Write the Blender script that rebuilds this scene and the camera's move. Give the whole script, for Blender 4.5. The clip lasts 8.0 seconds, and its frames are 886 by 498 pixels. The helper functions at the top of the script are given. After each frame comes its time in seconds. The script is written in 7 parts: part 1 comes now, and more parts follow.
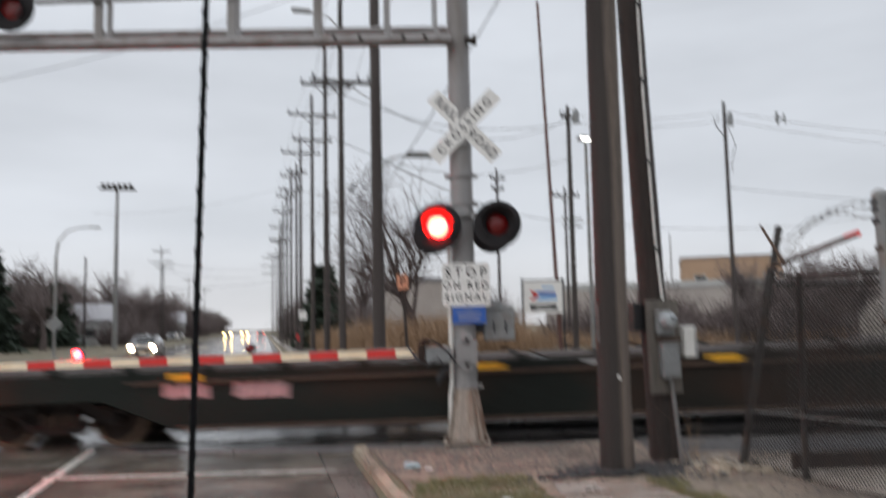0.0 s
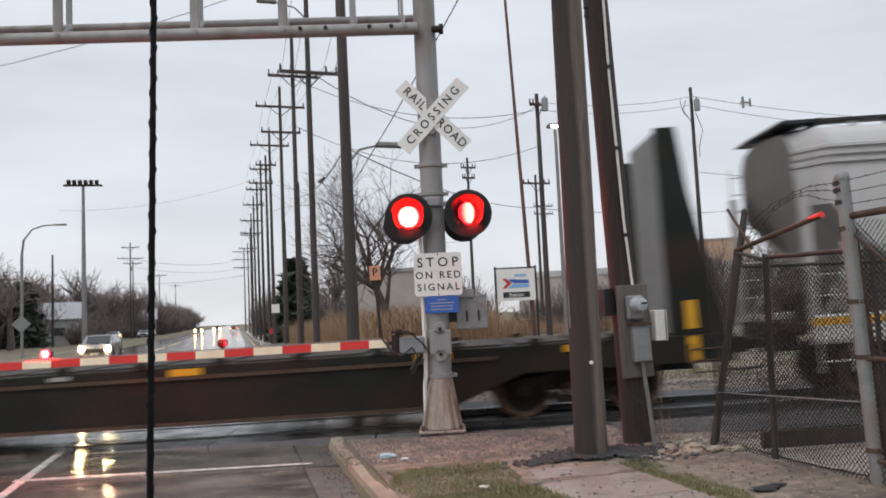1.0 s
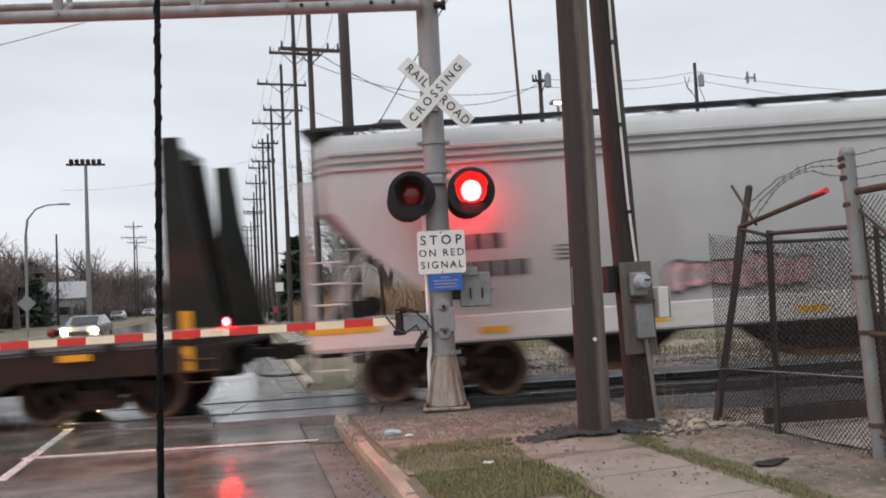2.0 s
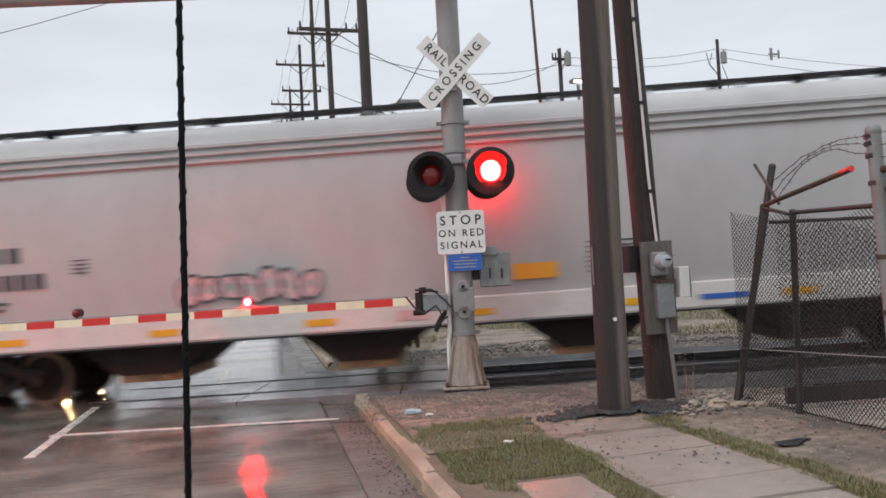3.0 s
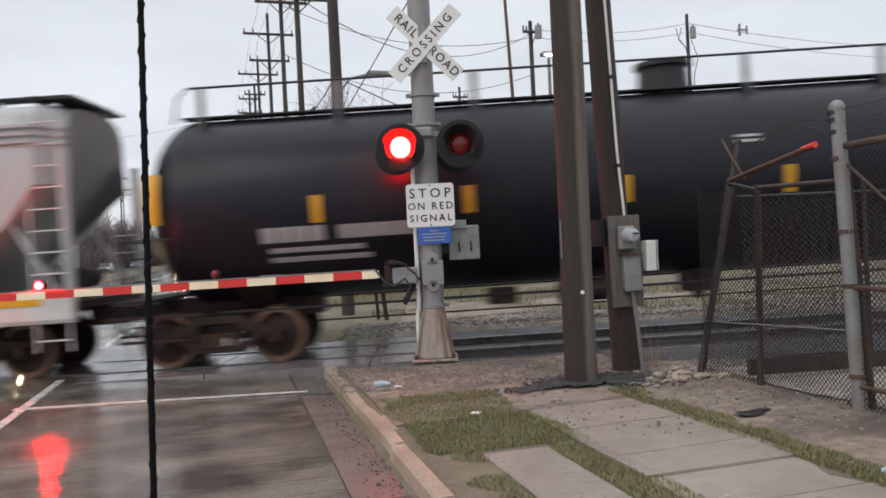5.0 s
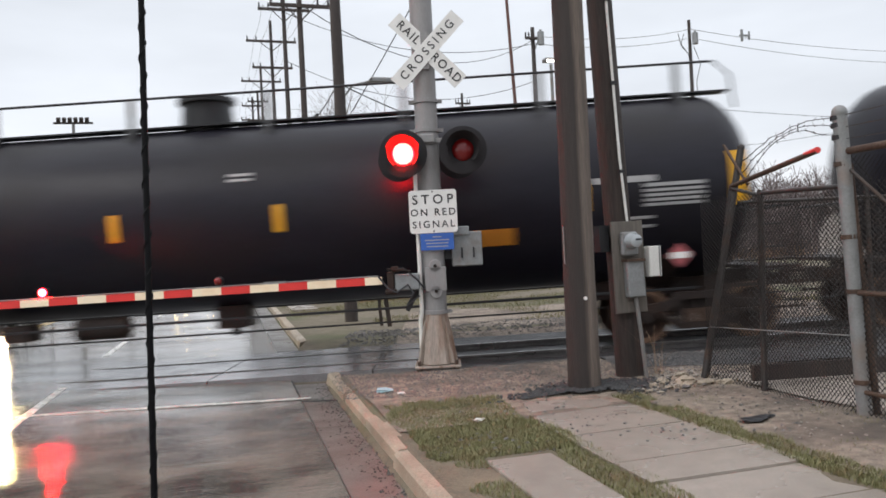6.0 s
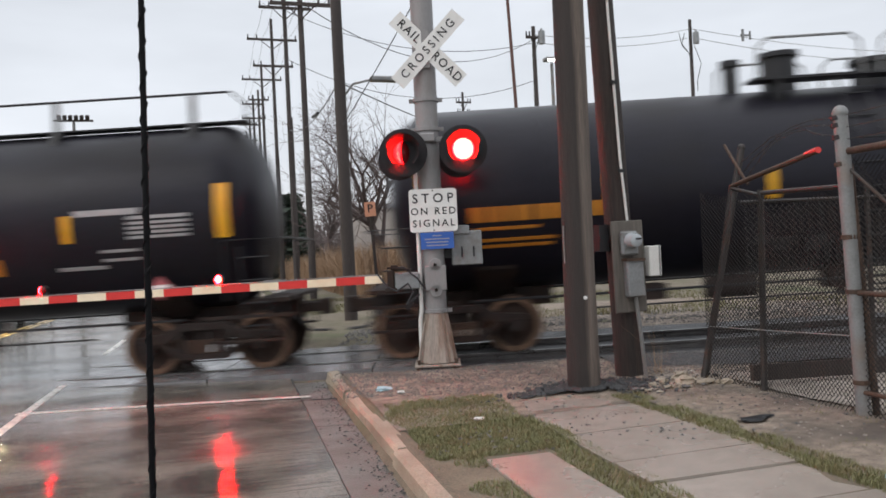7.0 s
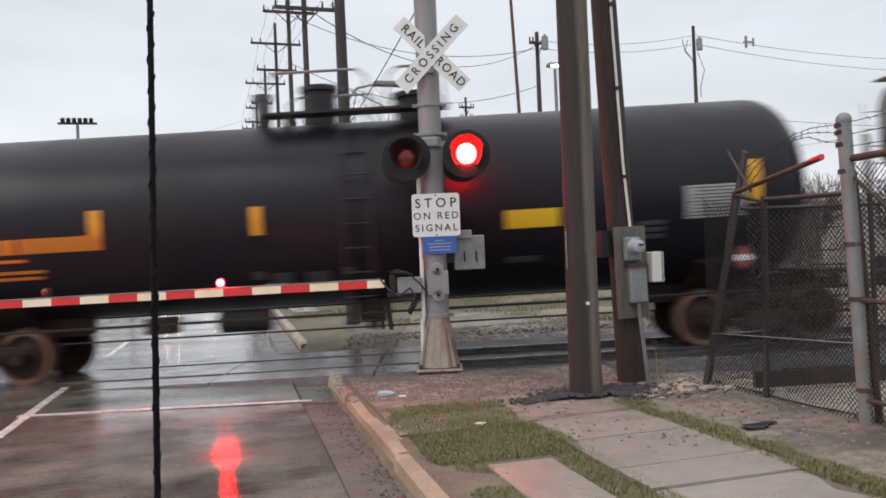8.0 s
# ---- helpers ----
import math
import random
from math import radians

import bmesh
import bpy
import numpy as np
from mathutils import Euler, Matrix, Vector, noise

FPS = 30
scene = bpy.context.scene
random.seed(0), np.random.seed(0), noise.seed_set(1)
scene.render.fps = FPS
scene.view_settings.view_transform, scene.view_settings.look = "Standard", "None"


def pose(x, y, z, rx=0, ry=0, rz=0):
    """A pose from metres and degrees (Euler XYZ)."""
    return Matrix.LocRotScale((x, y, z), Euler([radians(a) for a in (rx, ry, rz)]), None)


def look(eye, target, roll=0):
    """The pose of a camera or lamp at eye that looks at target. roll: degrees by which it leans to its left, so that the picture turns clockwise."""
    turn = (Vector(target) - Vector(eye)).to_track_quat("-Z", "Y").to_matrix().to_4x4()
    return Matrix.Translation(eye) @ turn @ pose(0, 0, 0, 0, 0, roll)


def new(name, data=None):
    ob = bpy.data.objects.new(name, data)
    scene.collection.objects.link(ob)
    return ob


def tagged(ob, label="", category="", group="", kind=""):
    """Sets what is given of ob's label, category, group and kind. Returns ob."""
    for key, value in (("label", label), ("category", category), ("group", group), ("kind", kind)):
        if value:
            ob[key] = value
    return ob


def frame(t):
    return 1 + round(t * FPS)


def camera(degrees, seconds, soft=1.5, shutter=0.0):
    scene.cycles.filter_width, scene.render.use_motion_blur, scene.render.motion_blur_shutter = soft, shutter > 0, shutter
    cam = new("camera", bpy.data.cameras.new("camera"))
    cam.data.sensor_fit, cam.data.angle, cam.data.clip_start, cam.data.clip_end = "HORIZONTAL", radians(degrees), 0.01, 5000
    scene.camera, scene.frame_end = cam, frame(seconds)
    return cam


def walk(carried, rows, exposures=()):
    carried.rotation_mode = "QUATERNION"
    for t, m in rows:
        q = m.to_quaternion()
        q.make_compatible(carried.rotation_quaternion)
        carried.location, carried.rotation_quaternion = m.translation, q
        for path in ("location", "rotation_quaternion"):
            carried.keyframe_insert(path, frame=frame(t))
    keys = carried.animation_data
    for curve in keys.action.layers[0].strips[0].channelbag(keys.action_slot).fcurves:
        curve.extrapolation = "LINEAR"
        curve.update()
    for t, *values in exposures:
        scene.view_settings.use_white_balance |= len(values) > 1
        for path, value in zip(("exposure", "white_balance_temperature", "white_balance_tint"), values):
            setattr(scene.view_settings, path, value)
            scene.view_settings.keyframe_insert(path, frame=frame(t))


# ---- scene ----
EYE_H = 1.75
cam = camera(58.51, 8.0, soft=1.7, shutter=0.75)


def view(t, yaw, pitch, roll, dx=0.0):
    """A row of the camera's path: yaw to the right of the road, pitch up, roll; dx a small shift of the hand."""
    return t, pose(dx, 0, EYE_H, 90 + pitch, 0, -yaw) @ pose(0, 0, 0, 0, 0, roll)


walk(cam, [
    view(0.0, 12.88, 5.54, -1.21, -0.0147),
    view(0.1, 13.8, 4.04, -1.5, -0.014),
    view(0.2, 14.6, 3.4, -1.8, -0.013),
    view(0.3, 14.25, 3.6, -1.95, -0.012),
    view(0.4, 13.85, 3.72, -2.1, -0.012),
    view(0.5, 14.55, 3.75, -2.18, -0.0118),
    view(0.6, 14.98, 3.92, -2.28, -0.008),
    view(0.7, 14.92, 4.28, -2.38, -0.004),
    view(0.8, 14.98, 4.5, -2.48, 0),
    view(0.9, 14.97, 4.56, -2.56, 0.003),
    view(1.0, 14.84, 4.73, -2.64, 0.0043),
    view(1.2, 14.36, 5.24, -2.78, 0),
    view(1.3, 14.14, 5.48, -2.85, -0.002),
    view(1.4, 14.4, 5.18, -2.88, -0.003),
    view(1.5, 14.39, 4.73, -2.91, -0.0028),
    view(1.6, 14.6, 4.55, -2.9, -0.002),
    view(1.7, 14.58, 4.18, -2.9, 0),
    view(2.8, 14.55, 1.46, -2.95, 0),
    view(2.9, 13.7, 1.35, -2.96, -0.002),
    view(3.0, 13.07, 1.78, -2.97, -0.0035),
    view(3.1, 13.34, 1.22, -2.9, -0.003),
    view(3.2, 14.05, 1.2, -2.75, -0.003),
    view(3.3, 14.58, 0.48, -2.6, -0.003),
    view(3.4, 14.52, -0.06, -2.45, -0.002),
    view(3.5, 14.89, -0.19, -2.34, -0.0022),
    view(3.6, 15.12, -0.38, -2.4, -0.001),
    view(3.8, 14.6, -0.1, -2.55, 0.001),
    view(4.0, 14.93, -0.27, -2.7, 0.0035),
    view(4.2, 15.07, -0.4, -2.7, 0),
    view(5.3, 15.2, -0.1, -2.8, 0),
    view(5.5, 15.13, 0.14, -2.8, 0),
    view(6.0, 14.98, 0.17, -2.9, 0.0032),
    view(6.5, 14.97, 0.03, -2.98, 0),
    view(7.0, 14.97, 0.09, -2.72, 0.0042),
    view(7.5, 14.72, 0.37, -2.46, -0.006),
    view(8.0, 14.83, 0.44, -2.36, -0.0009),
], exposures=[(0.0, 0.06), (0.5, 0.12), (1.0, 0.2), (1.5, 0.25), (3.0, 0.26), (3.5, 0.2), (4.0, 0.18), (5.5, 0.36), (6.0, 0.42), (6.5, 0.33), (7.0, 0.31), (7.5, 0.3), (8.0, 0.32)])

# ---- world and light: an even overcast with a brighter zenith ----
world = bpy.data.worlds.new("overcast")
scene.world = world
world.use_nodes = True
wn, wl = world.node_tree.nodes, world.node_tree.links
wn.clear()
w_out = wn.new("ShaderNodeOutputWorld")
w_bg = wn.new("ShaderNodeBackground")
w_sky = wn.new("ShaderNodeTexSky")
w_sky.sky_type, w_sky.sun_disc = "NISHITA", False
w_sky.sun_elevation, w_sky.sun_rotation = radians(43), radians(241)
w_sky.dust_density, w_sky.air_density = 4.0, 1.0
w_geo = wn.new("ShaderNodeTexCoord")
w_sep = wn.new("ShaderNodeSeparateXYZ")
w_ramp = wn.new("ShaderNodeValToRGB")
w_ramp.color_ramp.elements[0].position, w_ramp.color_ramp.elements[0].color = 0.0, (0.74, 0.745, 0.77, 1)
w_ramp.color_ramp.elements[1].position, w_ramp.color_ramp.elements[1].color = 1.0, (1.25, 1.28, 1.34, 1)
mid = w_ramp.color_ramp.elements.new(0.12)
mid.color = (0.655, 0.685, 0.735, 1)
mid = w_ramp.color_ramp.elements.new(0.40)
mid.color = (0.68, 0.715, 0.77, 1)
w_map = wn.new("ShaderNodeMapping")
w_map.inputs["Scale"].default_value = (1.2, 1.2, 4.5)
w_noise = wn.new("ShaderNodeTexNoise")
w_noise.inputs["Scale"].default_value, w_noise.inputs["Detail"].default_value = 1.6, 5.0
w_cl = wn.new("ShaderNodeMapRange")
w_cl.inputs[1].default_value, w_cl.inputs[2].default_value = 0.3, 0.7
w_cl.inputs[3].default_value, w_cl.inputs[4].default_value = 0.88, 1.13
w_mul = wn.new("ShaderNodeMix")
w_mul.data_type, w_mul.blend_type = "RGBA", "MULTIPLY"
w_mul.inputs[0].default_value = 1.0
w_dim = wn.new("ShaderNodeMix")
w_dim.data_type, w_dim.blend_type = "RGBA", "MULTIPLY"
w_dim.inputs[0].default_value, w_dim.inputs[7].default_value = 1.0, (0.1, 0.1, 0.1, 1)
w_mix = wn.new("ShaderNodeMix")
w_mix.data_type = "RGBA"
w_mix.inputs[0].default_value = 0.93
wl.new(w_geo.outputs["Generated"], w_sep.inputs[0])
wl.new(w_sep.outputs[2], w_ramp.inputs[0])
wl.new(w_geo.outputs["Generated"], w_map.inputs[0])
wl.new(w_map.outputs[0], w_noise.inputs[0])
wl.new(w_noise.outputs[0], w_cl.inputs[0])
wl.new(w_ramp.outputs[0], w_mul.inputs[6])
wl.new(w_cl.outputs[0], w_mul.inputs[7])
wl.new(w_sky.outputs[0], w_dim.inputs[6])
wl.new(w_dim.outputs[2], w_mix.inputs[6])
wl.new(w_mul.outputs[2], w_mix.inputs[7])
wl.new(w_mix.outputs[2], w_bg.inputs[0])
wl.new(w_bg.outputs[0], w_out.inputs[0])
w_bg.inputs[1].default_value = 1.0

sun_lamp = bpy.data.lights.new("sun", "SUN")
sun_lamp.energy, sun_lamp.angle, sun_lamp.color = 0.75, radians(40), (1.0, 0.97, 0.93)
sun_ob = new("sun", sun_lamp)
sun_ob.matrix_world = look((-45, -12, 60), (6, 16, 0))
# ---- materials ----
def mat(name, col, rough=0.6, metal=0.0, vary=0.25, scale=6.0, fine=60.0, bump=0.15, stain=None, stain_scale=1.5, stain_amt=0.5, rough_var=0.1, island=0.0, stretch=(1, 1, 1), coat=0.0, spec=0.5, shade_side=None):
    """A worn surface: base colour varied at a coarse and a fine scale, a stain colour in patches, fine relief."""
    m = bpy.data.materials.new(name)
    m.use_nodes = True
    n, l = m.node_tree.nodes, m.node_tree.links
    b = n["Principled BSDF"]
    tc, mp = n.new("ShaderNodeTexCoord"), n.new("ShaderNodeMapping")
    mp.inputs["Scale"].default_value = stretch
    l.new(tc.outputs["Object"], mp.inputs[0])
    n1, n2, n3 = (n.new("ShaderNodeTexNoise") for _ in range(3))
    for q, s, dt in ((n1, scale, 5), (n2, fine, 3), (n3, stain_scale, 6)):
        q.inputs["Scale"].default_value, q.inputs["Detail"].default_value = s, dt
        l.new(mp.outputs[0], q.inputs[0])
    add = n.new("ShaderNodeMath")
    add.operation = "ADD"
    l.new(n1.outputs[0], add.inputs[0])
    l.new(n2.outputs[0], add.inputs[1])
    last = add
    if island:
        oi = n.new("ShaderNodeObjectInfo")
        gi = n.new("ShaderNodeNewGeometry")
        s2 = n.new("ShaderNodeMath")
        s2.operation = "ADD"
        l.new(oi.outputs["Random"], s2.inputs[0])
        l.new(gi.outputs["Random Per Island"], s2.inputs[1])
        m2 = n.new("ShaderNodeMath")
        m2.operation = "MULTIPLY_ADD"
        l.new(s2.outputs[0], m2.inputs[0])
        m2.inputs[1].default_value = island
        l.new(add.outputs[0], m2.inputs[2])
        last = m2
    rg = n.new("ShaderNodeMapRange")
    rg.inputs[1].default_value, rg.inputs[2].default_value = 0.6, 1.4 + 2 * island
    rg.inputs[3].default_value, rg.inputs[4].default_value = 1 - vary, 1 + vary
    l.new(last.outputs[0], rg.inputs[0])
    base = n.new("ShaderNodeMix")
    base.data_type, base.blend_type = "RGBA", "MULTIPLY"
    base.inputs[0].default_value = 1.0
    base.inputs[6].default_value = (*col, 1)
    l.new(rg.outputs[0], base.inputs[7])
    out = base.outputs[2]
    if stain:
        sr = n.new("ShaderNodeMapRange")
        sr.inputs[1].default_value, sr.inputs[2].default_value, sr.inputs[4].default_value = 0.48, 0.68, stain_amt
        l.new(n3.outputs[0], sr.inputs[0])
        mx = n.new("ShaderNodeMix")
        mx.data_type = "RGBA"
        l.new(sr.outputs[0], mx.inputs[0])
        l.new(out, mx.inputs[6])
        mx.inputs[7].default_value = (*stain, 1)
        out = mx.outputs[2]
    if shade_side:
        # shade painted into the colour: the low-x side goes nearly black
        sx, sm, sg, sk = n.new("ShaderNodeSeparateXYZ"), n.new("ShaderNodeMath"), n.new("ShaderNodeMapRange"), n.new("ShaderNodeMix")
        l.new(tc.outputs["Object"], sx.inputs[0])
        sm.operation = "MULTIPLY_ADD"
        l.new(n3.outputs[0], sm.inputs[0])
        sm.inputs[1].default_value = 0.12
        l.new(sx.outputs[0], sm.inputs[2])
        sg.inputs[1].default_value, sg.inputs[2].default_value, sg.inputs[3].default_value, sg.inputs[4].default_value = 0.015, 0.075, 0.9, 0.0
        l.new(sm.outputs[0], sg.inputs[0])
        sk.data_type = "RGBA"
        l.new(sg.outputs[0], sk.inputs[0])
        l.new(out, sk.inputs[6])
        sk.inputs[7].default_value = (*shade_side, 1)
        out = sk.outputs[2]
    l.new(out, b.inputs["Base Color"])
    rr = n.new("ShaderNodeMapRange")
    rr.inputs[1].default_value, rr.inputs[2].default_value = 0.35, 0.65
    rr.inputs[3].default_value, rr.inputs[4].default_value = max(0.02, rough - rough_var), min(1, rough + rough_var)
    l.new(n3.outputs[0], rr.inputs[0])
    l.new(rr.outputs[0], b.inputs["Roughness"])
    b.inputs["Metallic"].default_value = metal
    b.inputs["Specular IOR Level"].default_value = spec
    if coat:
        b.inputs["Coat Weight"].default_value, b.inputs["Coat Roughness"].default_value = coat, 0.08
    if bump:
        bp = n.new("ShaderNodeBump")
        bp.inputs["Strength"].default_value, bp.inputs["Distance"].default_value = bump, 0.02
        l.new(n2.outputs[0], bp.inputs["Height"])
        l.new(bp.outputs[0], b.inputs["Normal"])
    return m


def glow(name, col, strength):
    m = bpy.data.materials.new(name)
    m.use_nodes = True
    b = m.node_tree.nodes["Principled BSDF"]
    b.inputs["Base Color"].default_value = (*[min(1, c) for c in col], 1)
    b.inputs["Emission Color"].default_value = (*col, 1)
    b.inputs["Emission Strength"].default_value = strength
    return m


GUTTER = mat("damp_concrete_gutter", (0.14, 0.128, 0.115), 0.36, vary=0.3, scale=3, fine=50, bump=0.2, stain=(0.1, 0.085, 0.07), stain_scale=1.2, stain_amt=0.7)
KERB = mat("kerb_concrete", (0.33, 0.275, 0.21), 0.6, vary=0.35, scale=4, fine=50, bump=0.3, stain=(0.2, 0.15, 0.11), stain_scale=2.0, stain_amt=0.7)
WALKC = mat("damp_sidewalk_concrete", (0.33, 0.288, 0.25), 0.25, vary=0.24, scale=5, fine=110, bump=0.2, stain=(0.19, 0.165, 0.14), stain_scale=1.4, stain_amt=0.6, rough_var=0.09, island=0.2)
DIRT = mat("damp_gravel_dirt", (0.25, 0.2, 0.158), 0.85, vary=0.7, scale=9, fine=110, bump=0.8, stain=(0.085, 0.07, 0.06), stain_scale=1.1, stain_amt=0.8)
GROUND = mat("verge_ground", (0.14, 0.115, 0.08), 0.9, vary=0.5, scale=3, fine=60, bump=0.3, stain=(0.085, 0.095, 0.042), stain_scale=0.35, stain_amt=0.85)
BALLAST = mat("grey_ballast", (0.14, 0.13, 0.125), 0.75, vary=0.6, scale=12, fine=40, bump=1.0, stain=(0.07, 0.06, 0.055), stain_scale=0.7, stain_amt=0.6, island=0.3)
COAL = mat("dark_patching_asphalt", (0.045, 0.045, 0.047), 0.6, vary=0.4, scale=8, fine=60, bump=0.8, island=0.3)
PANEL = mat("wet_crossing_panel", (0.18, 0.178, 0.183), 0.13, vary=0.3, scale=3, fine=50, bump=0.08, rough_var=0.1)
RAIL = mat("worn_rail_steel", (0.16, 0.15, 0.145), 0.35, 0.8, vary=0.3, scale=5, fine=40, bump=0.1)
RUST = mat("rusty_iron", (0.08, 0.048, 0.033), 0.7, 0.2, vary=0.5, scale=5, fine=50, bump=0.4, stain=(0.05, 0.035, 0.03), stain_scale=3)
PAINT_W = mat("worn_white_road_paint", (0.62, 0.6, 0.56), 0.3, vary=0.3, scale=4, fine=50, bump=0.15, stain=(0.25, 0.24, 0.22), stain_scale=3.5, stain_amt=0.75)
ALU = mat("weathered_aluminium", (0.27, 0.262, 0.262), 0.55, 0.15, vary=0.12, scale=3, fine=60, bump=0.05, stain=(0.19, 0.165, 0.15), stain_scale=3.5, stain_amt=0.7, stretch=(1, 1, 0.25))
ALU_R = mat("rust_streaked_cast_base", (0.32, 0.27, 0.23), 0.6, 0.1, vary=0.35, scale=5, fine=60, bump=0.1, stain=(0.15, 0.075, 0.04), stain_scale=6, stain_amt=0.85, stretch=(1, 1, 0.12))
SIGNW = mat("white_sign_sheeting", (0.78, 0.77, 0.75), 0.4, vary=0.05, scale=4, fine=60, bump=0.0, stain=(0.66, 0.64, 0.6), stain_scale=6, stain_amt=0.4)
BLACKP = mat("black_paint", (0.014, 0.014, 0.016), 0.5, vary=0.25, scale=6, fine=50, bump=0.05)
MATB = mat("matt_black_shield", (0.032, 0.03, 0.032), 0.85, spec=0.15, vary=0.2, scale=6, bump=0.02)
BLUE = mat("blue_sign_face", (0.03, 0.11, 0.42), 0.4, vary=0.1, bump=0)
ARMW = mat("white_reflective_arm", (0.9, 0.76, 0.56), 0.45, vary=0.1, scale=5, bump=0.02, stain=(0.75, 0.5, 0.28), stain_scale=3, stain_amt=0.4)
ARMR = mat("red_reflective_arm", (0.66, 0.035, 0.03), 0.45, vary=0.12, scale=5, bump=0.02)
YEL = mat("yellow_reflector", (0.7, 0.36, 0.015), 0.35, vary=0.1, scale=8, bump=0)
HOPPER = mat("grey_hopper_paint", (0.43, 0.425, 0.425), 0.4, vary=0.1, scale=1.2, fine=8, bump=0.02, stain=(0.36, 0.35, 0.345), stain_scale=0.9, stain_amt=0.5, stretch=(1, 1, 0.35))
HOPW = mat("white_sill_paint", (0.62, 0.6, 0.58), 0.45, vary=0.15, scale=2, fine=20, bump=0.03, stain=(0.42, 0.38, 0.34), stain_scale=2.0, stain_amt=0.5)
TANK = mat("black_tank_paint", (0.0105, 0.0098, 0.016), 0.42, spec=0.27, vary=0.25, scale=1.5, fine=12, bump=0.03, stain=(0.016, 0.014, 0.014), stain_scale=1.0, stain_amt=0.6, stretch=(0.5, 1, 1))
FLATG = mat("dark_green_flatcar_paint", (0.011, 0.014, 0.0115), 0.58, spec=0.22, vary=0.35, scale=2, fine=20, bump=0.08, stain=(0.04, 0.021, 0.014), stain_scale=0.9, stain_amt=0.75, stretch=(0.5, 1, 1))
BOGIE = mat("grimy_bogie_iron", (0.026, 0.019, 0.017), 0.7, 0.0, spec=0.25, vary=0.5, scale=5, fine=40, bump=0.3, stain=(0.06, 0.035, 0.024), stain_scale=3, stain_amt=0.5)
WHEEL = mat("rusty_wheel_steel", (0.036, 0.02, 0.014), 0.6, 0.2, spec=0.3, vary=0.4, scale=6, fine=40, bump=0.2, stain=(0.05, 0.035, 0.03), stain_scale=4, stain_amt=0.7)
RIM = mat("bright_wheel_rim", (0.17, 0.1, 0.062), 0.5, 0.2, vary=0.3, scale=8, bump=0.1)
BARW = mat("faded_white_stencil", (0.34, 0.34, 0.34), 0.5, vary=0.15, bump=0)
BARG = mat("dark_grey_stencil", (0.06, 0.06, 0.065), 0.5, vary=0.15, bump=0)
BARO = mat("orange_stencil", (0.5, 0.2, 0.02), 0.5, vary=0.15, bump=0)
BARPK = mat("pink_paint_mark", (0.6, 0.35, 0.36), 0.5, vary=0.2, bump=0)
# the last colour paints shade on the pole's left half
WOOD = mat("weathered_pole_wood", (0.12, 0.094, 0.078), 0.8, vary=0.6, scale=16, fine=90, bump=0.8, stain=(0.2, 0.17, 0.15), stain_scale=6.0, stain_amt=0.6, stretch=(1, 1, 0.06), shade_side=(0.022, 0.017, 0.016))
WOODD = mat("creosoted_pole_wood", (0.04, 0.03, 0.026), 0.8, vary=0.5, scale=16, fine=90, bump=0.8, stain=(0.085, 0.055, 0.044), stain_scale=6.0, stain_amt=0.6, stretch=(1, 1, 0.06))
FARWOOD = mat("distant_pole_wood", (0.055, 0.045, 0.042), 0.85, vary=0.3, scale=2, bump=0, stretch=(1, 1, 0.1))
WIRE = mat("cable_rubber", (0.03, 0.03, 0.034), 0.5, vary=0.1, bump=0)
WIREL = mat("faint_high_wire", (0.22, 0.23, 0.25), 0.5, vary=0.1, bump=0)
GALV = mat("galvanised_steel", (0.22, 0.225, 0.225), 0.55, 0.2, vary=0.2, scale=8, fine=50, bump=0.1, stain=(0.2, 0.13, 0.09), stain_scale=4, stain_amt=0.5)
FENCE = mat("dull_fence_pipe", (0.032, 0.027, 0.025), 0.6, 0.1, vary=0.35, scale=8, fine=50, bump=0.2, stain=(0.065, 0.035, 0.022), stain_scale=5, stain_amt=0.7)
MESHW = mat("chain_link_wire", (0.02, 0.017, 0.016), 0.7, 0.0, spec=0.2, vary=0.3, scale=4, bump=0)
BOXG = mat("grey_cabinet_steel", (0.25, 0.26, 0.265), 0.5, 0.2, vary=0.2, scale=5, fine=40, bump=0.05, stain=(0.17, 0.14, 0.12), stain_scale=4, stain_amt=0.5)
PLY = mat("grey_backing_board", (0.13, 0.115, 0.1), 0.8, vary=0.35, scale=6, fine=40, bump=0.3, stretch=(1, 1, 0.1))
WHITEB = mat("white_plastic", (0.7, 0.69, 0.66), 0.4, vary=0.1, bump=0.02)
GLASSY = mat("dull_meter_glass", (0.4, 0.43, 0.45), 0.12, vary=0.1, bump=0)
GRASS = mat("damp_grass", (0.16, 0.155, 0.065), 0.6, vary=0.5, scale=3, fine=20, bump=0, stain=(0.2, 0.14, 0.075), stain_scale=5.0, stain_amt=0.6, island=0.5)
DRYG = mat("dry_reed", (0.31, 0.2, 0.12), 0.8, vary=0.4, scale=2, bump=0, island=0.5)
BARK = mat("bare_branch_bark", (0.1, 0.075, 0.07), 0.85, vary=0.35, scale=2, bump=0, island=0.2)
TWIG = mat("distant_bare_twigs", (0.15, 0.12, 0.115), 0.9, vary=0.35, scale=2, bump=0, island=0.3)
CONIF = mat("conifer_needles", (0.03, 0.045, 0.03), 0.8, vary=0.4, scale=2, bump=0, island=0.4)
BRICK = mat("tan_brick_wall", (0.4, 0.27, 0.18), 0.8, vary=0.15, scale=1, fine=12, bump=0.1)
CONCW = mat("pale_concrete_wall", (0.4, 0.36, 0.33), 0.8, vary=0.15, scale=1, fine=12, bump=0.1)
ROOFG = mat("grey_roofing", (0.3, 0.3, 0.32), 0.6, vary=0.2, scale=1, fine=12, bump=0.1)
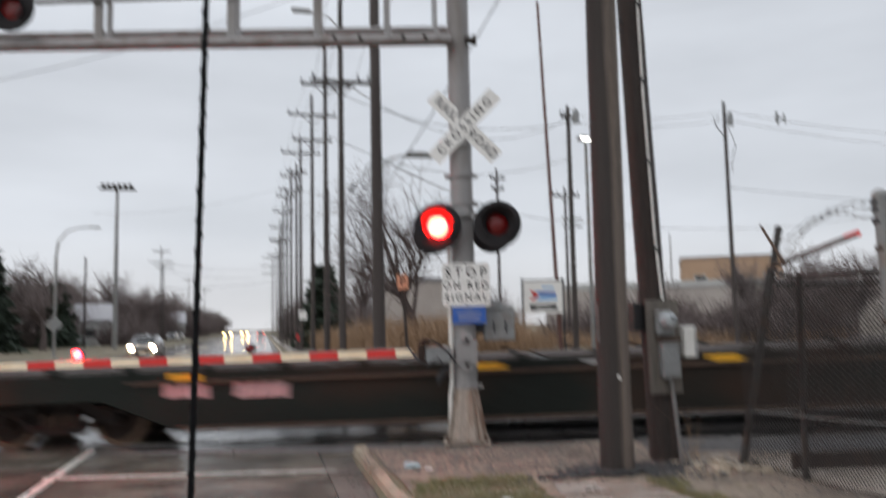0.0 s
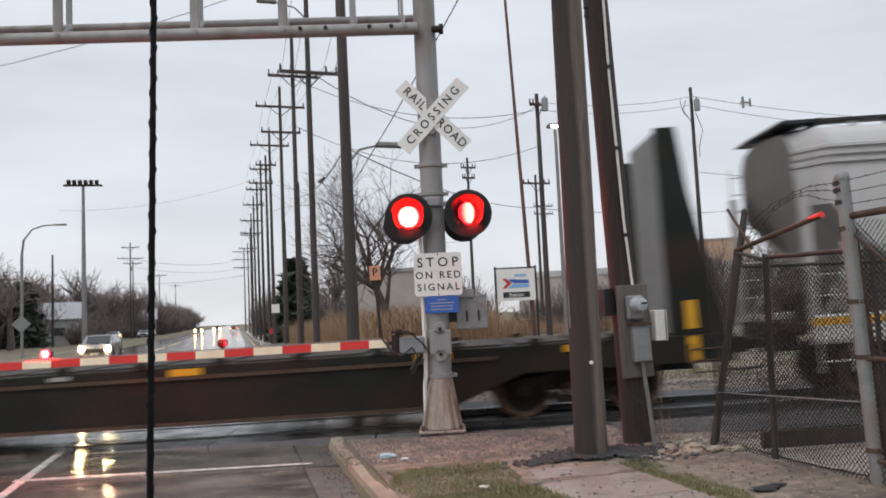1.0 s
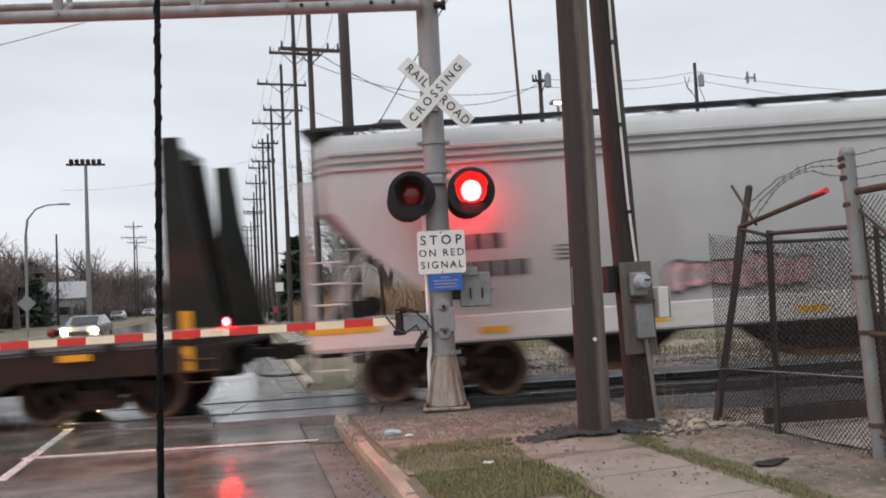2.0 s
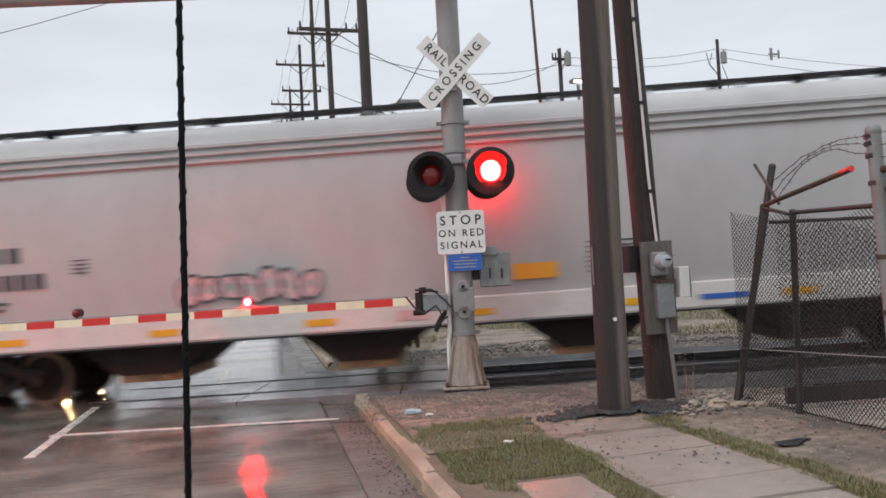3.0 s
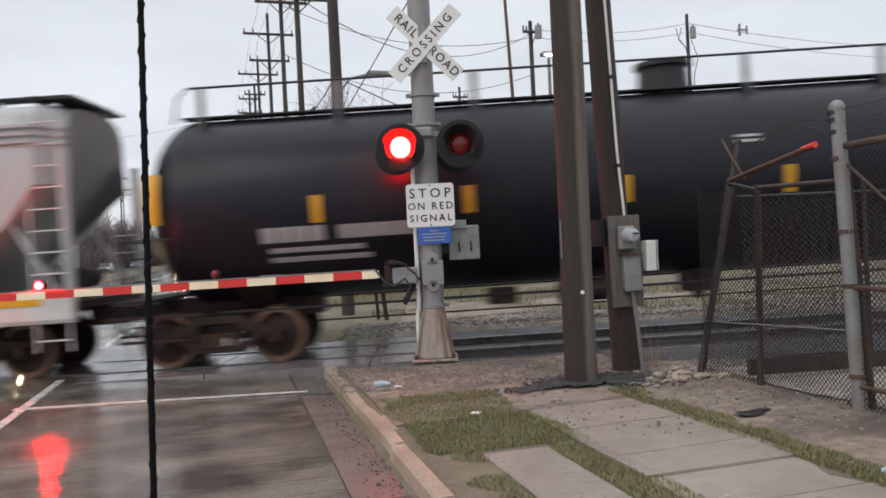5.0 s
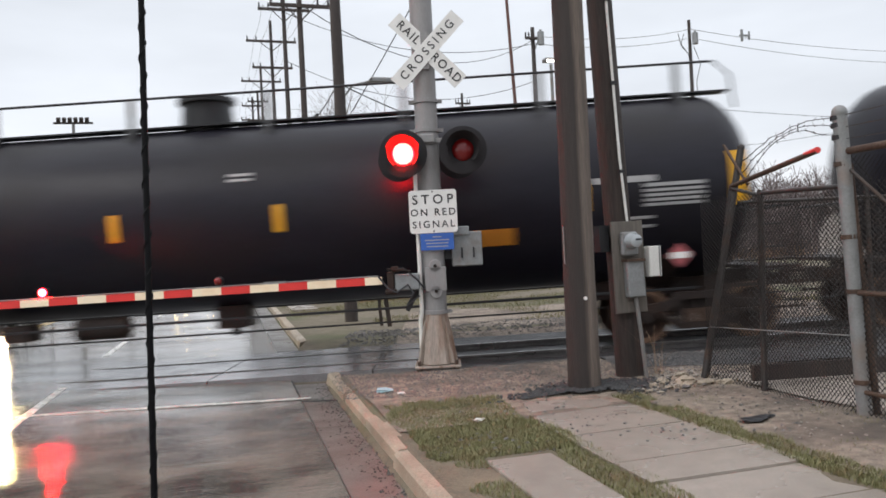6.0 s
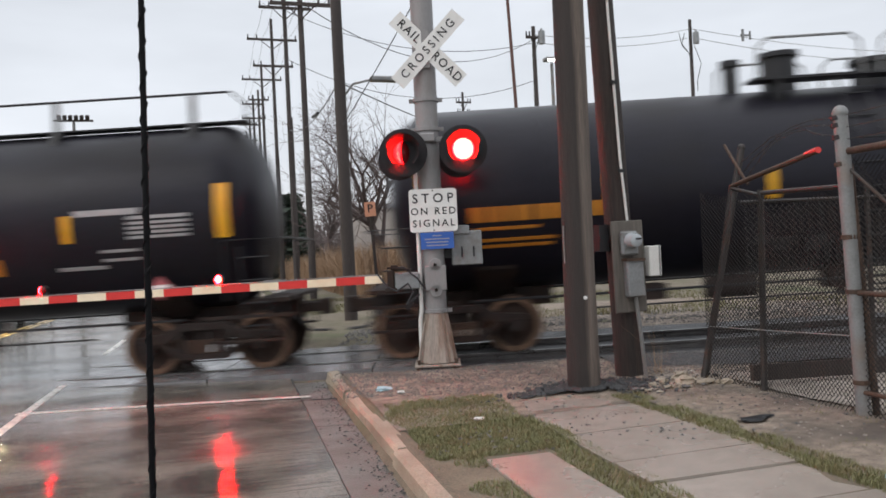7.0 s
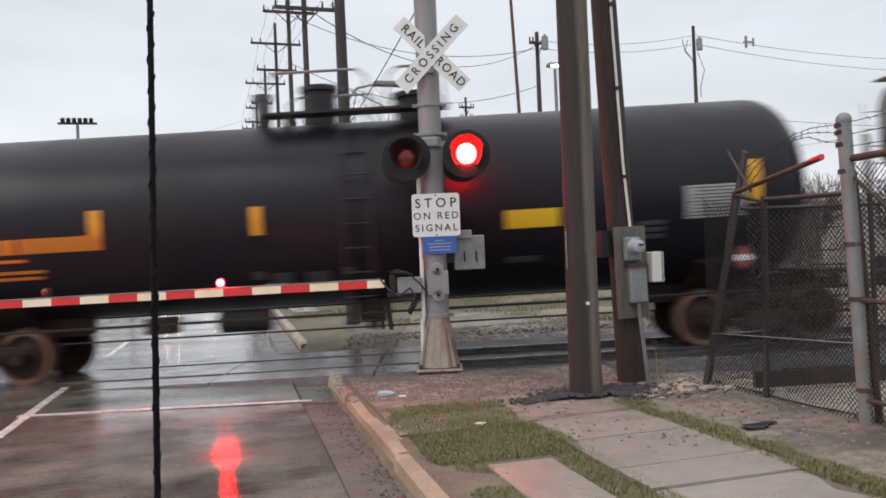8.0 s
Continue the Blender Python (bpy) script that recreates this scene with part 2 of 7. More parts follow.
HOUSEW = mat("white_siding", (0.42, 0.42, 0.41), 0.7, vary=0.1, scale=1, fine=12, bump=0.05)
LENSD = mat("dark_red_lens", (0.16, 0.008, 0.008), 0.15, vary=0.2, scale=20, bump=0.05)
LIT = glow("lit_red_lens", (1.0, 0.0008, 0.0014), 190.0)
LIT_CORE = glow("lit_lamp_core", (1.0, 0.0068, 0.0044), 210.0)
LIT_BACK = glow("lit_red_back_lens", (1.0, 0.002, 0.006), 42.0)
LIT_S = glow("lit_small_red_lens", (1.0, 0.0004, 0.0008), 2400.0)
HEAD = glow("lit_headlamp", (1.0, 0.72, 0.36), 600.0)
HEADF = glow("lit_far_headlamp", (1.0, 0.66, 0.26), 16.0)
TAILF = glow("lit_far_tail_lamp", (1.0, 0.05, 0.03), 8.0)
FLOOD = glow("lit_flood_lamp", (1.0, 0.97, 0.9), 6.0)
CARP = mat("silver_grey_car_paint", (0.2, 0.2, 0.21), 0.25, 0.5, vary=0.05, bump=0, coat=0.6)
CARD = mat("dark_car_paint", (0.03, 0.032, 0.036), 0.25, 0.3, vary=0.05, bump=0, coat=0.6)
GLASS = mat("dark_car_glass", (0.015, 0.018, 0.02), 0.05, vary=0.05, bump=0)
WHIP = mat("black_whip_coating", (0.006, 0.006, 0.007), 0.6, vary=0.2, bump=0, spec=0.1)
RUBBER = mat("tyre_rubber", (0.02, 0.02, 0.02), 0.8, vary=0.2, bump=0.1)
ORANGE = mat("orange_sign_face", (0.75, 0.2, 0.06), 0.5, vary=0.1, bump=0)
REDP = mat("red_paint", (0.5, 0.03, 0.03), 0.5, vary=0.15, bump=0)
CYAN = mat("light_blue_print", (0.2, 0.42, 0.7), 0.5, vary=0.1, bump=0)


def wet_road(name, ripple, dry):
    """Old concrete under a thin film of rain: drier brown patches, smooth puddles, ripples across the way."""
    m = bpy.data.materials.new(name)
    m.use_nodes = True
    n, l = m.node_tree.nodes, m.node_tree.links
    b = n["Principled BSDF"]
    tc = n.new("ShaderNodeTexCoord")

    def tex(scale, stretch, detail):
        mp, t = n.new("ShaderNodeMapping"), n.new("ShaderNodeTexNoise")
        mp.inputs["Scale"].default_value = stretch
        t.inputs["Scale"].default_value, t.inputs["Detail"].default_value = scale, detail
        l.new(tc.outputs["Object"], mp.inputs[0])
        l.new(mp.outputs[0], t.inputs[0])
        return t.outputs[0]

    def span(src, a, b_, lo, hi):
        r = n.new("ShaderNodeMapRange")
        for i, v in enumerate((a, b_, lo, hi)):
            r.inputs[i + 1].default_value = v
        l.new(src, r.inputs[0])
        return r.outputs[0]
    pud, stain, grain, rip = tex(0.55, (0.45, 1.5, 1), 6), tex(1.3, (0.7, 1.0, 1), 7), tex(70, (1, 1, 1), 3), tex(5.0, (0.22, 4.2, 1), 5)
    col = n.new("ShaderNodeValToRGB")
    e = col.color_ramp.elements
    e[0].position, e[0].color = 0.36, (0.068, 0.062, 0.055, 1)
    e[1].position, e[1].color = 0.64, (0.205, 0.182, 0.155, 1)
    l.new(stain, col.inputs[0])
    mul = n.new("ShaderNodeMix")
    mul.data_type, mul.blend_type = "RGBA", "MULTIPLY"
    mul.inputs[0].default_value = 1.0
    l.new(col.outputs[0], mul.inputs[6])
    l.new(span(grain, 0.3, 0.7, 0.7, 1.3), mul.inputs[7])
    l.new(mul.outputs[2], b.inputs["Base Color"])
    l.new(span(pud, 0.42, 0.6, 0.03, dry), b.inputs["Roughness"])
    h = n.new("ShaderNodeMath")
    h.operation = "MULTIPLY"
    l.new(rip, h.inputs[0])
    l.new(span(pud, 0.4, 0.62, 0.35, 1.0), h.inputs[1])
    b1, b2 = n.new("ShaderNodeBump"), n.new("ShaderNodeBump")
    b1.inputs["Strength"].default_value, b1.inputs["Distance"].default_value = ripple, 0.012
    b2.inputs["Strength"].default_value, b2.inputs["Distance"].default_value = 0.04, 0.01
    l.new(h.outputs[0], b1.inputs["Height"])
    l.new(grain, b2.inputs["Height"])
    l.new(b1.outputs[0], b2.inputs["Normal"])
    l.new(b2.outputs[0], b.inputs["Normal"])
    return m


ROAD = wet_road("rain_wet_concrete", 1.0, 0.19)
ROAD_FAR = wet_road("rain_flooded_concrete", 0.5, 0.16)


# ---- building helpers ----
def box(bm, c, s, rot=None):
    """A box of size s at c, with an optional rotation matrix."""
    m = Matrix.Translation(c) @ (rot.to_4x4() if rot else Matrix.Identity(4)) @ Matrix.Diagonal((*s, 1))
    return bmesh.ops.create_cube(bm, size=1.0, matrix=m)["verts"]


def rod(bm, p, q, r0, r1=None, seg=10, caps=True):
    """A round bar from p to q."""
    p, q = Vector(p), Vector(q)
    way = q - p
    m = Matrix.Translation((p + q) / 2) @ way.to_track_quat("Z", "Y").to_matrix().to_4x4()
    return bmesh.ops.create_cone(bm, cap_ends=caps, segments=seg, radius1=r0, radius2=r0 if r1 is None else r1, depth=way.length, matrix=m)["verts"]


def tube(bm, pts, r, seg=6):
    """A bent round bar through the points, in one piece."""
    pts = [Vector(p) for p in pts]
    side, rings = None, []
    for i, p in enumerate(pts):
        way = (pts[min(i + 1, len(pts) - 1)] - pts[max(i - 1, 0)]).normalized()
        side = way.orthogonal().normalized() if side is None else (side - way * side.dot(way)).normalized()
        up = way.cross(side)
        rings.append([bm.verts.new(p + (side * math.cos(k * math.tau / seg) + up * math.sin(k * math.tau / seg)) * r) for k in range(seg)])
    for a, b in zip(rings[:-1], rings[1:]):
        for k in range(seg):
            bm.faces.new((a[k], a[(k + 1) % seg], b[(k + 1) % seg], b[k]))
    bm.faces.new(rings[0][::-1])
    bm.faces.new(rings[-1])


def prism(bm, prof, a, b, axis="y"):
    """A closed outline pulled from a to b. The outline is in (x, z) for axis y, (y, z) for axis x, (x, y) for axis z."""
    def at(p, k):
        return {"y": (p[0], k, p[1]), "x": (k, p[0], p[1]), "z": (p[0], p[1], k)}[axis]
    va, vb = [bm.verts.new(at(p, a)) for p in prof], [bm.verts.new(at(p, b)) for p in prof]
    n = len(prof)
    bm.faces.new(va)
    bm.faces.new(vb[::-1])
    for i in range(n):
        bm.faces.new((va[i], vb[i], vb[(i + 1) % n], va[(i + 1) % n]))


def lathe(bm, prof, m, seg=24, caps=True):
    """Turns (r, h) pairs round the local z axis of m."""
    rings = [[bm.verts.new(m @ Vector((r * math.cos(i * math.tau / seg), r * math.sin(i * math.tau / seg), h))) for i in range(seg)] for r, h in prof]
    for a, b in zip(rings[:-1], rings[1:]):
        for i in range(seg):
            bm.faces.new((a[i], a[(i + 1) % seg], b[(i + 1) % seg], b[i]))
    if caps and prof[0][0] > 1e-4:
        bm.faces.new(rings[0][::-1])
    if caps and prof[-1][0] > 1e-4:
        bm.faces.new(rings[-1])
    bmesh.ops.remove_doubles(bm, verts=[v for ring in (rings[0], rings[-1]) for v in ring], dist=1e-5)


def finish(name, bm, material, smooth=None, bevel=0.0):
    if bevel:
        bmesh.ops.bevel(bm, geom=[e for e in bm.edges if len(e.link_faces) == 2 and e.calc_face_angle(0) > 0.6], offset=bevel, segments=1, affect="EDGES")
    bmesh.ops.recalc_face_normals(bm, faces=bm.faces)
    me = bpy.data.meshes.new(name)
    if smooth:
        for f in bm.faces:
            f.smooth = True
        for e in bm.edges:
            if len(e.link_faces) == 2 and e.calc_face_angle(0) > smooth:
                e.smooth = False
    bm.to_mesh(me)
    bm.free()
    me.materials.append(material)
    return me


def part(name, bm, material, parent, label="", smooth=None, bevel=0.0):
    ob = new(name, finish(name, bm, material, smooth, bevel))
    ob.parent = parent
    return tagged(ob, label) if label else ob


def letters(bm, material, parent):
    """Each letter of a line of text as a part of its own."""
    left = set(bm.verts)
    while left:
        todo, seen = [left.pop()], []
        while todo:
            v = todo.pop()
            seen.append(v)
            for e in v.link_edges:
                w = e.other_vert(v)
                if w in left:
                    left.remove(w)
                    todo.append(w)
        one, index = BM(), {}
        for v in seen:
            index[v] = one.verts.new(v.co)
        for f in {f for v in seen for f in v.link_faces}:
            one.faces.new([index[v] for v in f.verts])
        part("letter", one, material, parent)
    bm.free()


def thing(name, m, label, category, group="", kind=""):
    ob = new(name)
    ob.matrix_basis = m
    ob.empty_display_size = 0.2
    return tagged(ob, label, category, group, kind)


def solid(name, bm, material, label, category, kind="", group="", smooth=None, bevel=0.0):
    return tagged(new(name, finish(name, bm, material, smooth, bevel)), label, category, group, kind)


def BM():
    return bmesh.new()


def text_bm(body, size, thick=0.002, space=1.0):
    """Letters of the built-in font, centred, lying in the x, y plane, as a bmesh."""
    cu = bpy.data.curves.new("letters", "FONT")
    cu.body, cu.size, cu.align_x, cu.align_y, cu.extrude, cu.resolution_u = body, size, "CENTER", "CENTER", thick, 3
    cu.offset, cu.space_character = size * 0.008, space
    ob = new("letters", cu)
    me = bpy.data.meshes.new_from_object(ob.evaluated_get(bpy.context.evaluated_depsgraph_get()))
    bpy.data.objects.remove(ob)
    bm = BM()
    bm.from_mesh(me)
    return bm


UPRIGHT = Matrix.Rotation(radians(90), 4, "X")
# ---- the large structure: ground, road, kerbs, track ----
TRACK_AZ, GRADE = -14.84, 0.0172
EX = Vector((math.cos(radians(TRACK_AZ)), math.sin(radians(TRACK_AZ)), GRADE))
NX = Vector((-math.sin(radians(TRACK_AZ)), math.cos(radians(TRACK_AZ)), 0))
TRACK_O = Vector((-2.08, 14.115, 0.004))
ROAD_L, ROAD_R = -13.2, 1.2


def on_track(u, w=0.0, h=0.0):
    """u metres along the track, w towards the viewer's side of it, h above the rail tops."""
    return TRACK_O + EX * u - NX * w + Vector((0, 0, h))


def track_uw(x, y):
    dx, dy = x - TRACK_O.x, y - TRACK_O.y
    return dx * EX.x + dy * EX.y, -(dx * NX.x + dy * NX.y)


def smooth01(a, b, v):
    k = min(1, max(0, (v - a) / (b - a)))
    return k * k * (3 - 2 * k)


def ground_z(x, y):
    """Height of the ground beside the road."""
    u, w = track_uw(x, y)
    z = -0.06
    if x > ROAD_R - 0.05:
        z = 0.145 + 0.06 * smooth01(2.2, 5, x) + 0.02 * noise.noise((x * 0.9, y * 0.9, 0))
        if y > 16:
            z = 0.10 + 0.25 * smooth01(3, 12, x) * smooth01(18, 30, y)
        bed = max(0.0, 1 - smooth01(1.3, 2.6, abs(w)))
        z = z * (1 - bed) + (GRADE * u - 0.13) * bed
    elif x < ROAD_L:
        z = 0.12 + 0.1 * smooth01(-16, -30, -abs(x))
        bed = max(0.0, 1 - smooth01(1.3, 2.6, abs(w)))
        z = z * (1 - bed) + (GRADE * u - 0.13) * bed
    return z


def build_ground():
    bm = BM()
    xs = [-2000, -600, -250, -120, -70, -45, -30, -22, -17, -14.5, ROAD_L - 0.25, ROAD_L - 0.2, -9, -5, -2, 0.4, ROAD_R - 0.06, ROAD_R + 0.14, ROAD_R + 0.16]
    xs += [1.4 + 0.3 * i for i in range(40)] + [14, 16, 19, 23, 30, 45, 70, 120, 250, 600, 2000]
    ys = [-400, -120, -40, -15, -6, -2] + [0 + 0.35 * i for i in range(66)] + [24, 26, 29, 33, 38, 45, 55, 70, 100, 150, 250, 450, 900, 2500]
    grid = [[bm.verts.new((x, y, ground_z(x, y))) for x in xs] for y in ys]
    for a, b in zip(grid[:-1], grid[1:]):
        for i in range(len(xs) - 1):
            bm.faces.new((a[i], a[i + 1], b[i + 1], b[i]))
    solid("ground", bm, GROUND, "damp earth and thin grass beside the road", "ground", "structure", smooth=1.0)


def build_road():
    bm = BM()
    prof = [(ROAD_L, 0.0), (-6, 0.03), (0.758, 0.0)]
    for name, ys, material, label in (("road", [-30, -10, 0, 5, 9, 11.1, 12, 13, 14], ROAD, "rain-wet concrete road with puddles and reflections"), ("road_beyond", [14, 15, 16, 18, 22, 30, 45, 80, 150, 400, 1500], ROAD_FAR, "road beyond the track under a smooth film of rain water")):
        rows = [[bm.verts.new((x, y, z - 0.02)) for x, z in prof] for y in ys]
        for a, b in zip(rows[:-1], rows[1:]):
            for i in range(len(prof) - 1):
                bm.faces.new((a[i], a[i + 1], b[i + 1], b[i]))
        solid(name, bm, material, label, "road", "structure", smooth=1.0)
        bm = BM()
    bm.free()
    bm = BM()
    for y0, y1 in ((-20, 5.2), (5.215, 8.3), (8.315, 11.3)):
        prism(bm, [(0.766, -0.02), (ROAD_R, -0.032), (ROAD_R, -0.12), (0.766, -0.12)], y0, y1)
    for y0, y1 in ((15.6, 22), (22.02, 40), (40.02, 400)):
        prism(bm, [(0.766, -0.02), (ROAD_R, -0.032), (ROAD_R, -0.12), (0.766, -0.12)], y0, y1)
    solid("gutter", bm, GUTTER, "damp grey concrete gutter strip along the kerb", "gutter", "structure")
    # kerb stones with a worn rounded top
    k = thing("kerb", pose(0, 0, 0), "worn tan concrete kerb in short lengths", "kerb", kind="structure")
    random.seed(4)
    spans = [(2.0, 3.4), (3.42, 4.9), (4.92, 6.4), (6.42, 7.9), (7.92, 9.36), (9.5, 11.35), (15.7, 18.5), (18.52, 22), (22.02, 30), (30.02, 45), (45.02, 90), (90.02, 200)]
    for y0, y1 in spans:
        bm = BM()
        dx = random.uniform(-0.012, 0.012)
        h = 0.135 + random.uniform(-0.008, 0.008)
        if y1 < 11.4 and y0 > 9.4:
            prism(bm, [(ROAD_R + 0.0, -0.1), (ROAD_R + 0.02, h - 0.03), (ROAD_R + 0.05, h - 0.005), (ROAD_R + 0.17, h), (ROAD_R + 0.17, -0.1)], y0, y1 - 0.2)
            prism(bm, [(ROAD_R + 0.0, -0.1), (ROAD_R + 0.04, h - 0.1), (ROAD_R + 0.17, h - 0.06), (ROAD_R + 0.17, -0.1)], y1 - 0.2, y1)
        else:
            prism(bm, [(ROAD_R + dx, -0.1), (ROAD_R + dx + 0.02, h - 0.03), (ROAD_R + dx + 0.05, h - 0.005), (ROAD_R + dx + 0.17, h), (ROAD_R + dx + 0.17, -0.1)], y0, y1)
        part("kerb_stone", bm, KERB, k)
    bm = BM()
    for y0, y1 in ((-20, 11), (16.5, 300)):
        prism(bm, [(ROAD_L - 0.17, -0.1), (ROAD_L - 0.17, 0.13), (ROAD_L - 0.04, 0.13), (ROAD_L, 0.0), (ROAD_L, -0.1)], y0, y1)
    part("kerb_far_side", bm, KERB, k)
    # painted lines: lane line, slanting stop line
    bm = BM()
    for y0, y1 in ((3.0, 6.0), (9.4, 13.0), (17, 20), (29, 32), (41, 44), (53, 56)):
        box(bm, (-2.52, (y0 + y1) / 2, -0.0045 if y0 < 17 else -0.004), (0.11, y1 - y0, 0.006))
    solid("lane_line", bm, PAINT_W, "worn white painted lane line on wet concrete", "road marking", "structure")
    bm = BM()
    r = Matrix.Rotation(math.atan2(10.05 - 10.7, 0.9 + 2.6), 3, "Z")
    box(bm, (-0.87, 10.39, -0.005), (3.56, 0.11, 0.006), r)
    solid("stop_line", bm, PAINT_W, "thin worn white stop line across the wet lane", "road marking", "structure")
    bm = BM()
    box(bm, (0.98, 9.86, -0.018), (0.5, 0.025, 0.008), Matrix.Rotation(radians(-14), 3, "Z"))
    box(bm, (0.76, 10.9, -0.012), (0.02, 1.6, 0.006))
    solid("sealed_cut", bm, COAL, "tar-sealed cut across the gutter", "road marking", "structure")
    bm = BM()
    for y0 in (18, 30, 44, 60, 80, 110, 150):
        for x in (-5.95, -6.15):
            box(bm, (x, y0 + 5, 0.012), (0.1, 13.9 if y0 > 20 else 9, 0.004))
    solid("centre_line", bm, mat("worn_yellow_paint", (0.5, 0.33, 0.06), 0.35, vary=0.2, bump=0.1), "worn double yellow centre line", "road marking", "structure")


def build_track():
    tr = thing("railway_track", pose(0, 0, 0), "single railway track crossing the wet road", "railway track", kind="structure")
    for w in (0.7175, -0.7175):
        bm = BM()
        prof = [(-0.035, 0), (0.035, 0), (0.035, -0.035), (0.01, -0.05), (0.01, -0.13), (0.06, -0.15), (0.06, -0.165), (-0.06, -0.165), (-0.06, -0.15), (-0.01, -0.13), (-0.01, -0.05), (-0.035, -0.035)]
        u0, u1 = -60, 110
        side = -NX
        va = [bm.verts.new(on_track(u0, w) + side * p + Vector((0, 0, q))) for p, q in prof]
        vb = [bm.verts.new(on_track(u1, w) + side * p + Vector((0, 0, q))) for p, q in prof]
        for i in range(len(prof)):
            j = (i + 1) % len(prof)
            bm.faces.new((va[i], va[j], vb[j], vb[i]))
        part("rail", bm, RAIL, tr)
    # crossing panels across the road, joints between them
    random.seed(7)
    u = -12.4
    while u < 5.6:
        n = 2.42
        for w0, w1 in ((0.775, 1.55), (-0.62, 0.62), (-1.55, -0.775)):
            bm = BM()
            z = random.uniform(-0.012, -0.004) - 0.004
            a, b = u + 0.012, min(u + n, 5.7) - 0.012
            for (uu0, uu1) in ((a, b),):
                lo = [on_track(uu0, w0, z), on_track(uu1, w0, z), on_track(uu1, w1, z), on_track(uu0, w1, z)]
                vs = [bm.verts.new(p) for p in lo] + [bm.verts.new(p - Vector((0, 0, 0.15))) for p in lo]
                bm.faces.new(vs[:4])
                for i in range(4):
                    bm.faces.new((vs[i], vs[(i + 1) % 4], vs[4 + (i + 1) % 4], vs[4 + i]))
            part("crossing_panel", bm, PANEL, tr)
        u += n
    # sleepers beyond the crossing
    me = None
    for i in range(60):
        u = 6.1 + 0.56 * i
        if me is None:
            bm = BM()
            box(bm, (0, 0, 0), (0.22, 2.55, 0.16))
            me = finish("sleeper", bm, WOODD)
        ob = new("sleeper", me)
        p = on_track(u, 0, -0.235)
        ob.matrix_basis = pose(p.x, p.y, p.z, 0, 0, TRACK_AZ + random.uniform(-1.5, 1.5))
        ob.parent = tr


def build_ballast():
    """Loose stones beside and between the rails."""
    rng = np.random.RandomState(3)
    verts, faces = [], []
    base = np.array([(1, 0, -.5), (-.5, .87, -.5), (-.5, -.87, -.5), (.1, .05, .8), (-1, 0.2, .2), (.6, -.7, .3)])
    tri = [(0, 1, 3), (1, 4, 3), (4, 2, 3), (2, 5, 3), (5, 0, 3), (0, 2, 1), (1, 2, 4), (0, 5, 2)]

    def scatter(n, us, ws, r0, r1):
        for _ in range(n):
            u, w = rng.uniform(*us), rng.uniform(*ws)
            p = on_track(u, w)
            z = max(ground_z(p.x, p.y), -0.3) + (0.022 if w > 1.25 else 0.006)
            if abs(abs(w) - 0.7175) < 0.09:
                continue
            r = rng.uniform(r0, r1)
            a = rng.uniform(0, 6.28)
            c, s = math.cos(a), math.sin(a)
            k = len(verts)
            for q in base * rng.uniform(0.6, 1.3, (6, 1)) * r:
                verts.append((p.x + q[0] * c - q[1] * s, p.y + q[0] * s + q[1] * c, z + q[2] * 0.7))
            faces.extend((a0 + k, b0 + k, c0 + k) for a0, b0, c0 in tri)
    scatter(5200, (6.0, 17), (-1.6, 2.2), 0.018, 0.045)
    scatter(3600, (3.6, 14), (-4.2, -1.5), 0.018, 0.045)
    scatter(9000, (4.15, 9.5), (1.4, 4.4), 0.005, 0.015)
    scatter(1500, (5.5, 12.5), (2.0, 7.0), 0.006, 0.02)
    me = bpy.data.meshes.new("ballast")
    me.from_pydata(verts, [], faces)
    me.materials.append(BALLAST)
    tagged(new("ballast", me), "loose grey ballast stones along the track", "ballast", kind="stuff")


def build_bed():
    """The sooty ballast bed beside the crossing."""
    bm = BM()
    us, ws = [5.72 + 0.5 * i for i in range(60)], [-1.9, -1.3, -0.6, 0, 0.6, 1.3, 1.9, 2.4, 3.0, 3.6]
    g = [[bm.verts.new(on_track(u, w, 0) + Vector((0, 0, -0.115 if abs(w) < 1.9 else -0.2 if w < 2.2 else -0.32))) for w in ws] for u in us]
    for v in bm.verts:
        z = ground_z(v.co.x, v.co.y) + 0.022
        v.co.z = max(z, v.co.z) if v.co.z > -0.3 else z
    for a, b in zip(g[:-1], g[1:]):
        for i in range(len(ws) - 1):
            # the sooty bank widens behind the fence
            if ws[i + 1] < 2.5 or a[i].co.x > 4.6 + 0.3 * noise.noise(a[i].co * 2):
                bm.faces.new((a[i], a[i + 1], b[i + 1], b[i]))
    solid("track_bed", bm, COAL, "dark sooty ballast bed of the track", "track bed", "structure", smooth=1.0)


build_ground()
build_bed()
build_road()
build_track()
build_ballast()
# ---- the train ----
WHEEL_R = 0.43


def run(t):
    """How far the train has gone at t seconds."""
    return 7.4 * t + 0.018 * t * t


def train_pose(c, t):
    p = on_track(c - run(t))
    return pose(p.x, p.y, p.z, 0, -math.degrees(math.atan(GRADE)), TRACK_AZ)


WHEELSETS, CARS = [], []


